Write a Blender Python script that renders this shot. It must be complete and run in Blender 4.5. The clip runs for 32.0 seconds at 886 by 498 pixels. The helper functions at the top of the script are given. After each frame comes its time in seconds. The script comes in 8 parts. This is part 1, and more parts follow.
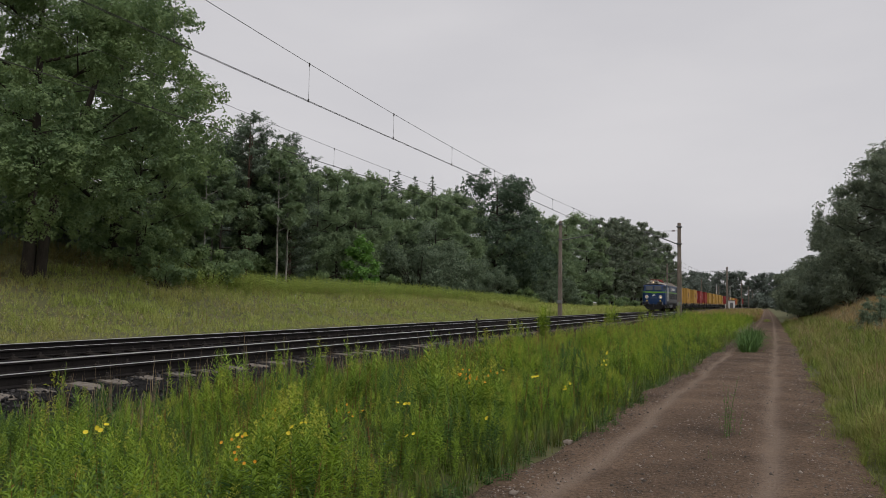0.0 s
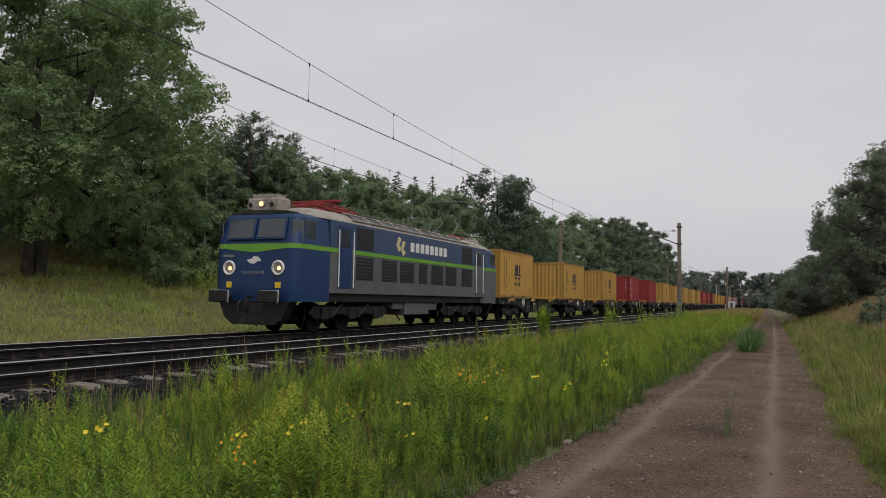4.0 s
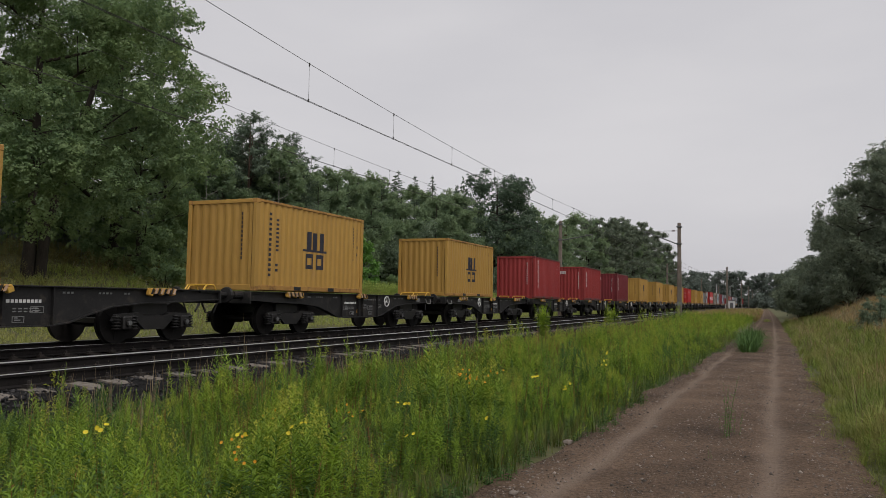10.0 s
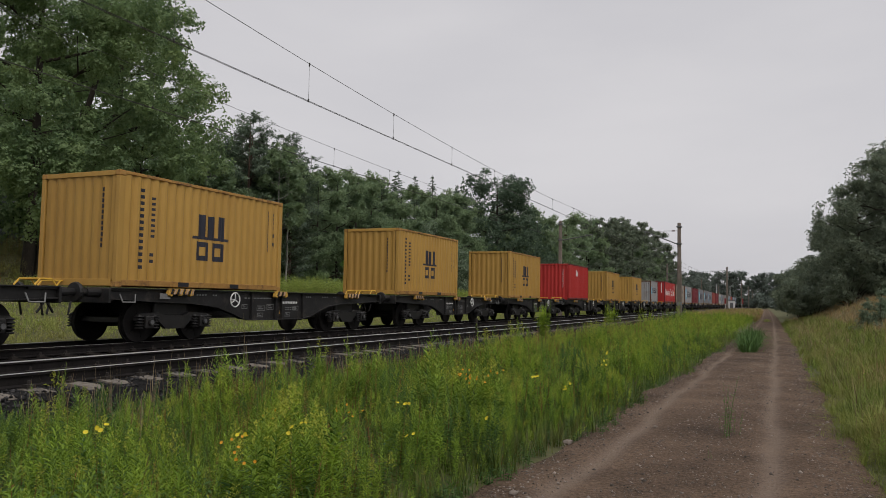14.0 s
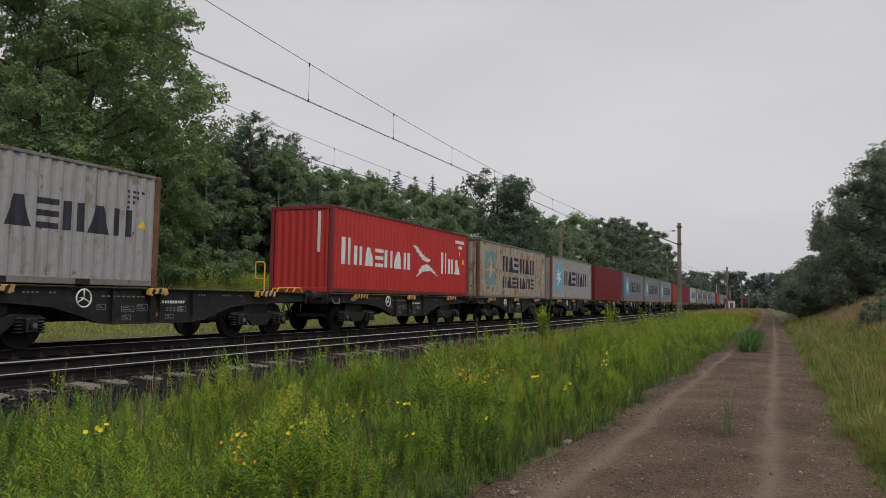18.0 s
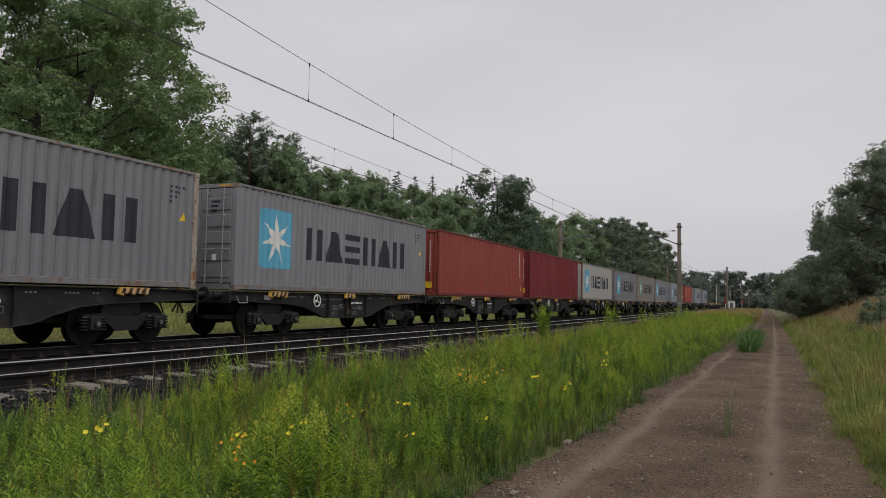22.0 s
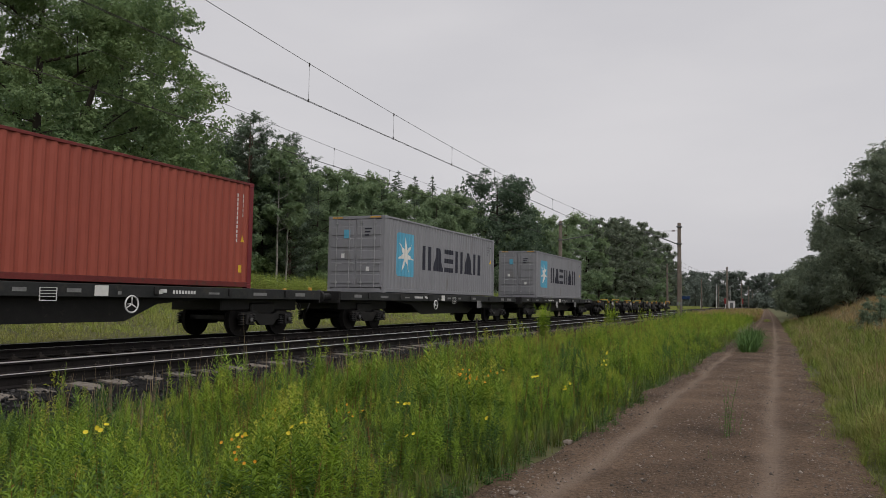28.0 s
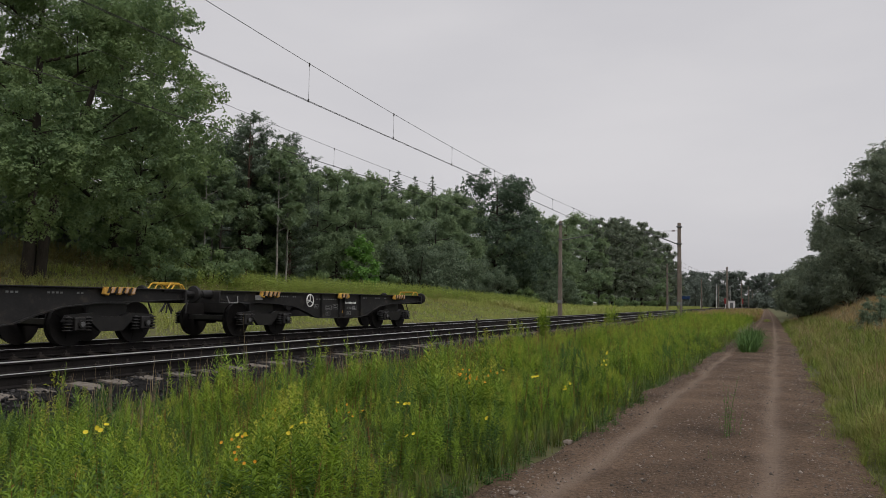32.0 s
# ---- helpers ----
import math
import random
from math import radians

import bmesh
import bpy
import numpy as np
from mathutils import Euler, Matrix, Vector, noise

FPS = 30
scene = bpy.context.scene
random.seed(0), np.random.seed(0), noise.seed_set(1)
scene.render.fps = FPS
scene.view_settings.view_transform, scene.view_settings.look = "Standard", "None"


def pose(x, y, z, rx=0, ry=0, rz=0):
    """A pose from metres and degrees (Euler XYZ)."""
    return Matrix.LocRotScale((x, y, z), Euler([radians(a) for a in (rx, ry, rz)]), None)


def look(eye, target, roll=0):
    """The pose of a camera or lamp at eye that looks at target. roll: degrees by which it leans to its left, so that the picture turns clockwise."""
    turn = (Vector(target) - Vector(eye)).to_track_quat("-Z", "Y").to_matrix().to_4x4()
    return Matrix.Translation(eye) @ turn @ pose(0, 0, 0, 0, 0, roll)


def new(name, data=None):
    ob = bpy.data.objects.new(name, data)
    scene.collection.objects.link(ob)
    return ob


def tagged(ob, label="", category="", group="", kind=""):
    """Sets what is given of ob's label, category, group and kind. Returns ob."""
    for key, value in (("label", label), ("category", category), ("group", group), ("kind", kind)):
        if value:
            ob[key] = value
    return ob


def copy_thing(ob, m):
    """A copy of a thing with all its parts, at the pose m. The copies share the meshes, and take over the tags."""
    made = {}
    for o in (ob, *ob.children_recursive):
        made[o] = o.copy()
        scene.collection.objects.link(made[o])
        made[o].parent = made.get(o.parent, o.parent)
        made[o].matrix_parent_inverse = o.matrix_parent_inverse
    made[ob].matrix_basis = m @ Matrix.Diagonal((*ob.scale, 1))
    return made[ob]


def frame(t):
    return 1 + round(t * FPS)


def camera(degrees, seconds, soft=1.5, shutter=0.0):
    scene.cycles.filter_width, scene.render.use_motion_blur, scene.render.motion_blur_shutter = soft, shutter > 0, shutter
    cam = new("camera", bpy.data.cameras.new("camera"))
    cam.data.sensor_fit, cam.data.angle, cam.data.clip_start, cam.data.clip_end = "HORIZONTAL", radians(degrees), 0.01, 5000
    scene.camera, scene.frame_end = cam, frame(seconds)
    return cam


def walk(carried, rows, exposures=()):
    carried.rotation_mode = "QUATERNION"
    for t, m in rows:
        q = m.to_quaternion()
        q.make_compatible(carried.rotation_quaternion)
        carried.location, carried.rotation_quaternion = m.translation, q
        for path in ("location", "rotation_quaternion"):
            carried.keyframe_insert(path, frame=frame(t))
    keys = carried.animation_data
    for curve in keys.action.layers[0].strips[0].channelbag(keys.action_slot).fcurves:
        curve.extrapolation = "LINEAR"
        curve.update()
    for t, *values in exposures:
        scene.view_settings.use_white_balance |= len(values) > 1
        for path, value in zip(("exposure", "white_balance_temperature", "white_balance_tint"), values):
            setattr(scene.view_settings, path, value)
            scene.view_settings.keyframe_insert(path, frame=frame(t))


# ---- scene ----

# camera: it stands still on the dirt road beside a double-track line; z = 0 is the rail head, y runs along the track
YAW, PITCH = radians(23.362), radians(3.866)
EYE = Vector((0.0, 0.0, 0.988))
WAY = Vector((-math.sin(YAW) * math.cos(PITCH), math.cos(YAW) * math.cos(PITCH), math.sin(PITCH)))
cam = camera(60.918, 32.0, soft=0.75)
STAND = look(EYE, EYE + WAY * 10, 0.945)
walk(cam, [(0.0, STAND), (32.0, STAND)])
scene.view_settings.exposure = 0.0

# ---- sky and sun: a closed, bright overcast ----
SUN_EL, SUN_ROT = radians(55), radians(125)
world = bpy.data.worlds.new("overcast")
scene.world = world
world.use_nodes = True
wn, wl = world.node_tree.nodes, world.node_tree.links
wn.clear()
w_out, w_bg = wn.new("ShaderNodeOutputWorld"), wn.new("ShaderNodeBackground")
w_sky, w_hsv = wn.new("ShaderNodeTexSky"), wn.new("ShaderNodeHueSaturation")
w_sky.sky_type, w_sky.sun_disc, w_sky.sun_elevation, w_sky.sun_rotation = "NISHITA", False, SUN_EL, SUN_ROT
w_sky.air_density, w_sky.dust_density, w_sky.ozone_density = 1.0, 4.0, 1.0
w_hsv.inputs["Saturation"].default_value = 0.10
w_hsv.inputs["Value"].default_value = 0.11
w_tc, w_map, w_noise, w_ramp, w_mix = (wn.new("ShaderNodeTexCoord"), wn.new("ShaderNodeMapping"), wn.new("ShaderNodeTexNoise"),
                                       wn.new("ShaderNodeValToRGB"), wn.new("ShaderNodeMixRGB"))
w_map.inputs["Scale"].default_value = (1.0, 1.0, 3.2)
w_noise.inputs["Scale"].default_value, w_noise.inputs["Detail"].default_value, w_noise.inputs["Roughness"].default_value = 1.7, 5.0, 0.5
w_ramp.color_ramp.elements[0].position, w_ramp.color_ramp.elements[1].position = 0.30, 0.72
w_ramp.color_ramp.elements[0].color, w_ramp.color_ramp.elements[1].color = (0.585, 0.578, 0.615, 1), (0.70, 0.685, 0.71, 1)
w_mix.inputs["Fac"].default_value = 0.85
wl.new(w_tc.outputs["Generated"], w_map.inputs["Vector"]), wl.new(w_map.outputs["Vector"], w_noise.inputs["Vector"])
wl.new(w_noise.outputs["Fac"], w_ramp.inputs["Fac"]), wl.new(w_sky.outputs["Color"], w_hsv.inputs["Color"])
wl.new(w_hsv.outputs["Color"], w_mix.inputs["Color1"]), wl.new(w_ramp.outputs["Color"], w_mix.inputs["Color2"])
wl.new(w_mix.outputs["Color"], w_bg.inputs["Color"]), wl.new(w_bg.outputs["Background"], w_out.inputs["Surface"])
w_bg.inputs["Strength"].default_value = 1.0
sun_data = bpy.data.lights.new("sun", "SUN")
sun_data.energy, sun_data.angle, sun_data.color = 1.4, radians(40), (1.0, 0.97, 0.93)
sun = new("sun", sun_data)
sun.matrix_world = look((0, 0, 60), (0 - math.sin(SUN_ROT) * 40, 0 - math.cos(SUN_ROT) * 40, 60 - math.tan(SUN_EL) * 40))

# ---- materials ----
def surf(name, c1, c2, scale=4.0, rough=0.7, metal=0.0, bump=0.0, fine=8.0, dirt=None, dirt_amount=0.3, vary=0.0, stretch=(1, 1, 1), spec=0.4, island=0.0):
    """A surface whose colour wanders between c1 and c2 at two scales, with optional dirt patches, relief and piece-to-piece variation."""
    m = bpy.data.materials.new(name)
    m.use_nodes = True
    n, l = m.node_tree.nodes, m.node_tree.links
    b = n["Principled BSDF"]
    b.inputs["Roughness"].default_value, b.inputs["Metallic"].default_value = rough, metal
    b.inputs["Specular IOR Level"].default_value = spec
    tc, mp = n.new("ShaderNodeTexCoord"), n.new("ShaderNodeMapping")
    mp.inputs["Scale"].default_value = stretch
    l.new(tc.outputs["Object"], mp.inputs["Vector"])
    big, small = n.new("ShaderNodeTexNoise"), n.new("ShaderNodeTexNoise")
    big.inputs["Scale"].default_value, big.inputs["Detail"].default_value = scale, 4.0
    small.inputs["Scale"].default_value, small.inputs["Detail"].default_value = scale * fine, 3.0
    for t in (big, small):
        l.new(mp.outputs["Vector"], t.inputs["Vector"])
    add = n.new("ShaderNodeMath")
    add.operation = "MULTIPLY_ADD"
    l.new(small.outputs["Fac"], add.inputs[0])
    add.inputs[1].default_value = 0.45
    l.new(big.outputs["Fac"], add.inputs[2])
    ramp = n.new("ShaderNodeValToRGB")
    ramp.color_ramp.elements[0].position, ramp.color_ramp.elements[1].position = 0.45, 1.0
    ramp.color_ramp.elements[0].color, ramp.color_ramp.elements[1].color = (*c1, 1), (*c2, 1)
    l.new(add.outputs[0], ramp.inputs["Fac"])
    col = ramp.outputs["Color"]
    if dirt:
        dn, dr, mx = n.new("ShaderNodeTexNoise"), n.new("ShaderNodeValToRGB"), n.new("ShaderNodeMixRGB")
        dn.inputs["Scale"].default_value, dn.inputs["Detail"].default_value, dn.inputs["Roughness"].default_value = scale * 1.7, 6.0, 0.65
        l.new(mp.outputs["Vector"], dn.inputs["Vector"])
        dr.color_ramp.elements[0].position, dr.color_ramp.elements[1].position = 0.72 - dirt_amount * 0.5, 0.82 - dirt_amount * 0.35
        l.new(dn.outputs["Fac"], dr.inputs["Fac"])
        l.new(dr.outputs["Color"], mx.inputs["Fac"])
        l.new(col, mx.inputs["Color1"])
        mx.inputs["Color2"].default_value = (*dirt, 1)
        col = mx.outputs["Color"]
    if island:
        gi, hi, mi = n.new("ShaderNodeNewGeometry"), n.new("ShaderNodeHueSaturation"), n.new("ShaderNodeMapRange")
        mi.inputs["To Min"].default_value, mi.inputs["To Max"].default_value = 1 - island, 1 + island
        l.new(gi.outputs["Random Per Island"], mi.inputs["Value"])
        l.new(mi.outputs["Result"], hi.inputs["Value"])
        l.new(col, hi.inputs["Color"])
        col = hi.outputs["Color"]
    if vary:
        oi, hs, mr = n.new("ShaderNodeObjectInfo"), n.new("ShaderNodeHueSaturation"), n.new("ShaderNodeMapRange")
        mr.inputs["To Min"].default_value, mr.inputs["To Max"].default_value = 1 - vary, 1 + vary
        l.new(oi.outputs["Random"], mr.inputs["Value"])
        l.new(mr.outputs["Result"], hs.inputs["Value"])
        l.new(col, hs.inputs["Color"])
        col = hs.outputs["Color"]
    l.new(col, b.inputs["Base Color"])
    if bump:
        bp = n.new("ShaderNodeBump")
        bp.inputs["Strength"].default_value, bp.inputs["Distance"].default_value = min(bump, 1.0), 0.02
        l.new(add.outputs[0], bp.inputs["Height"])
        l.new(bp.outputs["Normal"], b.inputs["Normal"])
    return m


def leaf_mat(name, dark, light, through_light=0.35, rough=0.6, patch=0.0, patch_col=(0.1, 0.1, 0.05), patch_scale=0.5, plants=0.0, share=0.6):
    """Foliage: every leaf has its own shade; some light comes through. Whole patches may lean to another shade."""
    m = bpy.data.materials.new(name)
    m.use_nodes = True
    n, l = m.node_tree.nodes, m.node_tree.links
    n.clear()
    out, mix, dif, tra, glo, mix2 = (n.new("ShaderNodeOutputMaterial"), n.new("ShaderNodeMixShader"), n.new("ShaderNodeBsdfDiffuse"),
                                     n.new("ShaderNodeBsdfTranslucent"), n.new("ShaderNodeBsdfGlossy"), n.new("ShaderNodeMixShader"))
    geo, ramp = n.new("ShaderNodeNewGeometry"), n.new("ShaderNodeValToRGB")
    ramp.color_ramp.elements[0].color, ramp.color_ramp.elements[1].color = (*dark, 1), (*light, 1)
    if plants:
        # leaves of one shoot are alike: their shade follows a noise about as coarse as a shoot, and only in part the single leaf
        ptc, pnz, pmr, pmx = n.new("ShaderNodeTexCoord"), n.new("ShaderNodeTexNoise"), n.new("ShaderNodeMapRange"), n.new("ShaderNodeMix")
        pnz.inputs["Scale"].default_value, pnz.inputs["Detail"].default_value = plants, 2.0
        pmr.inputs["From Min"].default_value, pmr.inputs["From Max"].default_value = 0.36, 0.64
        pmx.inputs["Factor"].default_value = share
        l.new(ptc.outputs["Object"], pnz.inputs["Vector"]), l.new(pnz.outputs["Fac"], pmr.inputs["Value"])
        l.new(geo.outputs["Random Per Island"], pmx.inputs["A"]), l.new(pmr.outputs["Result"], pmx.inputs["B"])
        l.new(pmx.outputs["Result"], ramp.inputs["Fac"])
    else:
        l.new(geo.outputs["Random Per Island"], ramp.inputs["Fac"])
    col = ramp.outputs["Color"]
    if patch:
        tc, nz, rp, mx = n.new("ShaderNodeTexCoord"), n.new("ShaderNodeTexNoise"), n.new("ShaderNodeValToRGB"), n.new("ShaderNodeMixRGB")
        nz.inputs["Scale"].default_value, nz.inputs["Detail"].default_value = patch_scale, 3.0
        l.new(tc.outputs["Object"], nz.inputs["Vector"])
        l.new(nz.outputs["Fac"], rp.inputs["Fac"])
        rp.color_ramp.elements[0].position, rp.color_ramp.elements[1].position = 0.42, 0.68
        rp.color_ramp.elements[1].color = (patch, patch, patch, 1)
        l.new(rp.outputs["Color"], mx.inputs["Fac"])
        l.new(col, mx.inputs["Color1"])
        mx.inputs["Color2"].default_value = (*patch_col, 1)
        col = mx.outputs["Color"]
    for s in (dif, tra):
        l.new(col, s.inputs["Color"])
    glo.inputs["Roughness"].default_value = rough
    glo.inputs["Color"].default_value = (0.5, 0.5, 0.5, 1)
    mix.inputs["Fac"].default_value = through_light
    l.new(dif.outputs[0], mix.inputs[1]), l.new(tra.outputs[0], mix.inputs[2])
    mix2.inputs["Fac"].default_value = 0.04
    l.new(mix.outputs[0], mix2.inputs[1]), l.new(glo.outputs[0], mix2.inputs[2])
    l.new(mix2.outputs[0], out.inputs["Surface"])
    return m


def rust_streaked(name, pale, rust, dark, amount):
    """Old paint with blooms of rust and runs below them."""
    m = bpy.data.materials.new(name)
    m.use_nodes = True
    n, l = m.node_tree.nodes, m.node_tree.links
    b = n["Principled BSDF"]
    b.inputs["Roughness"].default_value = 0.7
    tc = n.new("ShaderNodeTexCoord")

    def noise_of(scale, stretch, detail, lo, hi):
        mp, nz, rp = n.new("ShaderNodeMapping"), n.new("ShaderNodeTexNoise"), n.new("ShaderNodeValToRGB")
        mp.inputs["Scale"].default_value = stretch
        nz.inputs["Scale"].default_value, nz.inputs["Detail"].default_value, nz.inputs["Roughness"].default_value = scale, detail, 0.62
        rp.color_ramp.elements[0].position, rp.color_ramp.elements[1].position = lo, hi
        l.new(tc.outputs["Object"], mp.inputs["Vector"]), l.new(mp.outputs["Vector"], nz.inputs["Vector"])
        l.new(nz.outputs["Fac"], rp.inputs["Fac"])
        return rp.outputs["Color"]

    def blend(kind, fac, c1, c2):
        mx = n.new("ShaderNodeMixRGB")
        mx.blend_type = kind
        for socket, v in zip((mx.inputs["Fac"], mx.inputs["Color1"], mx.inputs["Color2"]), (fac, c1, c2)):
            if isinstance(v, bpy.types.NodeSocket):
                l.new(v, socket)
            else:
                socket.default_value = v
        return mx.outputs["Color"]
    runs = noise_of(1.0, (1, 7.0, 0.55), 5.0, 0.66 - amount, 0.80 - amount)
    blooms = noise_of(1.6, (1, 1.5, 1.2), 6.0, 0.68 - amount, 0.80 - amount)
    spots_ = noise_of(5.0, (1, 1.2, 0.6), 4.0, 0.69 - amount * 0.5, 0.75 - amount * 0.5)
    grain = noise_of(9.0, (1, 1, 1), 4.0, 0.3, 0.8)
    col = blend("MIX", grain, (*[v * 0.82 for v in pale], 1), (*pale, 1))
    col = blend("MIX", blend("LIGHTEN", 1.0, blend("MULTIPLY", 1.0, runs, (0.75, 0.75, 0.75, 1)), blooms), col, (*rust, 1))
    col = blend("MIX", spots_, col, (*dark, 1))
    l.new(col, b.inputs["Base Color"])
    return m


def glow(name, col, strength):
    m = bpy.data.materials.new(name)
    m.use_nodes = True
    b = m.node_tree.nodes["Principled BSDF"]
    b.inputs["Base Color"].default_value = (*col, 1)
    b.inputs["Emission Color"].default_value, b.inputs["Emission Strength"].default_value = (*col, 1), strength
    return m


def glass_mat(name, col, rough=0.05):
    m = bpy.data.materials.new(name)
    m.use_nodes = True
    b = m.node_tree.nodes["Principled BSDF"]
    b.inputs["Base Color"].default_value, b.inputs["Roughness"].default_value = (*col, 1), rough
    b.inputs["Transmission Weight"].default_value = 0.15
    b.inputs["Specular IOR Level"].default_value = 0.7
    return m


M_SOIL = surf("verge_soil", (0.060, 0.066, 0.024), (0.135, 0.130, 0.052), 0.6, 0.95, bump=0.8, fine=24, dirt=(0.11, 0.095, 0.045), dirt_amount=0.3)
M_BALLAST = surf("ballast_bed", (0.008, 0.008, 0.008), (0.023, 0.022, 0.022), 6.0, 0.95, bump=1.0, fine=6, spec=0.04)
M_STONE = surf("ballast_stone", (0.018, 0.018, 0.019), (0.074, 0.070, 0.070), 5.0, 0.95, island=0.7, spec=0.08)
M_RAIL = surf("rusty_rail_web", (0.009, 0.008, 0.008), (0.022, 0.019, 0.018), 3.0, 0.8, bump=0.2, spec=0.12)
M_RAILTOP = surf("worn_rail_head", (0.50, 0.49, 0.48), (0.68, 0.67, 0.66), 2.0, 0.42, metal=0.9, stretch=(1, 0.1, 1))
M_TIE = surf("weathered_concrete_tie", (0.105, 0.090, 0.075), (0.235, 0.205, 0.172), 3.0, 0.95, bump=0.4, dirt=(0.06, 0.05, 0.04), dirt_amount=0.4, vary=0.15)
M_DARKTIE = surf("near_black_tie", (0.012, 0.010, 0.009), (0.032, 0.028, 0.024), 3.0, 0.95, bump=0.4, vary=0.12, spec=0.05)
M_CLIP = surf("oily_clip", (0.012, 0.010, 0.009), (0.045, 0.036, 0.030), 8.0, 0.85)
M_CONCRETE = surf("old_concrete_pole", (0.13, 0.105, 0.085), (0.24, 0.20, 0.17), 1.5, 0.95, bump=0.4, dirt=(0.10, 0.06, 0.04), dirt_amount=0.3, stretch=(1, 1, 0.3))
M_ROD = surf("pale_galvanised_rod", (0.22, 0.22, 0.225), (0.36, 0.36, 0.365), 4.0, 0.55, metal=0.2)
M_STEEL = surf("grey_galvanised_steel", (0.10, 0.10, 0.10), (0.20, 0.20, 0.20), 4.0, 0.55, metal=0.5)
M_WIRE = surf("dark_copper_wire", (0.02, 0.02, 0.02), (0.05, 0.045, 0.04), 2.0, 0.6)
M_INSUL = surf("brown_insulator", (0.05, 0.02, 0.012), (0.09, 0.035, 0.02), 5.0, 0.25)
M_BARK = surf("dark_bark", (0.015, 0.012, 0.009), (0.050, 0.040, 0.030), 3.0, 0.95, bump=1.0, stretch=(1, 1, 0.25))
M_PINEBARK = surf("pine_bark", (0.035, 0.022, 0.016), (0.095, 0.058, 0.040), 3.0, 0.95, bump=0.8, stretch=(1, 1, 0.3))
M_BIRCHBARK = surf("birch_bark", (0.17, 0.155, 0.14), (0.34, 0.32, 0.29), 1.6, 0.9, bump=0.3, dirt=(0.03, 0.028, 0.025), dirt_amount=0.35, stretch=(1, 1, 2.2))
M_OAKLEAF = leaf_mat("oak_leaves", (0.110, 0.180, 0.088), (0.250, 0.345, 0.150), 0.5, patch=0.5, patch_col=(0.25, 0.325, 0.10), patch_scale=0.28, plants=1.1, share=0.5)
M_MIXLEAF = leaf_mat("mixed_leaves", (0.130, 0.200, 0.118), (0.295, 0.385, 0.205), 0.52, patch=0.5, patch_col=(0.25, 0.32, 0.14), patch_scale=0.2, plants=1.1, share=0.5)
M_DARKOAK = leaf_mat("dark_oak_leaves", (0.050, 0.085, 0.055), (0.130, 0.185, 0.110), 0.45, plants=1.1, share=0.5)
# olive edge trees, with distance haze mixed into the colour: lighter and greyer
M_EDGELEAF = leaf_mat("hazed_olive_edge_leaves", (0.120, 0.155, 0.112), (0.270, 0.315, 0.212), 0.5, plants=1.1, share=0.5)
# distant foliage: the haze is put into this greyer, paler leaf colour
M_HAZYLEAF = leaf_mat("haze_greyed_far_leaves", (0.105, 0.132, 0.115), (0.200, 0.235, 0.190), 0.4)
M_GREYLEAF = leaf_mat("willow_leaves", (0.10, 0.145, 0.09), (0.22, 0.28, 0.18), 0.45)
M_BRIGHTLEAF = leaf_mat("young_leaves", (0.08, 0.19, 0.035), (0.20, 0.38, 0.08), 0.45)
M_NEEDLE = leaf_mat("pine_needles", (0.075, 0.115, 0.080), (0.195, 0.250, 0.160), 0.45)
M_WEED = leaf_mat("goldenrod_leaves", (0.036, 0.090, 0.012), (0.37, 0.53, 0.058), 0.30, patch=0.4, patch_col=(0.17, 0.25, 0.05), patch_scale=0.35, plants=4.5, share=0.65)
M_GRASS = leaf_mat("meadow_grass", (0.20, 0.27, 0.05), (0.52, 0.58, 0.17), 0.45, patch=0.5, patch_col=(0.40, 0.32, 0.14), patch_scale=0.22, plants=2.2, share=0.55)
M_BAND = leaf_mat("wood_edge_weed_leaves", (0.14, 0.21, 0.04), (0.42, 0.51, 0.12), 0.4, patch=0.4, patch_col=(0.32, 0.33, 0.10), patch_scale=0.3, plants=2.2, share=0.55)
M_BANKGREEN = leaf_mat("roadside_grass_blades", (0.060, 0.105, 0.018), (0.33, 0.39, 0.085), 0.4, patch=0.5, patch_col=(0.33, 0.25, 0.10), patch_scale=0.6, plants=2.2, share=0.55)
# dry grass below the oaks: their shade is put into this darker olive
M_SHADE = leaf_mat("shade_darkened_olive_grass", (0.11, 0.10, 0.035), (0.27, 0.24, 0.09), 0.45, plants=0.8, share=0.6)
M_DRY = leaf_mat("dry_grass", (0.24, 0.155, 0.066), (0.54, 0.385, 0.19), 0.4, patch=0.35, patch_col=(0.21, 0.22, 0.07), patch_scale=0.45, plants=2.2, share=0.55)
M_STALK = leaf_mat("dry_stalks", (0.13, 0.09, 0.045), (0.40, 0.32, 0.19), 0.2)
M_YELLOWFLOWER = leaf_mat("yellow_petals", (0.65, 0.50, 0.02), (0.85, 0.72, 0.05), 0.3)
M_ORANGEFLOWER = leaf_mat("orange_petals", (0.65, 0.26, 0.01), (0.80, 0.40, 0.03), 0.3)
M_VERGE = leaf_mat("verge_grass_blades", (0.050, 0.085, 0.014), (0.17, 0.22, 0.045), 0.35, patch=0.5, patch_col=(0.20, 0.15, 0.06), patch_scale=0.5)
M_FERN = leaf_mat("bright_fern_leaves", (0.20, 0.34, 0.04), (0.42, 0.56, 0.09), 0.4)
M_BROAD = leaf_mat("broad_weed_leaves", (0.036, 0.085, 0.024), (0.130, 0.225, 0.060), 0.32, plants=4.5, share=0.65)
M_WEED2 = leaf_mat("budding_goldenrod_leaves", (0.072, 0.150, 0.013), (0.41, 0.53, 0.057), 0.34, plants=4.5, share=0.65)
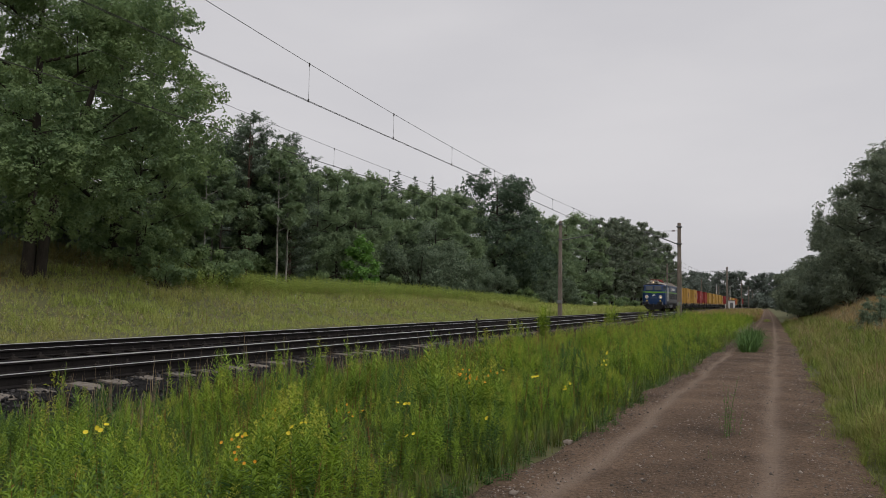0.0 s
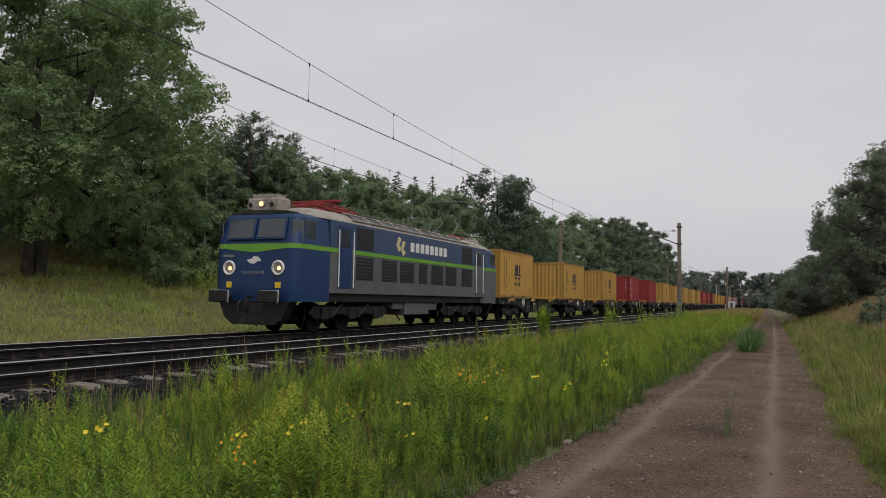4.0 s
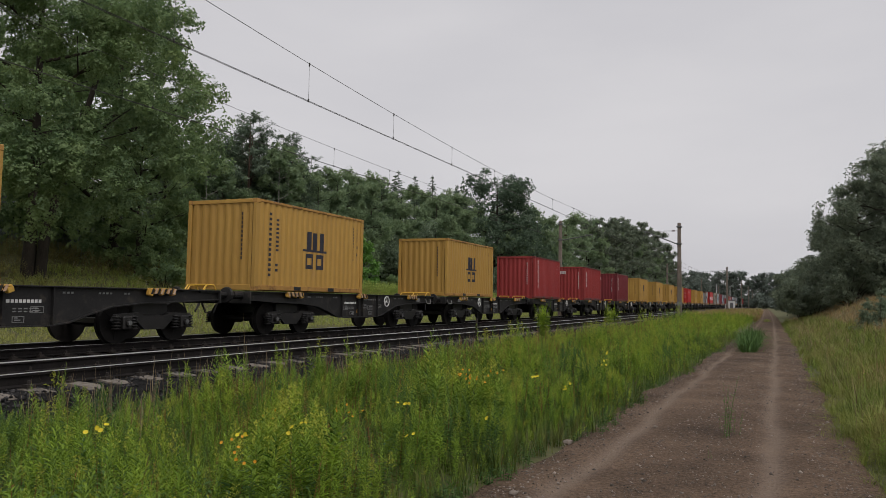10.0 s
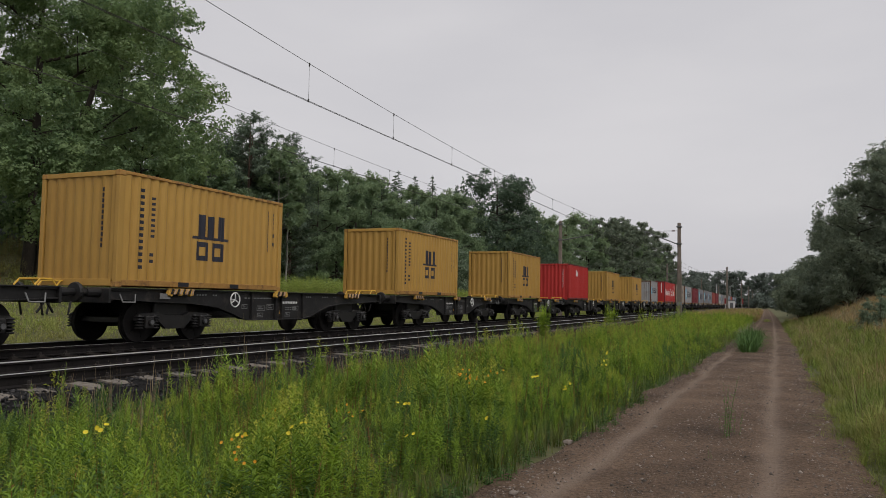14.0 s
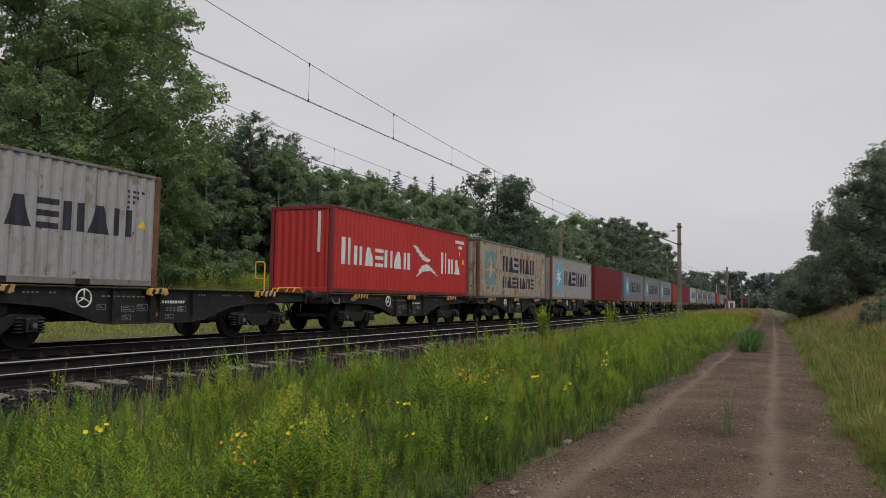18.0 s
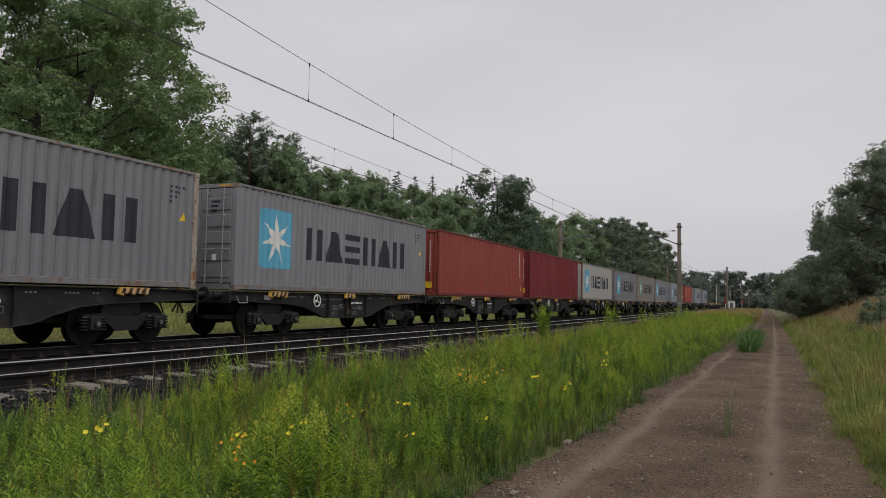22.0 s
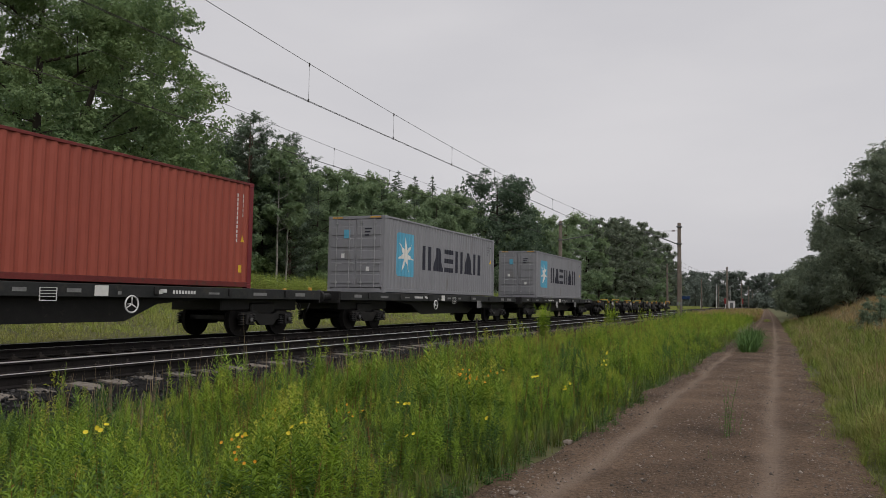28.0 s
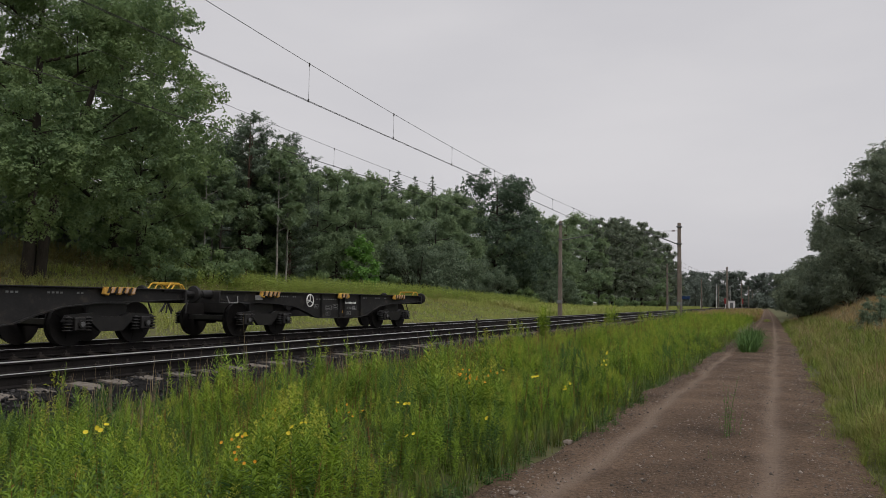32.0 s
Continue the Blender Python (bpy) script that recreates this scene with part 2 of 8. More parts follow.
M_DEAD = leaf_mat("dead_weed_stems", (0.13, 0.055, 0.020), (0.33, 0.17, 0.065), 0.25)
M_SEED = leaf_mat("pale_seed_heads", (0.24, 0.19, 0.10), (0.52, 0.44, 0.28), 0.3)
M_WHITEFLOWER = leaf_mat("white_umbels", (0.36, 0.36, 0.31), (0.55, 0.55, 0.50), 0.3)
M_PLUME = leaf_mat("goldenrod_plumes", (0.27, 0.32, 0.035), (0.52, 0.53, 0.075), 0.4)
M_PEBBLE = surf("road_pebble", (0.095, 0.075, 0.060), (0.27, 0.23, 0.20), 8.0, 0.9, island=0.65)

# train paints
M_YELLOW = surf("yellow_container_paint", (0.355, 0.195, 0.040), (0.435, 0.255, 0.056), 0.8, 0.55, dirt=(0.36, 0.21, 0.06), dirt_amount=0.16, vary=0.08, stretch=(1, 1, 0.35))
M_RED = surf("red_container_paint", (0.22, 0.022, 0.022), (0.28, 0.032, 0.030), 0.8, 0.55, dirt=(0.22, 0.03, 0.03), dirt_amount=0.2, vary=0.08, stretch=(1, 1, 0.35))
M_DKRED = surf("maroon_container_paint", (0.14, 0.015, 0.020), (0.19, 0.022, 0.028), 0.8, 0.55, dirt=(0.15, 0.02, 0.02), dirt_amount=0.2, vary=0.06, stretch=(1, 1, 0.35))
M_RUSTRED = surf("rust_red_container_paint", (0.26, 0.052, 0.033), (0.33, 0.072, 0.045), 0.8, 0.6, dirt=(0.27, 0.06, 0.04), dirt_amount=0.25, vary=0.06, stretch=(1, 1, 0.35))
M_BRICKRED = surf("brick_red_container_paint", (0.205, 0.036, 0.026), (0.265, 0.052, 0.036), 0.8, 0.6, dirt=(0.21, 0.05, 0.035), dirt_amount=0.25, stretch=(1, 1, 0.35))
M_BRIGHTRED = surf("bright_red_container_paint", (0.36, 0.020, 0.018), (0.44, 0.030, 0.026), 0.8, 0.5, dirt=(0.36, 0.03, 0.03), dirt_amount=0.15, vary=0.04, stretch=(1, 1, 0.35))
M_GREYC = surf("grey_container_paint", (0.160, 0.160, 0.172), (0.205, 0.205, 0.217), 0.8, 0.55, dirt=(0.125, 0.115, 0.108), dirt_amount=0.25, vary=0.07, stretch=(1, 2.6, 0.4))
M_WHITEC = rust_streaked("off_white_container_paint", (0.385, 0.375, 0.355), (0.26, 0.22, 0.17), (0.12, 0.06, 0.035), 0.05)
M_LIGHTC = surf("light_grey_container_paint", (0.195, 0.195, 0.210), (0.245, 0.245, 0.260), 0.8, 0.5, dirt=(0.16, 0.15, 0.14), dirt_amount=0.22, vary=0.05, stretch=(1, 2.6, 0.4))
M_PALEC = rust_streaked("dirty_pale_grey_container_paint", (0.33, 0.325, 0.325), (0.20, 0.155, 0.12), (0.10, 0.06, 0.04), 0.11)
M_DRABC = rust_streaked("drab_beige_container_paint", (0.225, 0.205, 0.180), (0.15, 0.115, 0.08), (0.08, 0.05, 0.03), 0.07)
M_RUSTYC = rust_streaked("rusty_off_white_container_paint", (0.35, 0.31, 0.25), (0.20, 0.080, 0.030), (0.050, 0.024, 0.015), 0.155)
M_YELLOWTRIM = surf("worn_yellow_edge", (0.30, 0.15, 0.035), (0.42, 0.23, 0.06), 2.2, 0.65, dirt=(0.13, 0.06, 0.025), dirt_amount=0.45, vary=0.1)
M_REDTRIM = surf("worn_dark_red_edge", (0.10, 0.014, 0.014), (0.17, 0.026, 0.022), 2.2, 0.65, dirt=(0.07, 0.03, 0.02), dirt_amount=0.4, vary=0.1)
M_GREYTRIM = surf("worn_grey_edge", (0.15, 0.145, 0.145), (0.22, 0.215, 0.215), 2.2, 0.65, dirt=(0.16, 0.075, 0.03), dirt_amount=0.45, vary=0.1)
M_FLATSILL = surf("dull_dark_grey_sill", (0.016, 0.017, 0.017), (0.036, 0.037, 0.036), 2.0, 0.75, dirt=(0.05, 0.045, 0.038), dirt_amount=0.35, spec=0.25)
M_INK = surf("dark_blue_black_ink", (0.012, 0.013, 0.022), (0.025, 0.026, 0.04), 3.0, 0.6)
M_WHITEINK = surf("white_ink", (0.55, 0.54, 0.53), (0.70, 0.69, 0.67), 3.0, 0.6)
M_SKYBLUE = surf("light_blue_panel", (0.075, 0.30, 0.44), (0.11, 0.37, 0.52), 1.5, 0.55)
M_TEAL = rust_streaked("faded_teal_panel", (0.135, 0.275, 0.29), (0.15, 0.11, 0.07), (0.05, 0.03, 0.02), 0.13)
M_STAR = surf("pale_star", (0.58, 0.57, 0.53), (0.72, 0.71, 0.68), 2.0, 0.6)
M_RUSTYSTAR = rust_streaked("rust_streaked_star", (0.60, 0.45, 0.28), (0.33, 0.13, 0.045), (0.10, 0.04, 0.02), 0.22)
M_RUST = surf("rust", (0.085, 0.040, 0.024), (0.18, 0.085, 0.048), 4.0, 0.9, dirt=(0.17, 0.15, 0.13), dirt_amount=0.32, stretch=(1, 1, 0.4))
M_SIGNYELLOW = surf("yellow_decal", (0.62, 0.40, 0.02), (0.75, 0.5, 0.04), 3.0, 0.5)
M_FRAME = surf("grimy_black_wagon_steel", (0.010, 0.0095, 0.0095), (0.023, 0.022, 0.022), 2.5, 0.52, spec=0.32, bump=0.15, dirt=(0.048, 0.040, 0.034), dirt_amount=0.36)
M_BOGIE = surf("oily_bogie_steel", (0.008, 0.008, 0.008), (0.021, 0.019, 0.018), 4.0, 0.45, spec=0.38, dirt=(0.045, 0.036, 0.03), dirt_amount=0.26)
M_WHEEL = surf("dark_wheel_steel", (0.006, 0.005, 0.005), (0.015, 0.013, 0.012), 4.0, 0.7, spec=0.25)
M_HAZARD = surf("worn_yellow_hazard_paint", (0.40, 0.20, 0.035), (0.58, 0.35, 0.06), 3.0, 0.65, dirt=(0.10, 0.05, 0.022), dirt_amount=0.42)
M_PALESTRIPE = surf("faded_orange_white_stripe", (0.42, 0.25, 0.14), (0.58, 0.42, 0.30), 5.0, 0.7, dirt=(0.16, 0.09, 0.05), dirt_amount=0.35)
M_HOOP = surf("orange_yellow_handrail", (0.58, 0.33, 0.03), (0.70, 0.42, 0.06), 3.0, 0.5)
M_LETTER = surf("dusty_white_stencil", (0.13, 0.13, 0.127), (0.24, 0.24, 0.235), 6.0, 0.7)
M_BLUE = surf("blue_loco_paint", (0.006, 0.026, 0.085), (0.010, 0.038, 0.115), 0.7, 0.38, dirt=(0.02, 0.045, 0.09), dirt_amount=0.2)
M_STEELBLUE = surf("dull_steel_blue_loco_paint", (0.028, 0.050, 0.105), (0.042, 0.070, 0.135), 0.7, 0.45, dirt=(0.05, 0.06, 0.08), dirt_amount=0.3)
M_LGREY = surf("grey_loco_paint", (0.075, 0.077, 0.08), (0.12, 0.122, 0.125), 0.8, 0.5, dirt=(0.09, 0.085, 0.08), dirt_amount=0.3)
M_GREEN = surf("green_stripe_paint", (0.10, 0.26, 0.02), (0.15, 0.33, 0.035), 1.0, 0.45)
M_LROOF = surf("dusty_beige_loco_roof", (0.20, 0.18, 0.15), (0.34, 0.31, 0.27), 1.0, 0.75, dirt=(0.10, 0.085, 0.07), dirt_amount=0.35)
M_SEEDPAINT = surf("beige_emblem_paint", (0.50, 0.40, 0.22), (0.62, 0.50, 0.30), 3.0, 0.6)
M_DARK = surf("dark_opening", (0.006, 0.007, 0.009), (0.016, 0.017, 0.02), 2.0, 0.6)
M_WINDOW = glass_mat("dark_window_glass", (0.05, 0.06, 0.07))
M_ROOFGLASS = surf("dusty_roof_glass", (0.018, 0.019, 0.02), (0.042, 0.043, 0.044), 2.0, 0.4, spec=0.3)
M_PANTO = surf("red_pantograph_paint", (0.20, 0.02, 0.02), (0.30, 0.04, 0.04), 3.0, 0.6)
M_HEADLAMP = glow("lit_headlamp", (1.0, 0.58, 0.30), 1.5)
M_TAILLAMP = glow("unlit_lamp_glass", (0.5, 0.35, 0.1), 0.05)

# ---- building helpers ----
def bm_new():
    return bmesh.new()


def add_box(bm, x0, x1, y0, y1, z0, z1, bevel=0.0, turn=None):
    m = Matrix.Translation(((x0 + x1) / 2, (y0 + y1) / 2, (z0 + z1) / 2)) @ Matrix.Diagonal((x1 - x0, y1 - y0, z1 - z0, 1))
    if turn is not None:
        m = turn @ m
    made = bmesh.ops.create_cube(bm, size=1.0, matrix=m)
    if bevel:
        es = list({e for v in made["verts"] for e in v.link_edges})
        bmesh.ops.bevel(bm, geom=es, offset=bevel, segments=1, affect="EDGES", clamp_overlap=True)
    return bm


def add_cyl(bm, a, b, r0, r1=None, n=10, caps=True):
    a, b = Vector(a), Vector(b)
    d = b - a
    m = Matrix.Translation((a + b) / 2) @ d.to_track_quat("Z", "Y").to_matrix().to_4x4()
    bmesh.ops.create_cone(bm, cap_ends=caps, segments=n, radius1=r0, radius2=r0 if r1 is None else r1, depth=d.length, matrix=m)
    return bm


def add_prism(bm, outline, axis, lo, hi):
    """A closed outline of 2D points, drawn out along an axis. axis x: points are (y, z); y: (x, z); z: (x, y)."""
    def at(p, w):
        return {"x": (w, p[0], p[1]), "y": (p[0], w, p[1]), "z": (p[0], p[1], w)}[axis]
    A = [bm.verts.new(at(p, lo)) for p in outline]
    B = [bm.verts.new(at(p, hi)) for p in outline]
    bm.faces.new(A), bm.faces.new(B[::-1])
    for i in range(len(A)):
        j = (i + 1) % len(A)
        bm.faces.new((A[i], B[i], B[j], A[j]))
    bmesh.ops.recalc_face_normals(bm, faces=bm.faces[:])
    return bm


def add_tube(bm, pts, r, n=6):
    for a, b in zip(pts, pts[1:]):
        add_cyl(bm, a, b, r, n=n)
    return bm


def add_ring(bm, centre, axis, R, r, n=20, k=6):
    """A torus round the x or y axis."""
    rows = []
    for i in range(n):
        a = 2 * math.pi * i / n
        row = []
        for j in range(k):
            b = 2 * math.pi * j / k
            d, w = R + r * math.cos(b), r * math.sin(b)
            u, v = d * math.cos(a), d * math.sin(a)
            row.append(bm.verts.new(Vector(centre) + (Vector((w, u, v)) if axis == "x" else Vector((u, w, v)))))
        rows.append(row)
    for i in range(n):
        for j in range(k):
            bm.faces.new((rows[i][j], rows[(i + 1) % n][j], rows[(i + 1) % n][(j + 1) % k], rows[i][(j + 1) % k]))
    return bm


def mesh_of(name, bm, material, smooth=False):
    me = bpy.data.meshes.new(name)
    bm.normal_update()
    bm.to_mesh(me)
    bm.free()
    me.materials.append(material)
    if smooth:
        me.shade_smooth()
    return me


def part(name, bm, material, parent, label="", smooth=False):
    ob = new(name, mesh_of(name, bm, material, smooth))
    ob.parent = parent
    return tagged(ob, label) if label else ob


def thing(name, label, category, group="", kind="", at=None):
    ob = new(name)
    ob.empty_display_size = 0.3
    if at is not None:
        ob.matrix_basis = at
    return tagged(ob, label, category, group, kind)


def np_mesh(name, verts, faces, material, smooth=False):
    """A mesh from arrays: verts (n, 3) and faces (m, 3 or 4)."""
    me = bpy.data.meshes.new(name)
    verts, faces = np.asarray(verts, np.float32), np.asarray(faces, np.int32)
    k = faces.shape[1]
    me.vertices.add(len(verts))
    me.vertices.foreach_set("co", verts.ravel())
    me.loops.add(faces.size)
    me.loops.foreach_set("vertex_index", faces.ravel())
    me.polygons.add(len(faces))
    me.polygons.foreach_set("loop_start", np.arange(0, faces.size, k, dtype=np.int32))
    me.update(calc_edges=True)
    me.materials.append(material)
    if smooth:
        me.shade_smooth()
    return me


def smoothstep(a, b, x):
    t = np.clip((np.asarray(x, float) - a) / (b - a), 0, 1)
    return t * t * (3 - 2 * t)


# ---- the lie of the land ----
FAR_X, NEAR_X = -14.286, -9.24      # centre lines of the two tracks
FAR_Z = -0.11                       # the far track lies a little lower


def road_mid(y):
    return np.interp(y, [-40, 5.5, 13.6, 36, 88, 200, 400], [-0.9, -0.64, -0.52, -0.18, 0.02, -0.3, -2.0])


def road_half(y):
    return np.interp(y, [-40, 5.5, 13.6, 36, 88, 200], [1.3, 1.33, 1.25, 1.02, 0.9, 0.85])


def ground_z(x, y):
    x, y = np.asarray(x, float), np.asarray(y, float)
    z = np.full(np.broadcast(x, y).shape, -0.5)
    top = np.interp(y, [0, 60, 84, 106, 140, 200, 400], [1.40, 1.35, 0.75, 0.25, 0.05, -0.2, -0.3])
    z = z + smoothstep(-17.2, -18.6, x) * 0.17 + smoothstep(-18.5, -30, x) * (top + 0.33) + smoothstep(-30, -70, x) * 0.8
    z = z + 1.5 * np.exp(-((x + 35.5) / 6.0) ** 2 - ((y - 26.0) / 9.0) ** 2)
    z = z + smoothstep(1.1, 6.5, x) * 1.9 * smoothstep(200, 90, y) + smoothstep(6, 25, x) * 1.2 * smoothstep(220, 100, y)
    z = z + 0.05 * np.sin(x * 0.9 + y * 0.37) * np.sin(y * 0.53 - x * 0.21) * (np.abs(x + 12.0) > 5.5) * (np.abs(x + 0.5) > 2.2)
    z = z - 0.09 * smoothstep(1.25, 0.75, np.abs(x - road_mid(y)) / road_half(y))
    return z


def axis_steps(lo, hi, fine_lo, fine_hi, step):
    fine = list(np.arange(fine_lo, fine_hi + step, step))
    out, v, s = [], fine_hi + step, step
    while v < hi:
        s *= 1.35
        v += s
        out.append(v)
    low, v, s = [], fine_lo, step
    while v > lo:
        s *= 1.35
        v -= s
        low.append(v)
    return np.array(low[::-1] + fine + out)


gx, gy = axis_steps(-1500, 1500, -42, 16, 0.6), axis_steps(-600, 2500, -6, 150, 1.2)
GX, GY = np.meshgrid(gx, gy)
gv = np.stack([GX, GY, ground_z(GX, GY)], -1).reshape(-1, 3)
ii = (np.arange(len(gy) - 1)[:, None] * len(gx) + np.arange(len(gx) - 1)[None, :]).ravel()
ground = new("ground", np_mesh("ground", gv, np.stack([ii, ii + 1, ii + 1 + len(gx), ii + len(gx)], 1), M_SOIL, True))
tagged(ground, "dark grassy soil rising to a wooded bank", "ground", kind="structure")

# dirt road: two lighter wheel ruts pressed into brown gritty soil
RUTS = (-0.82, 0.58)


def road_height(off, y):
    z = 0.035 - 0.03 * (off / 1.35) ** 2
    for r in RUTS:
        z = z - 0.028 * np.exp(-((off - r) / 0.10) ** 2)
    return z + 0.003 * np.sin(off * 7 + y * 2.9) * np.sin(y * 2.3 - off * 3)


m_road = bpy.data.materials.new("brown_gritty_dirt_road")
m_road.use_nodes = True
rn, rl = m_road.node_tree.nodes, m_road.node_tree.links
r_b = rn["Principled BSDF"]
r_b.inputs["Roughness"].default_value, r_b.inputs["Specular IOR Level"].default_value = 0.95, 0.2
r_att, r_tc = rn.new("ShaderNodeAttribute"), rn.new("ShaderNodeTexCoord")
r_att.attribute_name = "packed"
r_n1, r_n2, r_n3 = rn.new("ShaderNodeTexNoise"), rn.new("ShaderNodeTexNoise"), rn.new("ShaderNodeTexVoronoi")
r_n1.inputs["Scale"].default_value, r_n1.inputs["Detail"].default_value = 1.1, 5
r_n2.inputs["Scale"].default_value, r_n2.inputs["Detail"].default_value, r_n2.inputs["Roughness"].default_value = 26.0, 5, 0.7
r_n3.inputs["Scale"].default_value = 42.0
for q in (r_n1, r_n2, r_n3):
    rl.new(r_tc.outputs["Object"], q.inputs["Vector"])
r_ramp = rn.new("ShaderNodeValToRGB")
r_ramp.color_ramp.elements[0].position, r_ramp.color_ramp.elements[1].position = 0.38, 0.64
r_ramp.color_ramp.elements[0].color, r_ramp.color_ramp.elements[1].color = (0.042, 0.027, 0.018, 1), (0.182, 0.122, 0.083, 1)
r_mixn = rn.new("ShaderNodeMixRGB")
r_mixn.inputs["Fac"].default_value = 0.62
rl.new(r_n1.outputs["Fac"], r_mixn.inputs["Color1"]), rl.new(r_n2.outputs["Fac"], r_mixn.inputs["Color2"])
rl.new(r_mixn.outputs["Color"], r_ramp.inputs["Fac"])
r_pm = rn.new("ShaderNodeMixRGB")
r_pm.inputs["Color2"].default_value = (0.225, 0.170, 0.132, 1)
rl.new(r_att.outputs["Fac"], r_pm.inputs["Fac"]), rl.new(r_ramp.outputs["Color"], r_pm.inputs["Color1"])
rl.new(r_pm.outputs["Color"], r_b.inputs["Base Color"])
r_bp = rn.new("ShaderNodeBump")
r_bp.inputs["Strength"].default_value, r_bp.inputs["Distance"].default_value = 0.9, 0.015
r_add = rn.new("ShaderNodeMath")
r_add.operation = "ADD"
rl.new(r_n2.outputs["Fac"], r_add.inputs[0]), rl.new(r_n3.outputs["Distance"], r_add.inputs[1])
rl.new(r_add.outputs[0], r_bp.inputs["Height"]), rl.new(r_bp.outputs["Normal"], r_b.inputs["Normal"])

ry = np.concatenate([np.arange(-30, 3, 1.5), np.arange(3, 40, 0.12), np.arange(40, 120, 0.6), np.arange(120, 320, 4.0)])
ro = np.linspace(-1.35, 1.35, 71)
RO, RY = np.meshgrid(ro, ry)
edge = 0.10 * np.sin(RY * 0.9) + 0.07 * np.sin(RY * 2.7 + 1)
RXX = road_mid(RY) + RO * (road_half(RY) + edge * np.sign(RO) * 0.6) / 1.25
RZ = -0.5 + road_height(RO, RY)
RZ[:, 0] = RZ[:, -1] = -0.53
iv = (np.arange(len(ry) - 1)[:, None] * len(ro) + np.arange(len(ro) - 1)[None, :]).ravel()
road_mesh = np_mesh("road", np.stack([RXX, RY, RZ], -1).reshape(-1, 3), np.stack([iv, iv + 1, iv + 1 + len(ro), iv + len(ro)], 1), m_road, True)
packed = np.zeros(RO.shape)
for r, w in zip(RUTS, (0.7, 0.7)):
    packed = np.maximum(packed, w * np.exp(-((RO - r) / 0.105) ** 2))
packed *= 0.85 + 0.15 * np.sin(RY * 26.0) * np.exp(-((RY - 14) / 9) ** 2)
road_mesh.attributes.new("packed", "FLOAT", "POINT").data.foreach_set("value", packed.astype(np.float32).ravel())
road = tagged(new("road", road_mesh), "brown dirt road with two pale tyre tracks", "dirt road", kind="structure")

# ---- ballast, ties, rails ----
bx = [-17.3, -16.75, -15.7, -13.0, -11.75, -10.5, -8.55, -8.0, -7.75, -6.7]
bz = [-0.50, -0.44, -0.31, -0.31, -0.40, -0.20, -0.185, -0.215, -0.25, -0.56]
by = np.concatenate([np.arange(-30, 60, 1.0), np.arange(60, 200, 4.0), np.arange(200, 1400, 50.0)])
fine_x = np.linspace(-17.3, -6.7, 60)
BX, BY = np.meshgrid(fine_x, by)
BZ = np.interp(BX, bx, bz) + 0.02 * np.sin(BX * 9 + BY * 3.1) * np.sin(BY * 2.3)
ib = (np.arange(len(by) - 1)[:, None] * len(fine_x) + np.arange(len(fine_x) - 1)[None, :]).ravel()
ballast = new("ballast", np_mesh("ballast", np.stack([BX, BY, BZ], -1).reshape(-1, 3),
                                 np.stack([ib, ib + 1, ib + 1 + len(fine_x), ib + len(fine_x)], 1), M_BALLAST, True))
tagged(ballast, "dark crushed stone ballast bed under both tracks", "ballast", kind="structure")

RAIL_PROFILE = [(-0.075, -0.172), (0.075, -0.172), (0.075, -0.158), (0.012, -0.14), (0.009, -0.045), (0.036, -0.036),
                (0.036, -0.008), (0.028, -0.0015), (-0.028, -0.0015), (-0.036, -0.008), (-0.036, -0.036), (-0.009, -0.045), (-0.012, -0.14), (-0.075, -0.158)]
for tx, who in ((FAR_X, "far"), (NEAR_X, "near")):
    for side in (-0.7525, 0.7525):
        rail = thing("rail", "rusty steel rail with a shiny worn head", "rail", "rails of the double track", at=Matrix.Translation((tx + side, 0, FAR_Z if who == "far" else 0)))
        bm = bm_new()
        add_prism(bm, RAIL_PROFILE, "y", -60, 1300)
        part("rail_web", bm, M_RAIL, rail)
        bm, q = bm_new(), -1 if side > 0 else 1
        add_prism(bm, [(-0.037 * q, -0.004), (0.038 * q, -0.013), (0.038 * q, -0.006), (0.028 * q, 0.0), (-0.030 * q, 0.0)], "y", -60, 1300)
        part("running_surface", bm, M_RAILTOP, rail, "bright worn running surface")

# ---- overhead line ----
POLES_Y = (-11.0, 64.0, 142.0, 220.0, 298.0, 376.0)


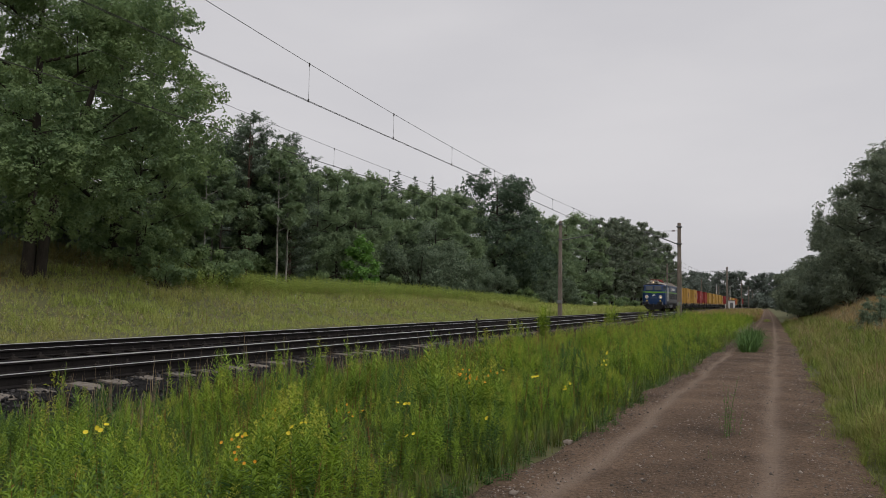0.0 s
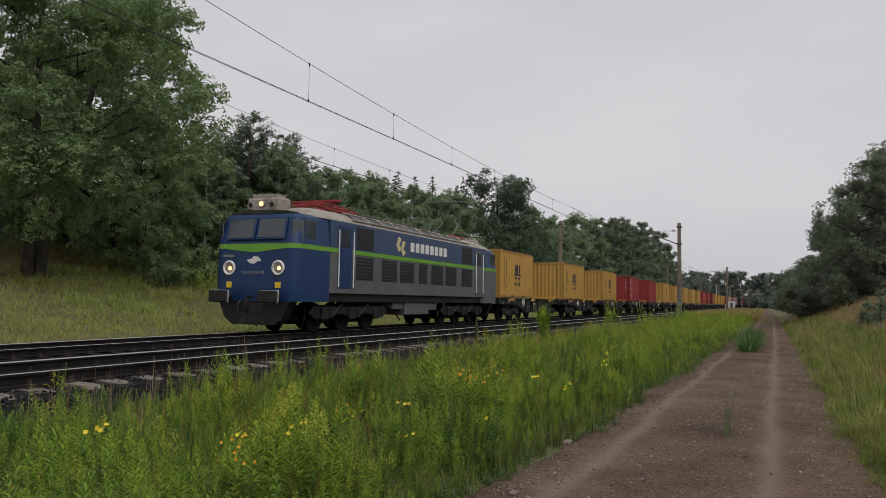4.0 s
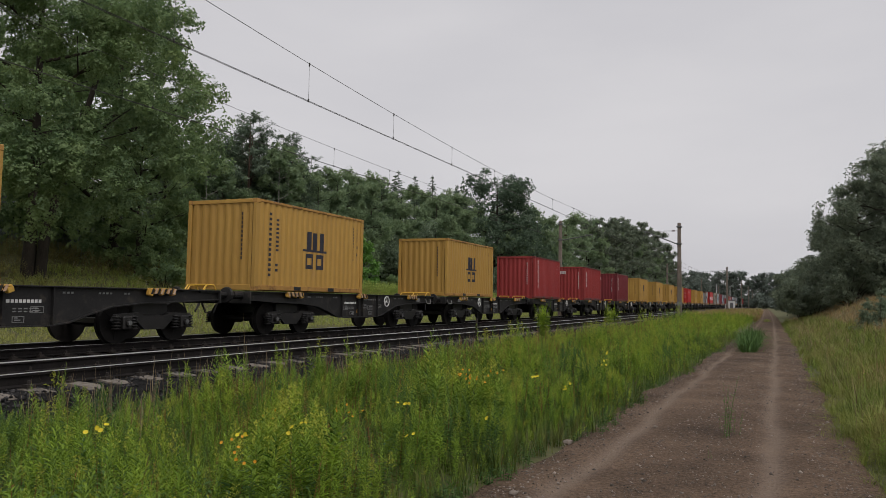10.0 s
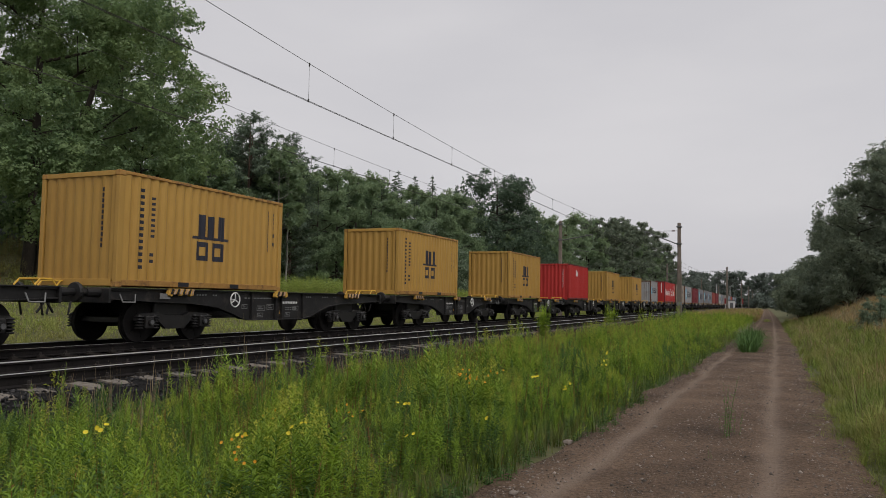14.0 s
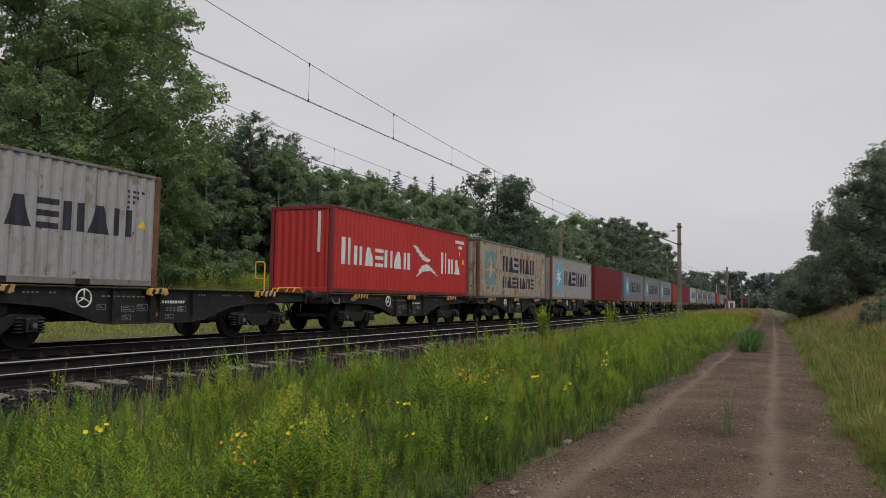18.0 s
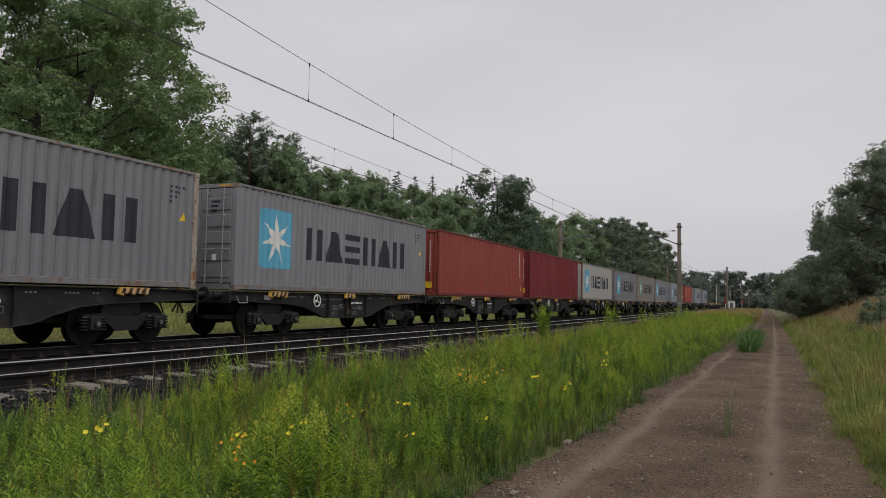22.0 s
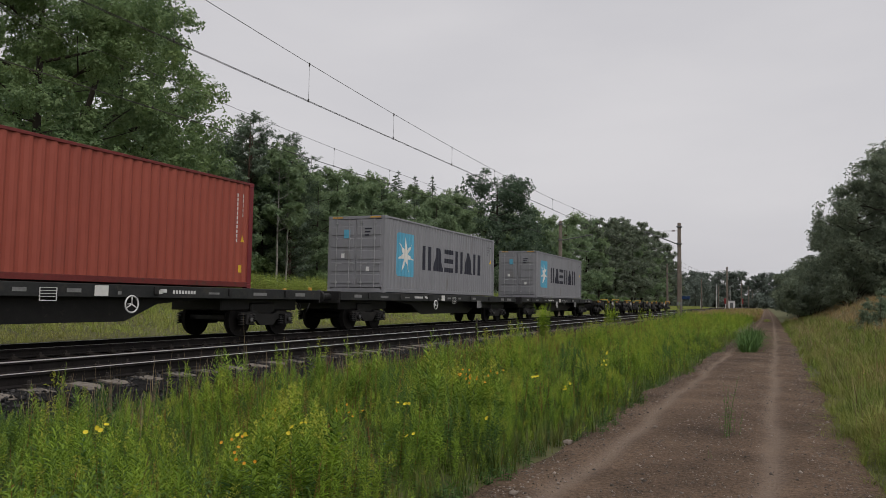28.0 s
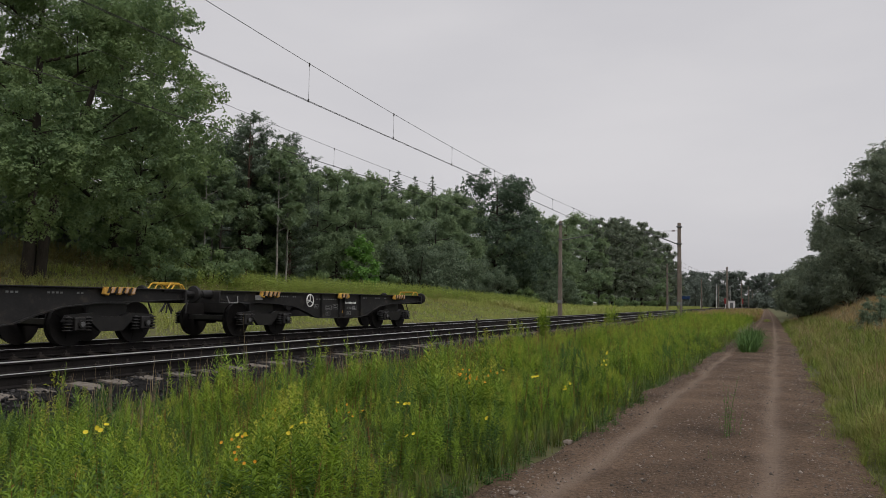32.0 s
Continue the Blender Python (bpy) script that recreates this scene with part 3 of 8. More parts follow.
def catenary_pole(x, y, reach, tall):
    """A concrete mast with a raked bracket arm that reaches over its track (reach < 0: towards -x)."""
    sgn = 1 if reach > 0 else -1
    t = thing("catenary_pole", "weathered brown concrete catenary pole with a steel bracket arm", "catenary pole", "poles of the overhead line", at=Matrix.Translation((x, y, -0.6)))
    bm = bm_new()
    add_prism(bm, [(-0.19, -0.16), (0.19, -0.16), (0.19, 0.16), (-0.19, 0.16)], "z", 0, tall + 0.6)
    top = [v for v in bm.verts if v.co.z > 1]
    for v in top:
        v.co.x *= 0.68
        v.co.y *= 0.68
    bmesh.ops.bevel(bm, geom=[e for e in bm.edges if abs(e.verts[0].co.z - e.verts[1].co.z) > 1], offset=0.04, segments=1, affect="EDGES")
    part("mast", bm, M_CONCRETE, t)
    bm = bm_new()
    add_cyl(bm, (0, 0, tall + 0.6), (0, 0, tall + 0.75), 0.16, 0.13, 8)
    part("cap", bm, M_CONCRETE, t, "tapered concrete cap")
    for zc in (tall - 0.15, tall - 1.55):
        bm = bm_new()
        add_box(bm, -0.21, 0.21, -0.18, 0.18, zc + 0.52, zc + 0.64, 0.01)
        part("clamp", bm, M_STEEL, t)
    tip = (reach, 0, 7.55)
    bm = bm_new()
    add_cyl(bm, (0.15 * sgn, 0, tall - 1.0), tip, 0.045, n=8)
    part("bracket_tube", bm, M_STEEL, t, "raked grey steel tube")
    bm = bm_new()
    add_cyl(bm, (0.15 * sgn, 0, 7.55), tip, 0.014, n=6)
    part("stay_rod", bm, M_STEEL, t)
    bm = bm_new()
    add_cyl(bm, (reach * 0.12, 0, 7.55), (reach * 0.22, 0, 7.55), 0.05, n=8)
    part("insulator", bm, M_INSUL, t, "brown ribbed insulator")
    bm = bm_new()
    add_cyl(bm, tip, (reach, 0, 7.2), 0.03, n=6)
    part("hanger", bm, M_STEEL, t)
    bm = bm_new()
    add_cyl(bm, (reach * 0.9, 0, 6.05), (reach * 0.35, 0, 6.25), 0.018, n=6)
    part("registration_arm", bm, M_STEEL, t)
    bm = bm_new()
    add_box(bm, -0.2, 0.2, -0.23, -0.205, 1.45, 1.75, 0.005)
    part("number_plate", bm, M_LETTER, t, "small white plate")
    return t


for y in POLES_Y:
    catenary_pole(-6.62, y, -2.72, 7.45)
    catenary_pole(-17.05, y + 2.0, 2.85, 8.1)


def wire(name, pts, r, label):
    bm = bm_new()
    add_tube(bm, pts, r, 5)
    return tagged(new(name, mesh_of(name, bm, M_WIRE)), label, "wire", "overhead wires")


SAG_Y = (-11, -4, 4, 10.4, 13.8, 18.0, 22.0, 27.0, 34.0, 42.0, 52.0, 64.0)
SAG_NEAR = (7.0, 6.9, 6.62, 6.31, 6.13, 5.97, 5.86, 5.78, 5.79, 5.92, 6.30, 6.95)
SAG_FAR = (7.4, 7.25, 7.0, 6.75, 6.63, 6.47, 6.38, 6.29, 6.28, 6.40, 6.75, 7.35)


def messenger_z(y, levels):
    """Height of the sagging carrier wire; beyond the second pole it repeats from span to span."""
    if y > 64.0:
        f = ((y - 64.0) % 78.0) / 78.0
        return levels[-1] - 4 * 1.15 * f * (1 - f)
    a = np.array(SAG_Y)
    return float(np.interp(y, np.linspace(-11, 64, 76), np.convolve(np.pad(np.interp(np.linspace(-11, 64, 76), a, levels), 2, mode="edge"), np.ones(5) / 5, "valid")))


def stretch_of_line(tx, zc, levels, first, step):
    ys = np.arange(POLES_Y[0], POLES_Y[-1] - 0.5, 2.0)
    wire("messenger_wire", [Vector((tx, y, messenger_z(y, levels))) for y in ys], 0.0065, "thin dark sagging messenger wire")
    for o in (-0.02, 0.02):
        wire("contact_wire", [Vector((tx + o, y, zc)) for y in (POLES_Y[0], 60.0, 180.0, POLES_Y[-1])], 0.006, "thin dark straight contact wire")
    for y in np.arange(first, 200, step):
        bm = bm_new()
        zt = messenger_z(y, levels)
        add_cyl(bm, (tx, y, zc), (tx, y, zt), 0.004, n=4)
        add_cyl(bm, (tx, y, zc - 0.02), (tx, y, zc + 0.05), 0.018, n=5)
        add_cyl(bm, (tx, y, zt - 0.06), (tx, y, zt + 0.02), 0.016, n=5)
        tagged(new("dropper", mesh_of("dropper", bm, M_WIRE)), "thin dark wire dropper with clamps", "dropper", "droppers of the overhead line")


stretch_of_line(NEAR_X, 5.30, SAG_NEAR, 1.49, 4.1)
stretch_of_line(FAR_X, 5.72, SAG_FAR, 1.3, 4.35)

# ---- level crossing far down the line ----
def post(name, label, category, x, y, tall, r=0.06, material=None):
    t = thing(name, label, category, at=Matrix.Translation((x, y, -0.5)))
    part("shaft", add_cyl(bm_new(), (0, 0, 0), (0, 0, tall), r, r * 0.7, 8), material or M_STEEL, t)
    return t


hut = thing("relay_hut", "small pale relay hut beside the level crossing", "hut", at=Matrix.Translation((-9.8, 236, -0.5)))
part("wall", add_box(bm_new(), -0.9, 0.9, -0.9, 0.9, 0, 2.6, 0.02), M_WHITEINK, hut)
part("roof", add_box(bm_new(), -1.05, 1.05, -1.05, 1.05, 2.6, 2.75, 0.02), M_STEEL, hut)
part("door", add_box(bm_new(), -0.4, 0.4, -0.93, -0.9, 0.05, 2.0, 0.01), M_STEEL, hut)
for x, y, tall in ((-14.0, 236, 7.6), (-18.4, 236, 3.0), (-10.4, 240, 7.0)):
    lamp = post("street_lamp", "slim pale street lamp post at the crossing", "street lamp", x, y, tall, 0.08, M_WHITEINK)
    part("lamp_head", add_box(bm_new(), -0.6, 0.1, -0.12, 0.12, tall - 0.1, tall + 0.06, 0.03), M_STEEL, lamp)
for x, y in ((-6.9, 234), (-11.4, 234)):
    sg = post("crossing_signal", "red and white level crossing signal post", "signal", x, y, 3.4, 0.07, M_WHITEINK)
    part("signal_board", add_box(bm_new(), -0.3, 0.3, -0.12, -0.05, 1.7, 3.3, 0.02), M_RED, sg, "dark red signal board")
board = thing("station_board", "blue sign board on two posts beside the line", "sign", at=Matrix.Translation((-16.9, 176, -0.4)))
part("panel", add_box(bm_new(), -0.9, 0.9, -0.04, 0.04, 2.4, 3.1, 0.01), M_BLUE, board)
for x in (-0.7, 0.7):
    part("leg", add_cyl(bm_new(), (x, 0, 0), (x, 0, 2.4), 0.04, n=6), M_STEEL, board)

# ---- foliage builders ----
RNG = np.random.default_rng(7)


def rand_dirs(n, rng):
    v = rng.normal(size=(n, 3))
    return v / np.linalg.norm(v, axis=1, keepdims=True)


def leaf_quads(points, outward, size, rng, droop=0.2, slim=0.55):
    """One small bent leaf (a kite of four points) at every point, facing roughly outward."""
    n = len(points)
    nrm = outward + 0.9 * rand_dirs(n, rng)
    nrm[:, 2] += 0.35
    nrm /= np.linalg.norm(nrm, axis=1, keepdims=True)
    u = np.cross(nrm, rand_dirs(n, rng))
    u /= np.linalg.norm(u, axis=1, keepdims=True) + 1e-9
    v = np.cross(nrm, u)
    s = np.reshape(size, (-1, 1)) * rng.uniform(0.65, 1.35, (n, 1))
    a = points - u * s
    b = points + v * s * slim - u * s * 0.15 - nrm * s * 0.12
    c = points + u * s - nrm * s * droop
    d = points - v * s * slim - u * s * 0.15 - nrm * s * 0.12
    V = np.stack([a, b, c, d], 1).reshape(-1, 3)
    F = np.arange(4 * n).reshape(n, 4)
    return V, F


def leaf_sprays(C, R, leaves, size, rng, flat=0.75, per=12, loose=0.2, slim=0.55, tail=0.06, lift=0.5):
    """Leaves in rosettes over the upper and outer side of each clump, with a few loose ones that fill its inside."""
    n_in = int(leaves * loose)
    n_sp = max(4, (leaves - n_in) // per)
    share = R ** 2 / (R ** 2).sum()
    pick = rng.choice(len(C), n_sp, p=share)
    d = rand_dirs(n_sp, rng) + np.array([0, 0, 0.5 * lift])
    d /= np.linalg.norm(d, axis=1, keepdims=True)
    rad = R[pick] * rng.uniform(0.62, 1.0, n_sp)
    rad = np.where(rng.uniform(0, 1, n_sp) < tail, rad * rng.uniform(1.0, 1.5, n_sp), rad)
    S = C[pick] + d * rad[:, None] * np.array([1, 1, flat])
    out = d * 0.8 + np.array([0, 0, lift]) + (0.9 - 0.9 * lift) * rand_dirs(n_sp, rng)
    out /= np.linalg.norm(out, axis=1, keepdims=True)
    O = np.repeat(out, per, 0)
    side = rand_dirs(n_sp * per, rng)
    side -= O * (side * O).sum(1, keepdims=True)
    side /= np.linalg.norm(side, axis=1, keepdims=True) + 1e-9
    reach = np.sqrt(rng.uniform(0.02, 1.0, n_sp * per)) * size * np.repeat(rng.uniform(1.8, 3.4, n_sp), per)
    P = np.repeat(S, per, 0) + side * reach[:, None] - O * (reach ** 2 / (size * 9))[:, None] + 0.25 * size * rng.normal(size=(n_sp * per, 3))
    pin = rng.choice(len(C), n_in, p=share)
    di = rand_dirs(n_in, rng)
    P = np.concatenate([P, C[pin] + di * (R[pin] * rng.uniform(0.1, 0.8, n_in))[:, None] * np.array([1, 1, flat])])
    O = np.concatenate([O * 1.5, di])
    P[:, 2] = np.maximum(P[:, 2], 0.15)
    return leaf_quads(P, O, size, rng, slim=slim)


def limb_tree(rng, height, trunk_r, spread, first, count, lean=0.0):
    """Trunk and limbs as tapered polylines: a list of (points, radii), and the limb tips."""
    out, tips = [], []
    pts, z = [np.array([0, 0, -0.3])], 0.0
    x = y = 0.0
    steps = 8
    for i in range(1, steps + 1):
        x += rng.normal(0, 0.02 * height / steps) + lean * height / steps
        y += rng.normal(0, 0.02 * height / steps)
        pts.append(np.array([x, y, height * 0.9 * i / steps]))
    radii = [trunk_r * 1.35] + [trunk_r * (1 - 0.88 * i / steps) for i in range(1, steps + 1)]
    out.append((pts, radii))
    for k in range(count):
        f = first + (0.97 - first) * (k + rng.uniform(0, 0.8)) / count
        i = min(int(f * steps), steps - 1)
        w = f * steps - i
        base = pts[i] * (1 - w) + pts[i + 1] * w
        az = k * 2.4 + rng.normal(0, 0.4)
        reach = spread * (1.0 - 0.62 * max(0, (f - first) / (1 - first)) ** 1.5) * rng.uniform(0.7, 1.1)
        rise = reach * rng.uniform(0.15, 0.6)
        q, rr = [base], [trunk_r * (1 - 0.88 * f) * 0.5 + 0.02]
        for j in range(1, 5):
            t = j / 4
            q.append(base + np.array([math.cos(az) * reach * t, math.sin(az) * reach * t, rise * t ** 1.4]) + rng.normal(0, 0.05 * reach, 3) * t)
            rr.append(rr[0] * (1 - 0.85 * t))
        out.append((q, rr))
        tips += [(q[2], 0.55), (q[3], 0.8), (q[4], 1.0)]
        for s in (-1, 1):
            az2 = az + s * rng.uniform(0.5, 0.9)
            e = q[2] + np.array([math.cos(az2), math.sin(az2), 0.35]) * reach * 0.45
            out.append(([q[2], (q[2] + e) / 2 + rng.normal(0, 0.06, 3), e], [rr[2] * 0.7, rr[2] * 0.4, 0.012]))
            tips.append((e, 0.8))
    tips.append((pts[-1], 0.8))
    return out, tips


def limbs_bm(limbs, sides=7):
    bm = bm_new()
    for pts, radii in limbs:
        rings = []
        for i, (p, r) in enumerate(zip(pts, radii)):
            d = np.asarray(pts[min(i + 1, len(pts) - 1)]) - np.asarray(pts[max(i - 1, 0)])
            d = Vector(d).normalized()
            u = d.orthogonal().normalized()
            v = d.cross(u)
            rings.append([bm.verts.new(Vector(p) + (u * math.cos(a) + v * math.sin(a)) * r) for a in (2 * math.pi * k / sides for k in range(sides))])
        for A, B in zip(rings, rings[1:]):
            best = min(range(sides), key=lambda o: sum((A[k].co - B[(k + o) % sides].co).length for k in range(sides)))
            for k in range(sides):
                bm.faces.new((A[k], A[(k + 1) % sides], B[(k + 1 + best) % sides], B[(k + best) % sides]))
        bm.faces.new(rings[-1])
    return bm


def broadleaf(name, label, seed, height, trunk_r, spread, leaves, size, leaf_m, bark_m, first=0.25, count=14, puff=1.0, skirt=0.0, slim=0.55, fork=False, extra=(), sides=5, tail=0.08, clumps_per_tip=3, lift=0.2, loose=0.34):
    """A broadleaved tree: trunk with limbs, crown of single leaves gathered in clumps round the limb tips."""
    rng = np.random.default_rng(seed)
    limbs, tips = limb_tree(rng, height, trunk_r, spread, first, count)
    t = thing(name, label, "tree")
    if fork:
        q = [np.array([0.32, 0.30, -0.3]), np.array([0.42, 0.42, height * 0.12]), np.array([0.5, 1.5, height * 0.3]), np.array([0.9, 2.3, height * 0.5]), np.array([1.2, 2.6, height * 0.7])]
        limbs.append((q, [trunk_r * f for f in (1.0, 0.85, 0.65, 0.4, 0.1)]))
    part("trunk", limbs_bm(limbs, sides), bark_m, t, smooth=True)
    cs = []
    for tip, w in tips:
        for _ in range(clumps_per_tip):
            cs.append((np.asarray(tip) + rng.normal(0, 0.40, 3) * np.array([1, 1, 0.8]) * spread * 0.20 * puff, rng.uniform(0.5, 1.15) * w * spread * 0.175 * puff))
    if skirt:
        for _ in range(int(skirt)):
            az, d = rng.uniform(0, 6.28), spread * rng.uniform(0.3, 0.9)
            cs.append((np.array([math.cos(az) * d, math.sin(az) * d, height * rng.uniform(0.08, 0.3)]), rng.uniform(0.6, 1.1) * spread * 0.17))
    for x, y, z, r in extra:
        for _ in range(5):
            cs.append((np.array([x, y, z]) + rng.normal(0, 0.42, 3) * r, r * rng.uniform(0.4, 0.8)))
    C, R = np.array([c for c, _ in cs]), np.array([r for _, r in cs])
    V, F = leaf_sprays(C, R, leaves, size, rng, slim=slim, tail=tail, lift=lift, loose=loose)
    crown = new("crown", np_mesh("crown", V, F, leaf_m))
    crown.parent = t
    return t


def conifer(name, label, seed, height, trunk_r, spread, size, leaf_m, bark_m, first=0.2, whorls=16, per=6, needles=130, cone=True):
    """A conifer: straight trunk, whorls of boughs, slim needle tufts along them."""
    rng = np.random.default_rng(seed)
    t = thing(name, label, "tree")
    limbs = [([np.array([0, 0, -0.3]), np.array([0.05, 0, height * 0.5]), np.array([0, 0.05, height])], [trunk_r * 1.2, trunk_r * 0.7, 0.02])]
    P, O, S = [], [], []
    for k in range(whorls):
        f = first + (0.99 - first) * k / (whorls - 1)
        for j in range(per):
            g = min(0.985, max(first * 0.8, f + rng.normal(0, 0.5 / whorls)))
            z = height * g
            az = rng.uniform(0, 6.28)
            prof = (1 - g) ** 0.66 if cone else (0.35 + 0.65 * math.sin(math.pi * min(0.95, max(0.05, (g - first) / (1 - first) * 0.8 + 0.2)))) * rng.uniform(0.6, 1.1)
            L = spread * max(0.05, prof) * rng.uniform(0.65, 1.1)
            up = (rng.uniform(0.15, 0.6) if not cone else rng.uniform(-0.25, 0.15)) * L
            tip = np.array([math.cos(az) * L, math.sin(az) * L, z + up])
            base = np.array([0, 0, z])
            limbs.append(([base, (base + tip) / 2 + np.array([0, 0, -0.05 * L]), tip], [trunk_r * 0.22 * (1.1 - f), trunk_r * 0.14 * (1.1 - f), 0.008]))
            n = int(needles * (L / spread if not cone else 0.32 + 0.68 * L / spread)) + 6
            w = rng.uniform(0.2 if cone else 0.45, 1.05, n)
            q = base + (tip - base) * w[:, None] + rng.normal(0, 1, (n, 3)) * np.array([0.10, 0.10, 0.07]) * (1.0 if cone else 2.0) * (0.15 + 0.85 * L / spread)
            S.append(np.full(n, size * (0.4 + 0.6 * min(1.0, L / spread))))
            P.append(q)
            O.append(np.repeat(((tip - base) / L)[None] + np.array([[0, 0, 0.4]]), n, 0))
    part("trunk", limbs_bm(limbs, 4), bark_m, t, smooth=True)
    P, O, S = np.concatenate(P), np.concatenate(O), np.concatenate(S)
    V, F = leaf_quads(P, O, S, rng, slim=0.22)
    crown = new("crown", np_mesh("crown", V, F, leaf_m))
    crown.parent = t
    return t


def bush(name, label, seed, height, spread, leaves, size, leaf_m, lumps=26):
    rng = np.random.default_rng(seed)
    t = thing(name, label, "shrub")
    limbs, C, R = [], [], []
    for k in range(lumps):
        az, d, z = rng.uniform(0, 6.28), spread * math.sqrt(rng.uniform(0, 0.85)), 0
        z = height * (0.12 + 0.75 * rng.uniform(0, 1) * (1 - 0.55 * (d / spread) ** 2))
        c = np.array([math.cos(az) * d, math.sin(az) * d, z])
        C.append(c), R.append(rng.uniform(0.16, 0.34) * min(height, spread) * 0.9)
        limbs.append(([np.array([c[0] * 0.15, c[1] * 0.15, -0.2]), np.array([c[0] * 0.5, c[1] * 0.5, z * 0.6]), c], [0.05, 0.03, 0.01]))
    part("branchwork", limbs_bm(limbs, 4), M_BARK, t, smooth=True)
    C, R = np.array(C), np.array(R)
    V, F = leaf_sprays(C, R, leaves, size, rng, flat=0.9, slim=0.5, lift=0.2, loose=0.3)
    crown = new("crown", np_mesh("crown", V, F, leaf_m))
    crown.parent = t
    return t


def plant(first_one, x, y, scale=1.0, turn=0.0, sink=0.05, label=""):
    """Another tree of the same kind, rooted at (x, y), turned and scaled."""
    z = float(ground_z(x, y)) - sink
    o = copy_thing(first_one, Matrix.Identity(4))
    o.matrix_basis = pose(x, y, z, 0, 0, turn) @ Matrix.Scale(scale, 4)
    if label:
        o["label"] = label
    return o


def settle_first(t, x, y, scale=1.0, turn=0.0):
    t.matrix_basis = pose(x, y, float(ground_z(x, y)) - 0.05, 0, 0, turn) @ Matrix.Scale(scale, 4)
    return t


# ---- the wood beyond the meadow ----
# boughs that fill the oak out towards the track, and low ones that hang before its trunk: x, y, z, radius
OAK_BOUGHS = ((-23.0, 23.1, 13.0, 1.1), (-22.5, 23.4, 11.6, 1.1), (-21.9, 23.7, 10.3, 1.1), (-21.4, 24.1, 8.9, 1.0), (-21.7, 25.1, 7.8, 1.1), (-22.1, 24.0, 6.2, 1.1),
              (-25.6, 19.1, 6.4, 1.2), (-24.6, 19.6, 6.0, 1.2), (-23.9, 19.9, 5.7, 1.2), (-25.0, 19.5, 5.1, 1.0), (-24.1, 20.8, 6.7, 1.2), (-23.3, 22.4, 5.4, 1.2), (-24.9, 21.7, 5.2, 1.1), (-22.6, 23.0, 7.3, 1.2),
              (-27.6, 20.5, 11.2, 1.0), (-26.5, 20.5, 12.1, 1.0), (-25.4, 20.8, 10.9, 1.0), (-27.3, 20.0, 9.2, 1.0), (-24.6, 21.0, 11.9, 1.1), (-25.3, 19.5, 8.0, 0.9), (-23.3, 21.5, 11.6, 1.1),
              (-26.6, 19.5, 7.5, 0.9), (-23.3, 21.0, 9.9, 1.1), (-24.8, 20.3, 9.0, 0.8), (-26.2, 21.0, 12.7, 1.2), (-22.7, 22.0, 12.2, 1.1), (-28.5, 21.0, 12.7, 1.1))
oak = settle_first(broadleaf("oak_tree", "large dark green oak with a forked trunk at the meadow edge", 11, 18.5, 0.25, 5.7, 135000, 0.064, M_OAKLEAF, M_BARK, 0.26, 20, 1.05, skirt=12, fork=True, sides=8, tail=0.05, clumps_per_tip=2, lift=0.45, loose=0.24,
                             extra=[(x + 28.5, y - 22.4, z - 1.5, r) for x, y, z, r in OAK_BOUGHS]), -28.75, 22.3)
oak_b = settle_first(broadleaf("oak_tree", "tall dark green oak with a dense low crown", 12, 17.0, 0.30, 5.6, 70000, 0.080, M_OAKLEAF, M_BARK, 0.12, 20, 1.1, skirt=26, clumps_per_tip=2, lift=0.4, loose=0.24), -32.5, 30.2, 1.0)
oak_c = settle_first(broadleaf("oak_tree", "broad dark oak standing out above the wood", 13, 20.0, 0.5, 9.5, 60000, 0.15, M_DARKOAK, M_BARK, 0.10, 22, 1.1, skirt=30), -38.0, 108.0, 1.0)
mix_a = settle_first(broadleaf("deciduous_tree", "mid green deciduous tree in the wood", 21, 12.0, 0.16, 3.6, 22000, 0.095, M_MIXLEAF, M_BARK, 0.12, 16, 1.1, skirt=14), -36.0, 59.0)
mix_b = settle_first(broadleaf("deciduous_tree", "mid green deciduous tree in the wood", 22, 13.0, 0.18, 4.2, 22000, 0.105, M_MIXLEAF, M_BARK, 0.12, 16, 1.1, skirt=14), -37.5, 65.0)
grey_a = settle_first(bush("willow_shrub", "grey-green willow shrub at the meadow edge", 31, 8.5, 4.8, 14000, 0.125, M_GREYLEAF, 34), -33.5, 71.0)
young = settle_first(broadleaf("young_tree", "small bright green young tree before the wood", 41, 5.0, 0.06, 1.6, 4200, 0.13, M_BRIGHTLEAF, M_BARK, 0.1, 10, 1.1, skirt=8), -32.0, 56.5)
pine_a = settle_first(conifer("pine_tree", "dark green pine with an open irregular crown", 51, 13.2, 0.16, 2.9, 0.20, M_NEEDLE, M_PINEBARK, 0.34, 15, 6, 150, cone=False), -36.0, 46.0)
spruce_a = settle_first(conifer("spruce_tree", "dark narrow spruce in the wood", 52, 15.0, 0.16, 3.3, 0.18, M_NEEDLE, M_BARK, 0.06, 32, 7, 70), -41.0, 80.0)
birch_a = settle_first(broadleaf("birch_tree", "slender white-barked birch at the wood edge", 61, 12.0, 0.09, 1.9, 5200, 0.13, M_MIXLEAF, M_BIRCHBARK, 0.42, 13, 1.2), -33.5, 46.5)
airy = settle_first(broadleaf("deciduous_tree", "tall loose-crowned deciduous tree", 23, 20.0, 0.26, 5.2, 20000, 0.155, M_EDGELEAF, M_BARK, 0.16, 20, 0.8, skirt=16), -30.0, 163.0)
far_a = settle_first(broadleaf("deciduous_tree", "distant dark green deciduous tree", 25, 18.0, 0.3, 5.5, 4800, 0.36, M_HAZYLEAF, M_BARK, 0.1, 16, 1.1, skirt=16), -60.0, 410.0)
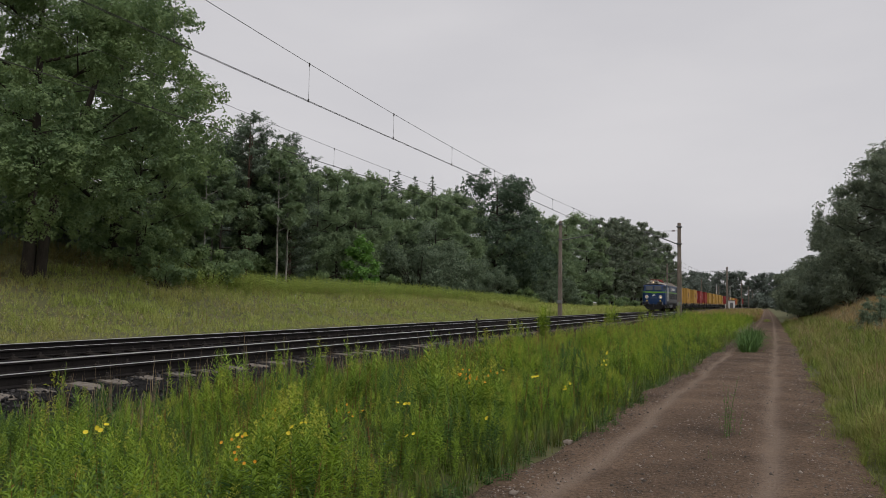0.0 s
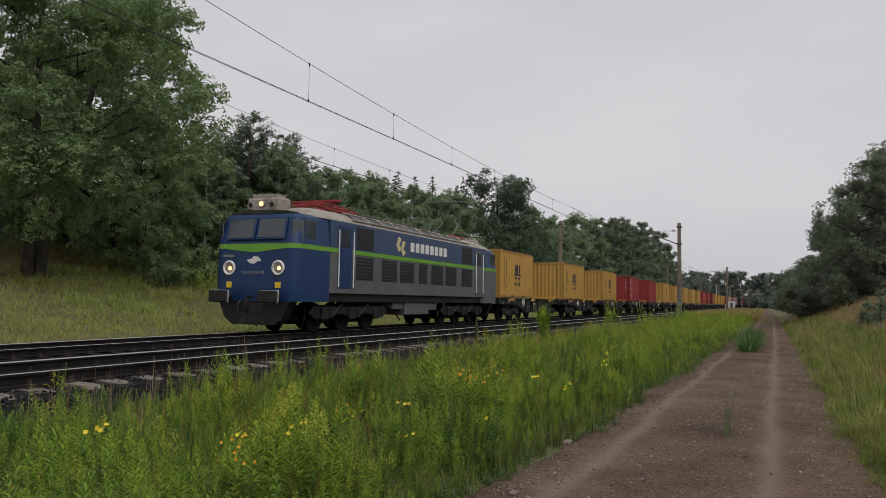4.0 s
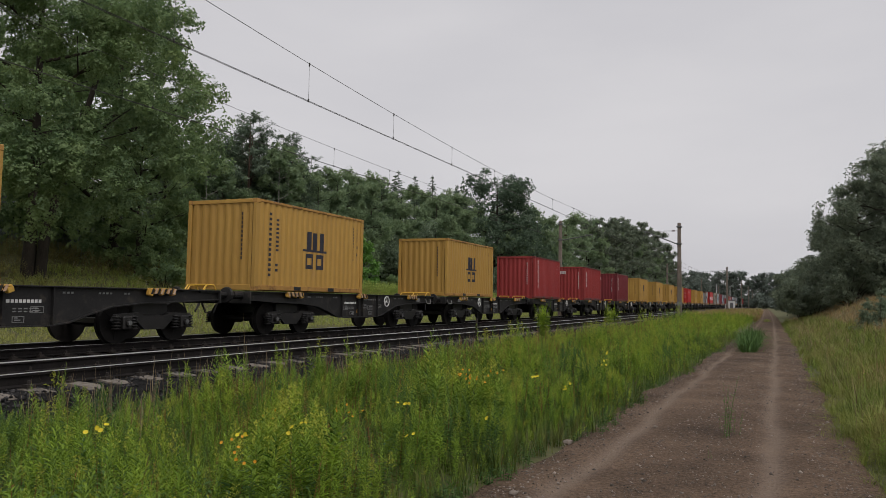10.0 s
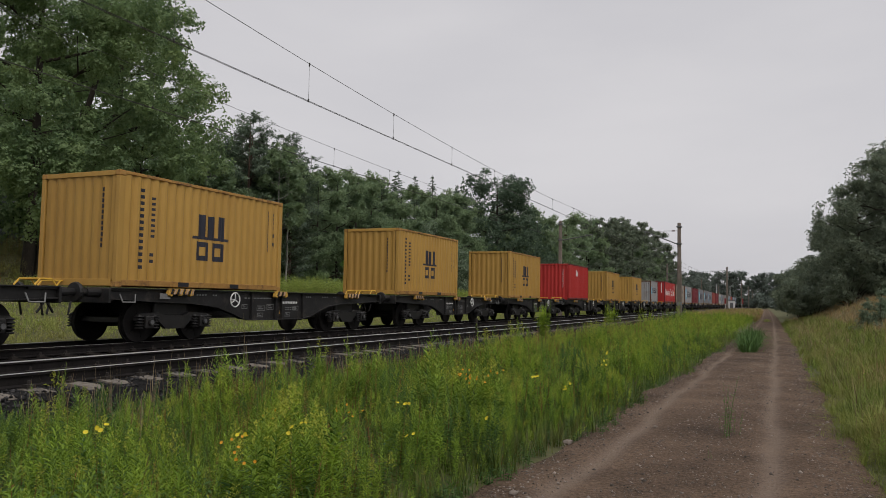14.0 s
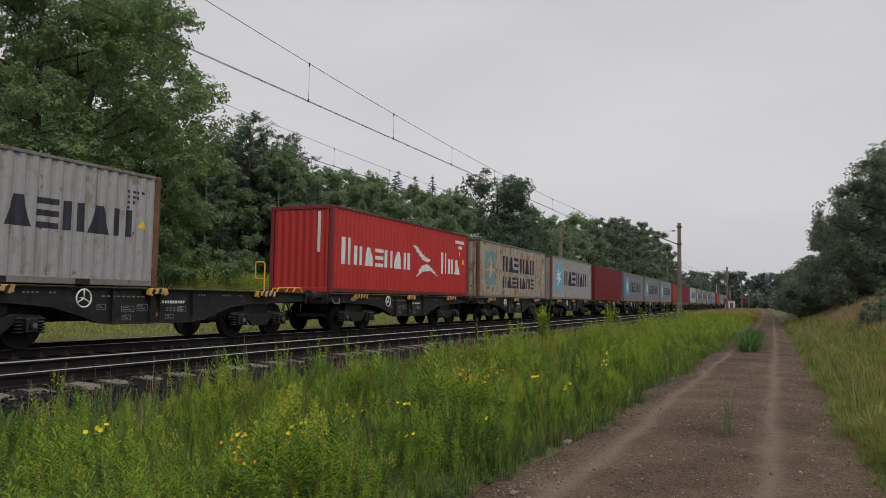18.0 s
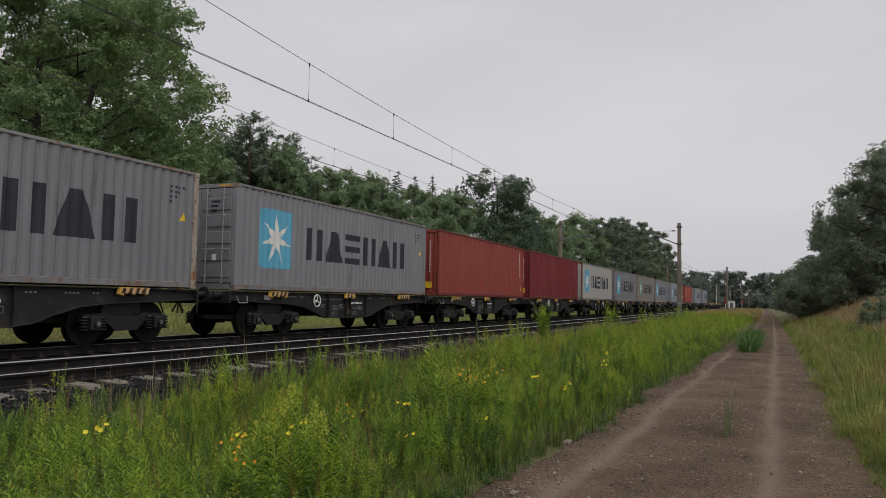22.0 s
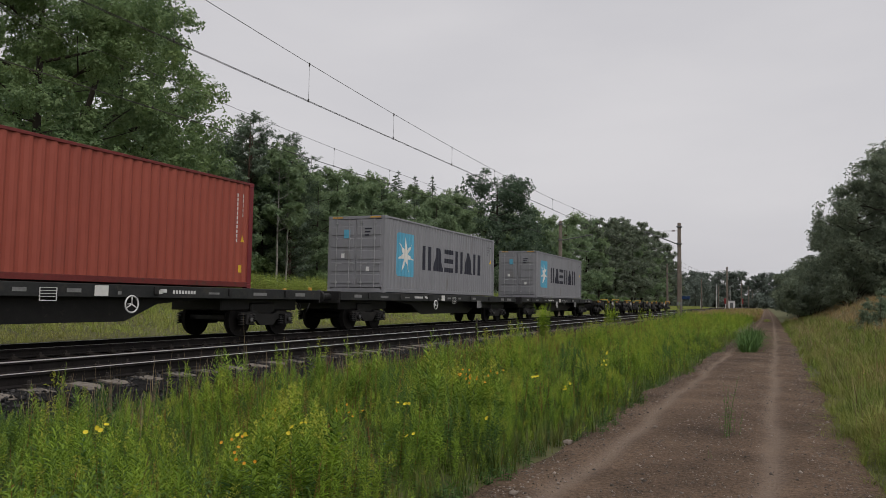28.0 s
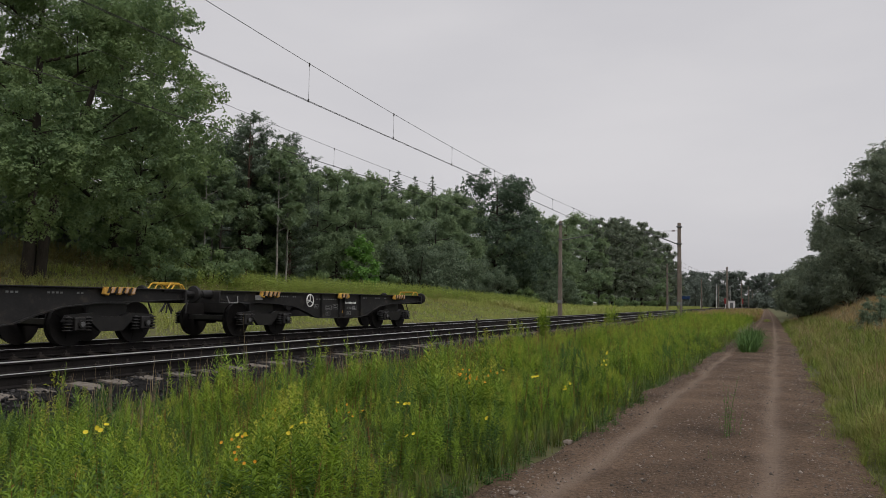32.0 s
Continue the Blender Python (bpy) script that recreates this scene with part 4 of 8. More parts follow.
far_bush = settle_first(bush("shrub", "distant dark shrub at the foot of the wood", 34, 5.0, 4.0, 2400, 0.30, M_HAZYLEAF, 20), -50.0, 380.0)
far_b = settle_first(broadleaf("oak_tree", "distant dark oak deep in the wood", 26, 18.0, 0.3, 6.5, 4800, 0.38, M_HAZYLEAF, M_BARK, 0.1, 16, 1.1, skirt=16), -70.0, 420.0)
shrub_a = settle_first(bush("shrub", "low dark green shrub under the trees", 32, 3.2, 2.2, 6000, 0.09, M_OAKLEAF, 18), -28.6, 33.5)

oak_d = settle_first(broadleaf("oak_tree", "dark green oak deeper in the wood", 14, 17.5, 0.30, 5.6, 15000, 0.17, M_OAKLEAF, M_BARK, 0.14, 18, 1.1, skirt=22), -36.0, 15.0, 1.0)
plant(oak_d, -41, 25, 1.05, 220), plant(oak, -31, 8, 0.95, 60), plant(oak_d, -41, 35.5, 0.95, 80)
plant(oak_b, -29.6, 29.2, 0.55, 200), plant(oak_d, -45, 36, 1.0, 300), plant(oak_d, -39.5, 41.0, 0.8, 150)
for x, y, s, a in ((-37.5, 52.5, 1.0, 70), (-39, 49, 0.95, 160), (-43, 56, 1.05, 20), (-45, 68, 1.1, 240)):
    plant(pine_a, x, y, s, a)
plant(birch_a, -34.2, 48.6, 1.02, 120), plant(birch_a, -38, 44.5, 1.0, 200), plant(birch_a, -36, 41.5, 0.95, 20)
for x, y, s, a in ((-38.5, 70, 1.06, 30), (-38, 76, 1.12, 100), (-42, 62, 1.05, 160), (-36.5, 82, 1.12, 220), (-40, 88, 1.27, 280), (-35.5, 55, 0.9, 10),
                   (-43, 96, 1.2, 60), (-36, 112, 1.1, 90), (-33, 121, 1.0, 140), (-38, 126, 1.3, 200), (-34, 134, 1.25, 260), (-40, 143, 1.4, 320)):
    plant(mix_a, x, y, s, a)
for x, y, s, a in ((-41, 58, 0.95, 70), (-43, 75, 1.15, 140), (-46, 84, 1.25, 200), (-35, 106, 0.85, 30), (-33.5, 128, 1.05, 330), (-42, 118, 1.3, 80), (-45, 132, 1.4, 170)):
    plant(mix_b, x, y, s, a)
for x, y, s, a in ((-42, 72.5, 0.84, 60), (-43, 84, 0.95, 130), (-44.5, 76, 0.88, 10), (-47, 64, 1.05, 250), (-49, 92, 1.1, 300), (-50, 110, 1.2, 40)):
    plant(spruce_a, x, y, s, a)
for x, y, s, a in ((-33, 79, 0.85, 100), (-31.5, 88, 0.75, 200), (-30, 113, 0.8, 40), (-28.5, 104, 0.45, 300), (-36, 77, 1.0, 160)):
    plant(grey_a, x, y, s, a)
for x, y, s, a in ((-28, 172, 1.0, 80), (-33, 150, 0.95, 150), (-27, 205, 0.95, 220), (-25.5, 216, 0.85, 10), (-34, 180, 1.1, 280), (-32, 195, 1.1, 45), (-38, 210, 1.2, 300)):
    plant(airy, x, y, s, a)
for x, y, s, a in ((-36, 122, 1.35, 15), (-35, 140, 1.4, 95), (-33, 148, 1.3, 170), (-36, 158, 1.6, 250), (-33, 168, 1.3, 330), (-31, 178, 1.4, 40), (-30, 188, 1.3, 120),
                   (-29, 199, 1.3, 200), (-28, 210, 1.3, 280), (-38, 92, 1.1, 350), (-42, 104, 1.3, 45)):
    plant(mix_b, x, y, s, a)
for x, y, s, a in ((-40, 68, 0.78, 75), (-41, 86, 1.0, 15), (-40.5, 90, 0.92, 200), (-39.5, 74, 0.9, 140)):
    plant(spruce_a, x, y, s, a)
for x, y, s, a in ((-27.6, 29.0, 0.75, 300), (-33.5, 52, 0.8, 20), (-33.5, 63, 0.9, 90),
                   (-29.5, 95, 1.0, 30), (-28, 120, 1.1, 120), (-27, 140, 1.2, 200), (-26, 158, 1.1, 280), (-24.5, 185, 1.3, 60)):
    plant(shrub_a, x, y, s, a)
for x, y, s, a in ((-36.5, 50, 1.15, 10), (-38, 47, 1.3, 100), (-39, 53, 1.4, 200), (-37.5, 43, 1.3, 300), (-36.5, 39.5, 1.1, 50), (-40, 56, 1.4, 150), (-41, 48, 1.7, 250)):
    plant(shrub_a, x, y, s, a)
plant(mix_a, -37.2, 49.6, 0.85, 40), plant(mix_a, -36.6, 43.8, 0.8, 190), plant(mix_a, -38.2, 54.2, 0.9, 290)
pine_b = settle_first(conifer("pine_tree", "dark dense pine with boughs almost to the ground", 57, 12.2, 0.15, 2.5, 0.15, M_NEEDLE, M_PINEBARK, 0.10, 24, 7, 150, cone=False), -34.9, 50.0)
plant(pine_a, -37.3, 48.0, 1.03, 250), plant(spruce_a, -38.4, 50.6, 0.72, 210), plant(pine_b, -36.4, 51.6, 0.86, 140)
for src, x, y, s, a in ((mix_a, -42, 68.9, 1.02, 15), (mix_a, -42, 72.5, 1.07, 95), (mix_a, -43, 78.9, 1.16, 175), (spruce_a, -41.5, 64.5, 0.84, 60),
                        (spruce_a, -44, 86.8, 1.12, 20), (spruce_a, -44, 91.9, 1.14, 140), (spruce_a, -45, 99.8, 1.24, 260), (mix_b, -44, 102.7, 1.33, 70), (mix_b, -43.5, 96.0, 1.2, 310),
                        (airy, -33, 160.1, 1.03, 25), (airy, -31, 175.9, 1.13, 115), (airy, -29, 192.3, 1.16, 205), (airy, -28, 216.4, 1.15, 295)):
    plant(src, x, y, s, a)
# darker depth of the wood behind in the haze-greyed far leaves, with undergrowth
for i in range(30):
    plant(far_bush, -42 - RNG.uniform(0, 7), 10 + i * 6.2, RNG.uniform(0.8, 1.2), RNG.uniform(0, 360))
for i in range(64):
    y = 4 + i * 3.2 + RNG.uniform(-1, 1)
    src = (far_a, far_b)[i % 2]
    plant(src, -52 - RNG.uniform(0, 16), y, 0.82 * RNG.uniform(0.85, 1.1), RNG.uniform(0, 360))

# ---- trees to the right of the road ----
side_bush = settle_first(bush("roadside_shrub", "dense dark green shrub hanging over the road edge", 33, 4.0, 2.6, 11000, 0.085, M_EDGELEAF, 30), 3.0, 64.0)
plant(side_bush, 2.7, 71, 0.9, 20), plant(side_bush, 3.1, 92, 1.1, 250), plant(side_bush, 6.2, 66, 1.3, 110), plant(side_bush, 4.2, 74, 1.1, 80), plant(side_bush, 4.6, 84, 1.3, 200), plant(side_bush, 5.0, 56, 0.8, 150), plant(side_bush, 7.6, 58, 1.15, 300), plant(side_bush, 4.6, 100, 1.6, 60)
robinia = settle_first(broadleaf("deciduous_tree", "tall dark deciduous tree on the roadside bank", 24, 11.5, 0.18, 4.0, 26000, 0.080, M_EDGELEAF, M_BARK, 0.14, 18, 1.05, skirt=18), 9.6, 64.0)
plant(robinia, 7.4, 70, 0.78, 70), plant(robinia, 9.3, 62, 1.12, 200), plant(robinia, 5.2, 80, 0.75, 310), plant(robinia, 12, 55, 1.0, 150), plant(robinia, 6.6, 88, 0.8, 240), plant(robinia, 13, 78, 1.2, 330), plant(robinia, 16, 64, 1.3, 20)
plant(robinia, 5.6, 57.5, 0.76, 85), plant(robinia, 7.2, 56.0, 0.88, 175), plant(robinia, 9, 105, 1.0, 20), plant(robinia, 15, 44, 0.9, 260)
sapling = settle_first(conifer("pine_sapling", "small bluish green pine sapling on the dry bank", 53, 1.7, 0.03, 0.75, 0.09, M_GREYLEAF, M_PINEBARK, 0.06, 9, 6, 60), 3.15, 30.0, 0.72)
plant(sapling, 3.75, 31.0, 0.85, 70), plant(sapling, 3.5, 29.2, 0.6, 160)

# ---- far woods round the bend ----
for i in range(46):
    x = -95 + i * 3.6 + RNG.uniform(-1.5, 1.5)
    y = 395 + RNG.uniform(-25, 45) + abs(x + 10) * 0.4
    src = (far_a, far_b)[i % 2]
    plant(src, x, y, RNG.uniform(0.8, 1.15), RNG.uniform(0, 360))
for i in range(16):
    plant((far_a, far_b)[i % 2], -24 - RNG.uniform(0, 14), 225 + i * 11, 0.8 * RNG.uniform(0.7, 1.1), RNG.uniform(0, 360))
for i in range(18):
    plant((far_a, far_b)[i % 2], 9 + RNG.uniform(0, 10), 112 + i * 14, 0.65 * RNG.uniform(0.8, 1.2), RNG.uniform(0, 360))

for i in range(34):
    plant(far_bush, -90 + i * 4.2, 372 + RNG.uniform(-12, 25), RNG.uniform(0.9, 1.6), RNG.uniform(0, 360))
for i in range(10):
    plant(far_bush, 5.5 + RNG.uniform(0, 2), 112 + i * 22, RNG.uniform(0.7, 1.1), RNG.uniform(0, 360))
# ---- weeds and grasses, grown from a few patterns ----
def weed_pattern(rng, tall, leaves, leaf_len, wide=0.16, spread_top=0.5):
    """One goldenrod-like stalk: a thin three-sided stem and lance-shaped leaves all round it, as (verts, quads)."""
    V, F = [], []
    lean = rng.normal(0, 0.07, 2)
    def stem(f):
        return np.array([lean[0] * f * f * tall, lean[1] * f * f * tall, tall * f])
    segs = 3
    for k in range(segs + 1):
        f = k / segs
        c, r = stem(f), 0.0045 * (1.1 - f)
        for a in (0, 2.094, 4.189):
            V.append(c + np.array([math.cos(a) * r, math.sin(a) * r, 0]))
    for k in range(segs):
        for a in range(3):
            b = (a + 1) % 3
            F.append((k * 3 + a, k * 3 + b, k * 3 + 3 + b, k * 3 + 3 + a))
    for k in range(leaves):
        f = 0.10 + 0.89 * (k + 0.5) / leaves
        az = k * 2.39996 + rng.normal(0, 0.25)
        L = leaf_len * min(1.0, 0.5 + 2.0 * f) * (1 - 0.70 * max(0.0, (f - 0.62) / 0.38) ** 1.3) * rng.uniform(0.75, 1.2)
        up = 0.10 + spread_top * f + 0.55 * max(0.0, f - 0.55) + rng.normal(0, 0.14)
        d = np.array([math.cos(az) * math.cos(up), math.sin(az) * math.cos(up), math.sin(up)])
        s = np.array([-math.sin(az), math.cos(az), 0]) * L * wide * 0.5
        b = stem(f)
        mid = b + d * L * 0.45
        tip = b + d * L * 0.95 - np.array([0, 0, 0.32 * L * (1.15 - f)])
        i = len(V)
        V += [b, mid + s, tip, mid - s]
        F.append((i, i + 1, i + 2, i + 3))
    return np.array(V), np.array(F)


def blade_pattern(rng, tall, blades, width, splay=0.25):
    """A tuft of grass: each blade a narrow bent strip of two quads."""
    V, F = [], []
    for _ in range(blades):
        az, lean, h = rng.uniform(0, 6.28), abs(rng.normal(0, splay)), tall * rng.uniform(0.55, 1.1)
        d = np.array([math.cos(az), math.sin(az), 0])
        s = np.array([-math.sin(az), math.cos(az), 0]) * width / 2
        b = np.array([rng.normal(0, 0.05), rng.normal(0, 0.05), 0])
        m = b + d * h * lean * 0.35 + np.array([0, 0, h * 0.55])
        t = b + d * h * lean * 1.2 + np.array([0, 0, h * (1 - 0.2 * lean)])
        i = len(V)
        V += [b - s, b + s, m + s * 0.8, m - s * 0.8, t + s * 0.15, t - s * 0.15]
        F += [(i, i + 1, i + 2, i + 3), (i + 3, i + 2, i + 4, i + 5)]
    return np.array(V), np.array(F)


def sow(name, label, category, patterns, xs, ys, scales, material, rng, sink=0.02, zs=None, squash=None):
    """Set a pattern at every (x, y), turned and scaled, all in one mesh."""
    zs = ground_z(xs, ys) if zs is None else zs
    pick = rng.integers(0, len(patterns), len(xs))
    Vs, Fs, base = [], [], 0
    for k, (pv, pf) in enumerate(patterns):
        sel = np.nonzero(pick == k)[0]
        if not len(sel):
            continue
        a = rng.uniform(0, 2 * math.pi, len(sel))
        c, s = np.cos(a), np.sin(a)
        sc = scales[sel]
        tilt = rng.normal(0, 0.06, (len(sel), 2))
        X = (pv[None, :, 0] * c[:, None] - pv[None, :, 1] * s[:, None]) * sc[:, None] + pv[None, :, 2] * tilt[:, :1]
        Y = (pv[None, :, 0] * s[:, None] + pv[None, :, 1] * c[:, None]) * sc[:, None] + pv[None, :, 2] * tilt[:, 1:]
        Z = pv[None, :, 2] * sc[:, None]
        V = np.stack([X + xs[sel][:, None], Y + ys[sel][:, None], Z + zs[sel][:, None] - sink], -1).reshape(-1, 3)
        F = (pf[None] + (np.arange(len(sel)) * len(pv))[:, None, None]).reshape(-1, pf.shape[1]) + base
        Vs.append(V), Fs.append(F)
        base += len(V)
    ob = new(name, np_mesh(name, np.concatenate(Vs), np.concatenate(Fs), material))
    return tagged(ob, label, category, kind="stuff")


def verge_left(y):
    return np.interp(y, [0, 8, 14, 25, 60, 130], [-6.8, -7.05, -7.2, -7.25, -7.1, -6.95])


def verge_right(y):
    return road_mid(y) - road_half(y) - 0.08 + 0.12 * np.sin(y * 0.8) + 0.08 * np.sin(y * 2.3)


def spots(n, y0, y1, left, right, rng, power=1.0):
    y = y0 + (y1 - y0) * rng.uniform(0, 1, n) ** power
    lo, hi = left(y), right(y)
    return lo + (hi - lo) * rng.uniform(0, 1, n), y


wr = np.random.default_rng(21)
FULL = [weed_pattern(wr, 1.0 * wr.uniform(0.85, 1.1), 74, 0.135, 0.19, 0.62) for _ in range(8)] + [weed_pattern(wr, 1.12, 100, 0.075, 0.15, 0.9) for _ in range(4)]
MID = [weed_pattern(wr, 1.0 * wr.uniform(0.85, 1.12), 46, 0.135, 0.19, 0.7) for _ in range(7)]
THIN = [weed_pattern(wr, 1.0 * wr.uniform(0.8, 1.15), 18, 0.19, 0.22, 0.9) for _ in range(6)]


DEAD = [weed_pattern(wr, 0.95, 14, 0.045, 0.2, 0.7) for _ in range(4)]


def plume_pattern(rng, tall, branches=10, per=9):
    """A budding goldenrod head: arching side branches, each set with small florets."""
    V, F = [], []
    for k in range(branches):
        f = k / branches
        az, r = k * 2.4 + rng.normal(0, 0.3), 0.12 * (1 - 0.8 * f) * rng.uniform(0.7, 1.1)
        base = tall * (0.80 + 0.20 * f)
        for j in range(per):
            g = (j + 0.5) / per
            c = np.array([math.cos(az) * r * g, math.sin(az) * r * g, base + 0.07 * math.sin(2.2 * g) * (1 - 0.4 * f)]) + rng.normal(0, 0.004, 3)
            d = np.array([math.cos(az), math.sin(az), rng.normal(0.1, 0.5)]) * 0.011
            s = np.array([-math.sin(az), math.cos(az), rng.normal(0, 0.3)]) * 0.006
            i = len(V)
            V += [c - d, c + s, c + d, c - s]
            F.append((i, i + 1, i + 2, i + 3))
    return np.array(V), np.array(F)


PLUMES = [plume_pattern(wr, 1.0) for _ in range(4)]


def weed_height(x, y):
    """How tall the weeds stand: low by the ballast and the road, tall between."""
    lo, hi = verge_left(y), verge_right(y)
    f = (x - lo) / np.maximum(hi - lo, 0.1)
    body = np.minimum(smoothstep(-0.04, 0.40, f) * 0.48 + 0.50, smoothstep(1.02, 0.88, f) * 0.65 + 0.35)
    wave = 0.85 + 0.22 * np.sin(x * 1.3 + y * 0.7) * np.sin(y * 0.9 - x * 0.6) + 0.1 * np.sin(y * 2.9 + x * 2.1)
    return body * wave * np.interp(y, [0, 10, 20, 45, 80], [0.72, 0.80, 0.92, 1.0, 0.9])


def clumps(x, y, cell, seed):
    """Nearest of a jittered lattice of clump centres: distance in cells, and three random numbers of that clump."""
    cx, cy = np.floor(x / cell).astype(int), np.floor(y / cell).astype(int)

    def rnd(i, j, k):
        v = np.sin(i * 127.1 + j * 311.7 + k * 74.7 + seed * 19.3) * 43758.5453
        return v - np.floor(v)
    best, ids = np.full(len(x), 9.0), np.zeros((3, len(x)))
    for di in (-1, 0, 1):
        for dj in (-1, 0, 1):
            i, j = cx + di, cy + dj
            d = np.hypot(x / cell - (i + rnd(i, j, 1)), y / cell - (j + rnd(i, j, 2)))
            near = d < best
            best = np.where(near, d, best)
            for k in range(3):
                ids[k] = np.where(near, rnd(i, j, 3 + k), ids[k])
    return best, ids


for n, y0, y1, pats, cell in ((4200, 2.5, 12.0, FULL, 0.42), (4800, 12.0, 26.0, MID, 0.6), (5200, 26.0, 75.0, THIN, 0.95)):
    x, y = spots(n, y0, y1, verge_left, verge_right, wr)
    d, (r1, r2, r3) = clumps(x, y, cell, 4)
    h = weed_height(x, y) * (0.66 + 0.38 * r1 + 0.12 * (r1 > 0.86)) * (1.08 - 0.55 * np.minimum(d, 0.9) ** 1.6) * wr.uniform(0.72, 1.12, n)
    x, y = x + 0.12 * cell * wr.normal(0, 1, n), y + 0.12 * cell * wr.normal(0, 1, n)
    r2 = r2 if y0 < 20 else r2 * 0.72 + 0.25 * (r2 > 0.9)
    kind = np.where(r2 < 0.48, 0, np.where(r2 < 0.68, 1, np.where(r2 < 0.78, 2, 3)))
    top = ((wr.uniform(0, 1, n) < 0.26) & (kind == 0)) | ((wr.uniform(0, 1, n) < 0.6) & (kind == 1))
    sow("goldenrod_plumes", "yellow-green budding goldenrod plumes", "weeds", PLUMES, x[top], y[top], h[top], M_PLUME, wr)
    for k, m, label in ((0, M_WEED, "dense bright green goldenrod weeds along the track"), (1, M_WEED2, "yellow-green budding goldenrod weeds along the track"),
                        (2, M_BROAD, "dark green goldenrod weeds in the verge"), (3, M_WEED, "mixed green weeds with brown stems between them")):
        q = kind == k
        if not q.any():
            continue
        sow("goldenrod_weeds", label, "weeds", pats, x[q], y[q], h[q], m, wr)
    q = (kind == 3) & (wr.uniform(0, 1, n) < 0.9)
    q[0] = True
    sow("dead_weeds", "reddish brown dead weed stems", "dry weeds", DEAD, x[q] + 0.03, y[q], h[q] * 1.08, M_DEAD, wr)
x, y = spots(2600, 74.0, 165.0, verge_left, verge_right, wr, 1.4)
sow("dry_grass", "tan dry grass and weeds far along the road", "dry grass", [blade_pattern(wr, 0.8, 7, 0.05, 0.5) for _ in range(5)], x, y, wr.uniform(0.6, 1.3, len(x)), M_DRY, wr)
x, y = spots(1500, 70.0, 150.0, verge_left, verge_right, wr, 1.6)
sow("goldenrod_weeds", "green weeds thinning out far along the road", "weeds", THIN, x, y, wr.uniform(0.5, 0.95, len(x)), M_WEED, wr)
# low undergrowth that closes the gaps between the stalks
UNDER = [blade_pattern(wr, 0.34, 9, 0.012, 0.5) for _ in range(6)]
x, y = spots(6000, 2.5, 40.0, verge_left, lambda v: verge_right(v) + 0.05, wr, 1.3)
sow("verge_grass", "green and tan grass between the weeds", "grass", UNDER, x, y, wr.uniform(0.4, 0.95, len(x)), M_VERGE, wr)
# darker broad-leaved weeds and dead brown stems here and there
BROAD = [weed_pattern(wr, 0.8, 26, 0.11, 0.34, 0.2) for _ in range(5)]
x, y = spots(1800, 2.5, 30.0, verge_left, verge_right, wr, 1.3)
keep = np.sin(x * 2.3 + 1) * np.sin(y * 1.1 + x) > -0.1
sow("broadleaf_weeds", "dark green broad-leaved weeds among the goldenrod", "weeds", BROAD, x[keep], y[keep], (weed_height(x, y) * wr.uniform(0.7, 1.1, len(x)))[keep], M_BROAD, wr)
# lower leaves take the dark green to paint the deep shade among the stalks
LOWER = [weed_pattern(wr, 0.8, 30, 0.15, 0.2, 0.3) for _ in range(5)]
x, y = spots(1500, 2.5, 12.0, verge_left, lambda v: verge_right(v) - 0.15, wr, 1.2)
sow("goldenrod_weeds", "lower leaves in a darker green for the shade between the taller weeds", "weeds", LOWER, x, y, weed_height(x, y) * wr.uniform(0.55, 0.85, len(x)), M_BROAD, wr)
x, y = spots(620, 3.0, 26.0, verge_left, lambda v: verge_left(v) + 3.2, wr, 1.2)
keep = np.sin(x * 1.7 + 2) * np.sin(y * 0.8 - x * 0.5) > 0.0
sow("dead_weeds", "reddish brown dead weed stems", "dry weeds", DEAD, x[keep], y[keep], (weed_height(x, y) * wr.uniform(0.8, 1.15, len(x)))[keep], M_DEAD, wr)
x, y = spots(2600, 3.5, 40.0, verge_left, verge_right, wr, 1.2)
d, (r1, r2, r3) = clumps(x, y, 0.9, 11)
keep = r1 > 0.62
sow("dead_weeds", "reddish brown dead weed stems", "dry weeds", DEAD, x[keep], y[keep], (weed_height(x, y) * wr.uniform(0.85, 1.25, len(x)))[keep], M_DEAD, wr)
DEADTOP = [weed_pattern(wr, 0.95, 40, 0.06, 0.26, 0.9) for _ in range(4)]
x, y = spots(900, 5.0, 28.0, lambda v: verge_left(v) + 0.1, lambda v: verge_left(v) + 3.4, wr, 1.1)
d, (r1, r2, r3) = clumps(x, y, 1.2, 29)
keep = r1 > 0.45
sow("dead_weeds", "reddish brown withered weeds near the ballast", "dry weeds", DEADTOP, x[keep], y[keep], (weed_height(x, y) * wr.uniform(0.75, 1.1, len(x)))[keep], M_DEAD, wr)
# small creeping plants that fray the edge of the road
CREEP = [weed_pattern(wr, 0.14, 12, 0.05, 0.3, 0.1) for _ in range(4)]
x, y = spots(650, 4.0, 30.0, lambda v: verge_right(v) - 0.2, lambda v: verge_right(v) + 0.12, wr, 1.3)
sow("creeping_weeds", "low creeping green weeds fraying the road edge", "weeds", CREEP, x, y, wr.uniform(0.5, 1.3, len(x)), M_BROAD, wr, zs=np.full(len(x), -0.5))
# reddish-brown dry stalks near the ballast
STALKS = [blade_pattern(wr, 0.75, 4, 0.007, 0.18) for _ in range(5)]
x, y = spots(330, 5.0, 40.0, lambda v: verge_left(v) - 0.25, lambda v: verge_left(v) + 1.7, wr, 1.4)
sow("dry_stalks", "thin tan dry stalks at the ballast edge", "dry grass", STALKS, x, y, wr.uniform(0.5, 1.25, len(x)), M_STALK, wr)
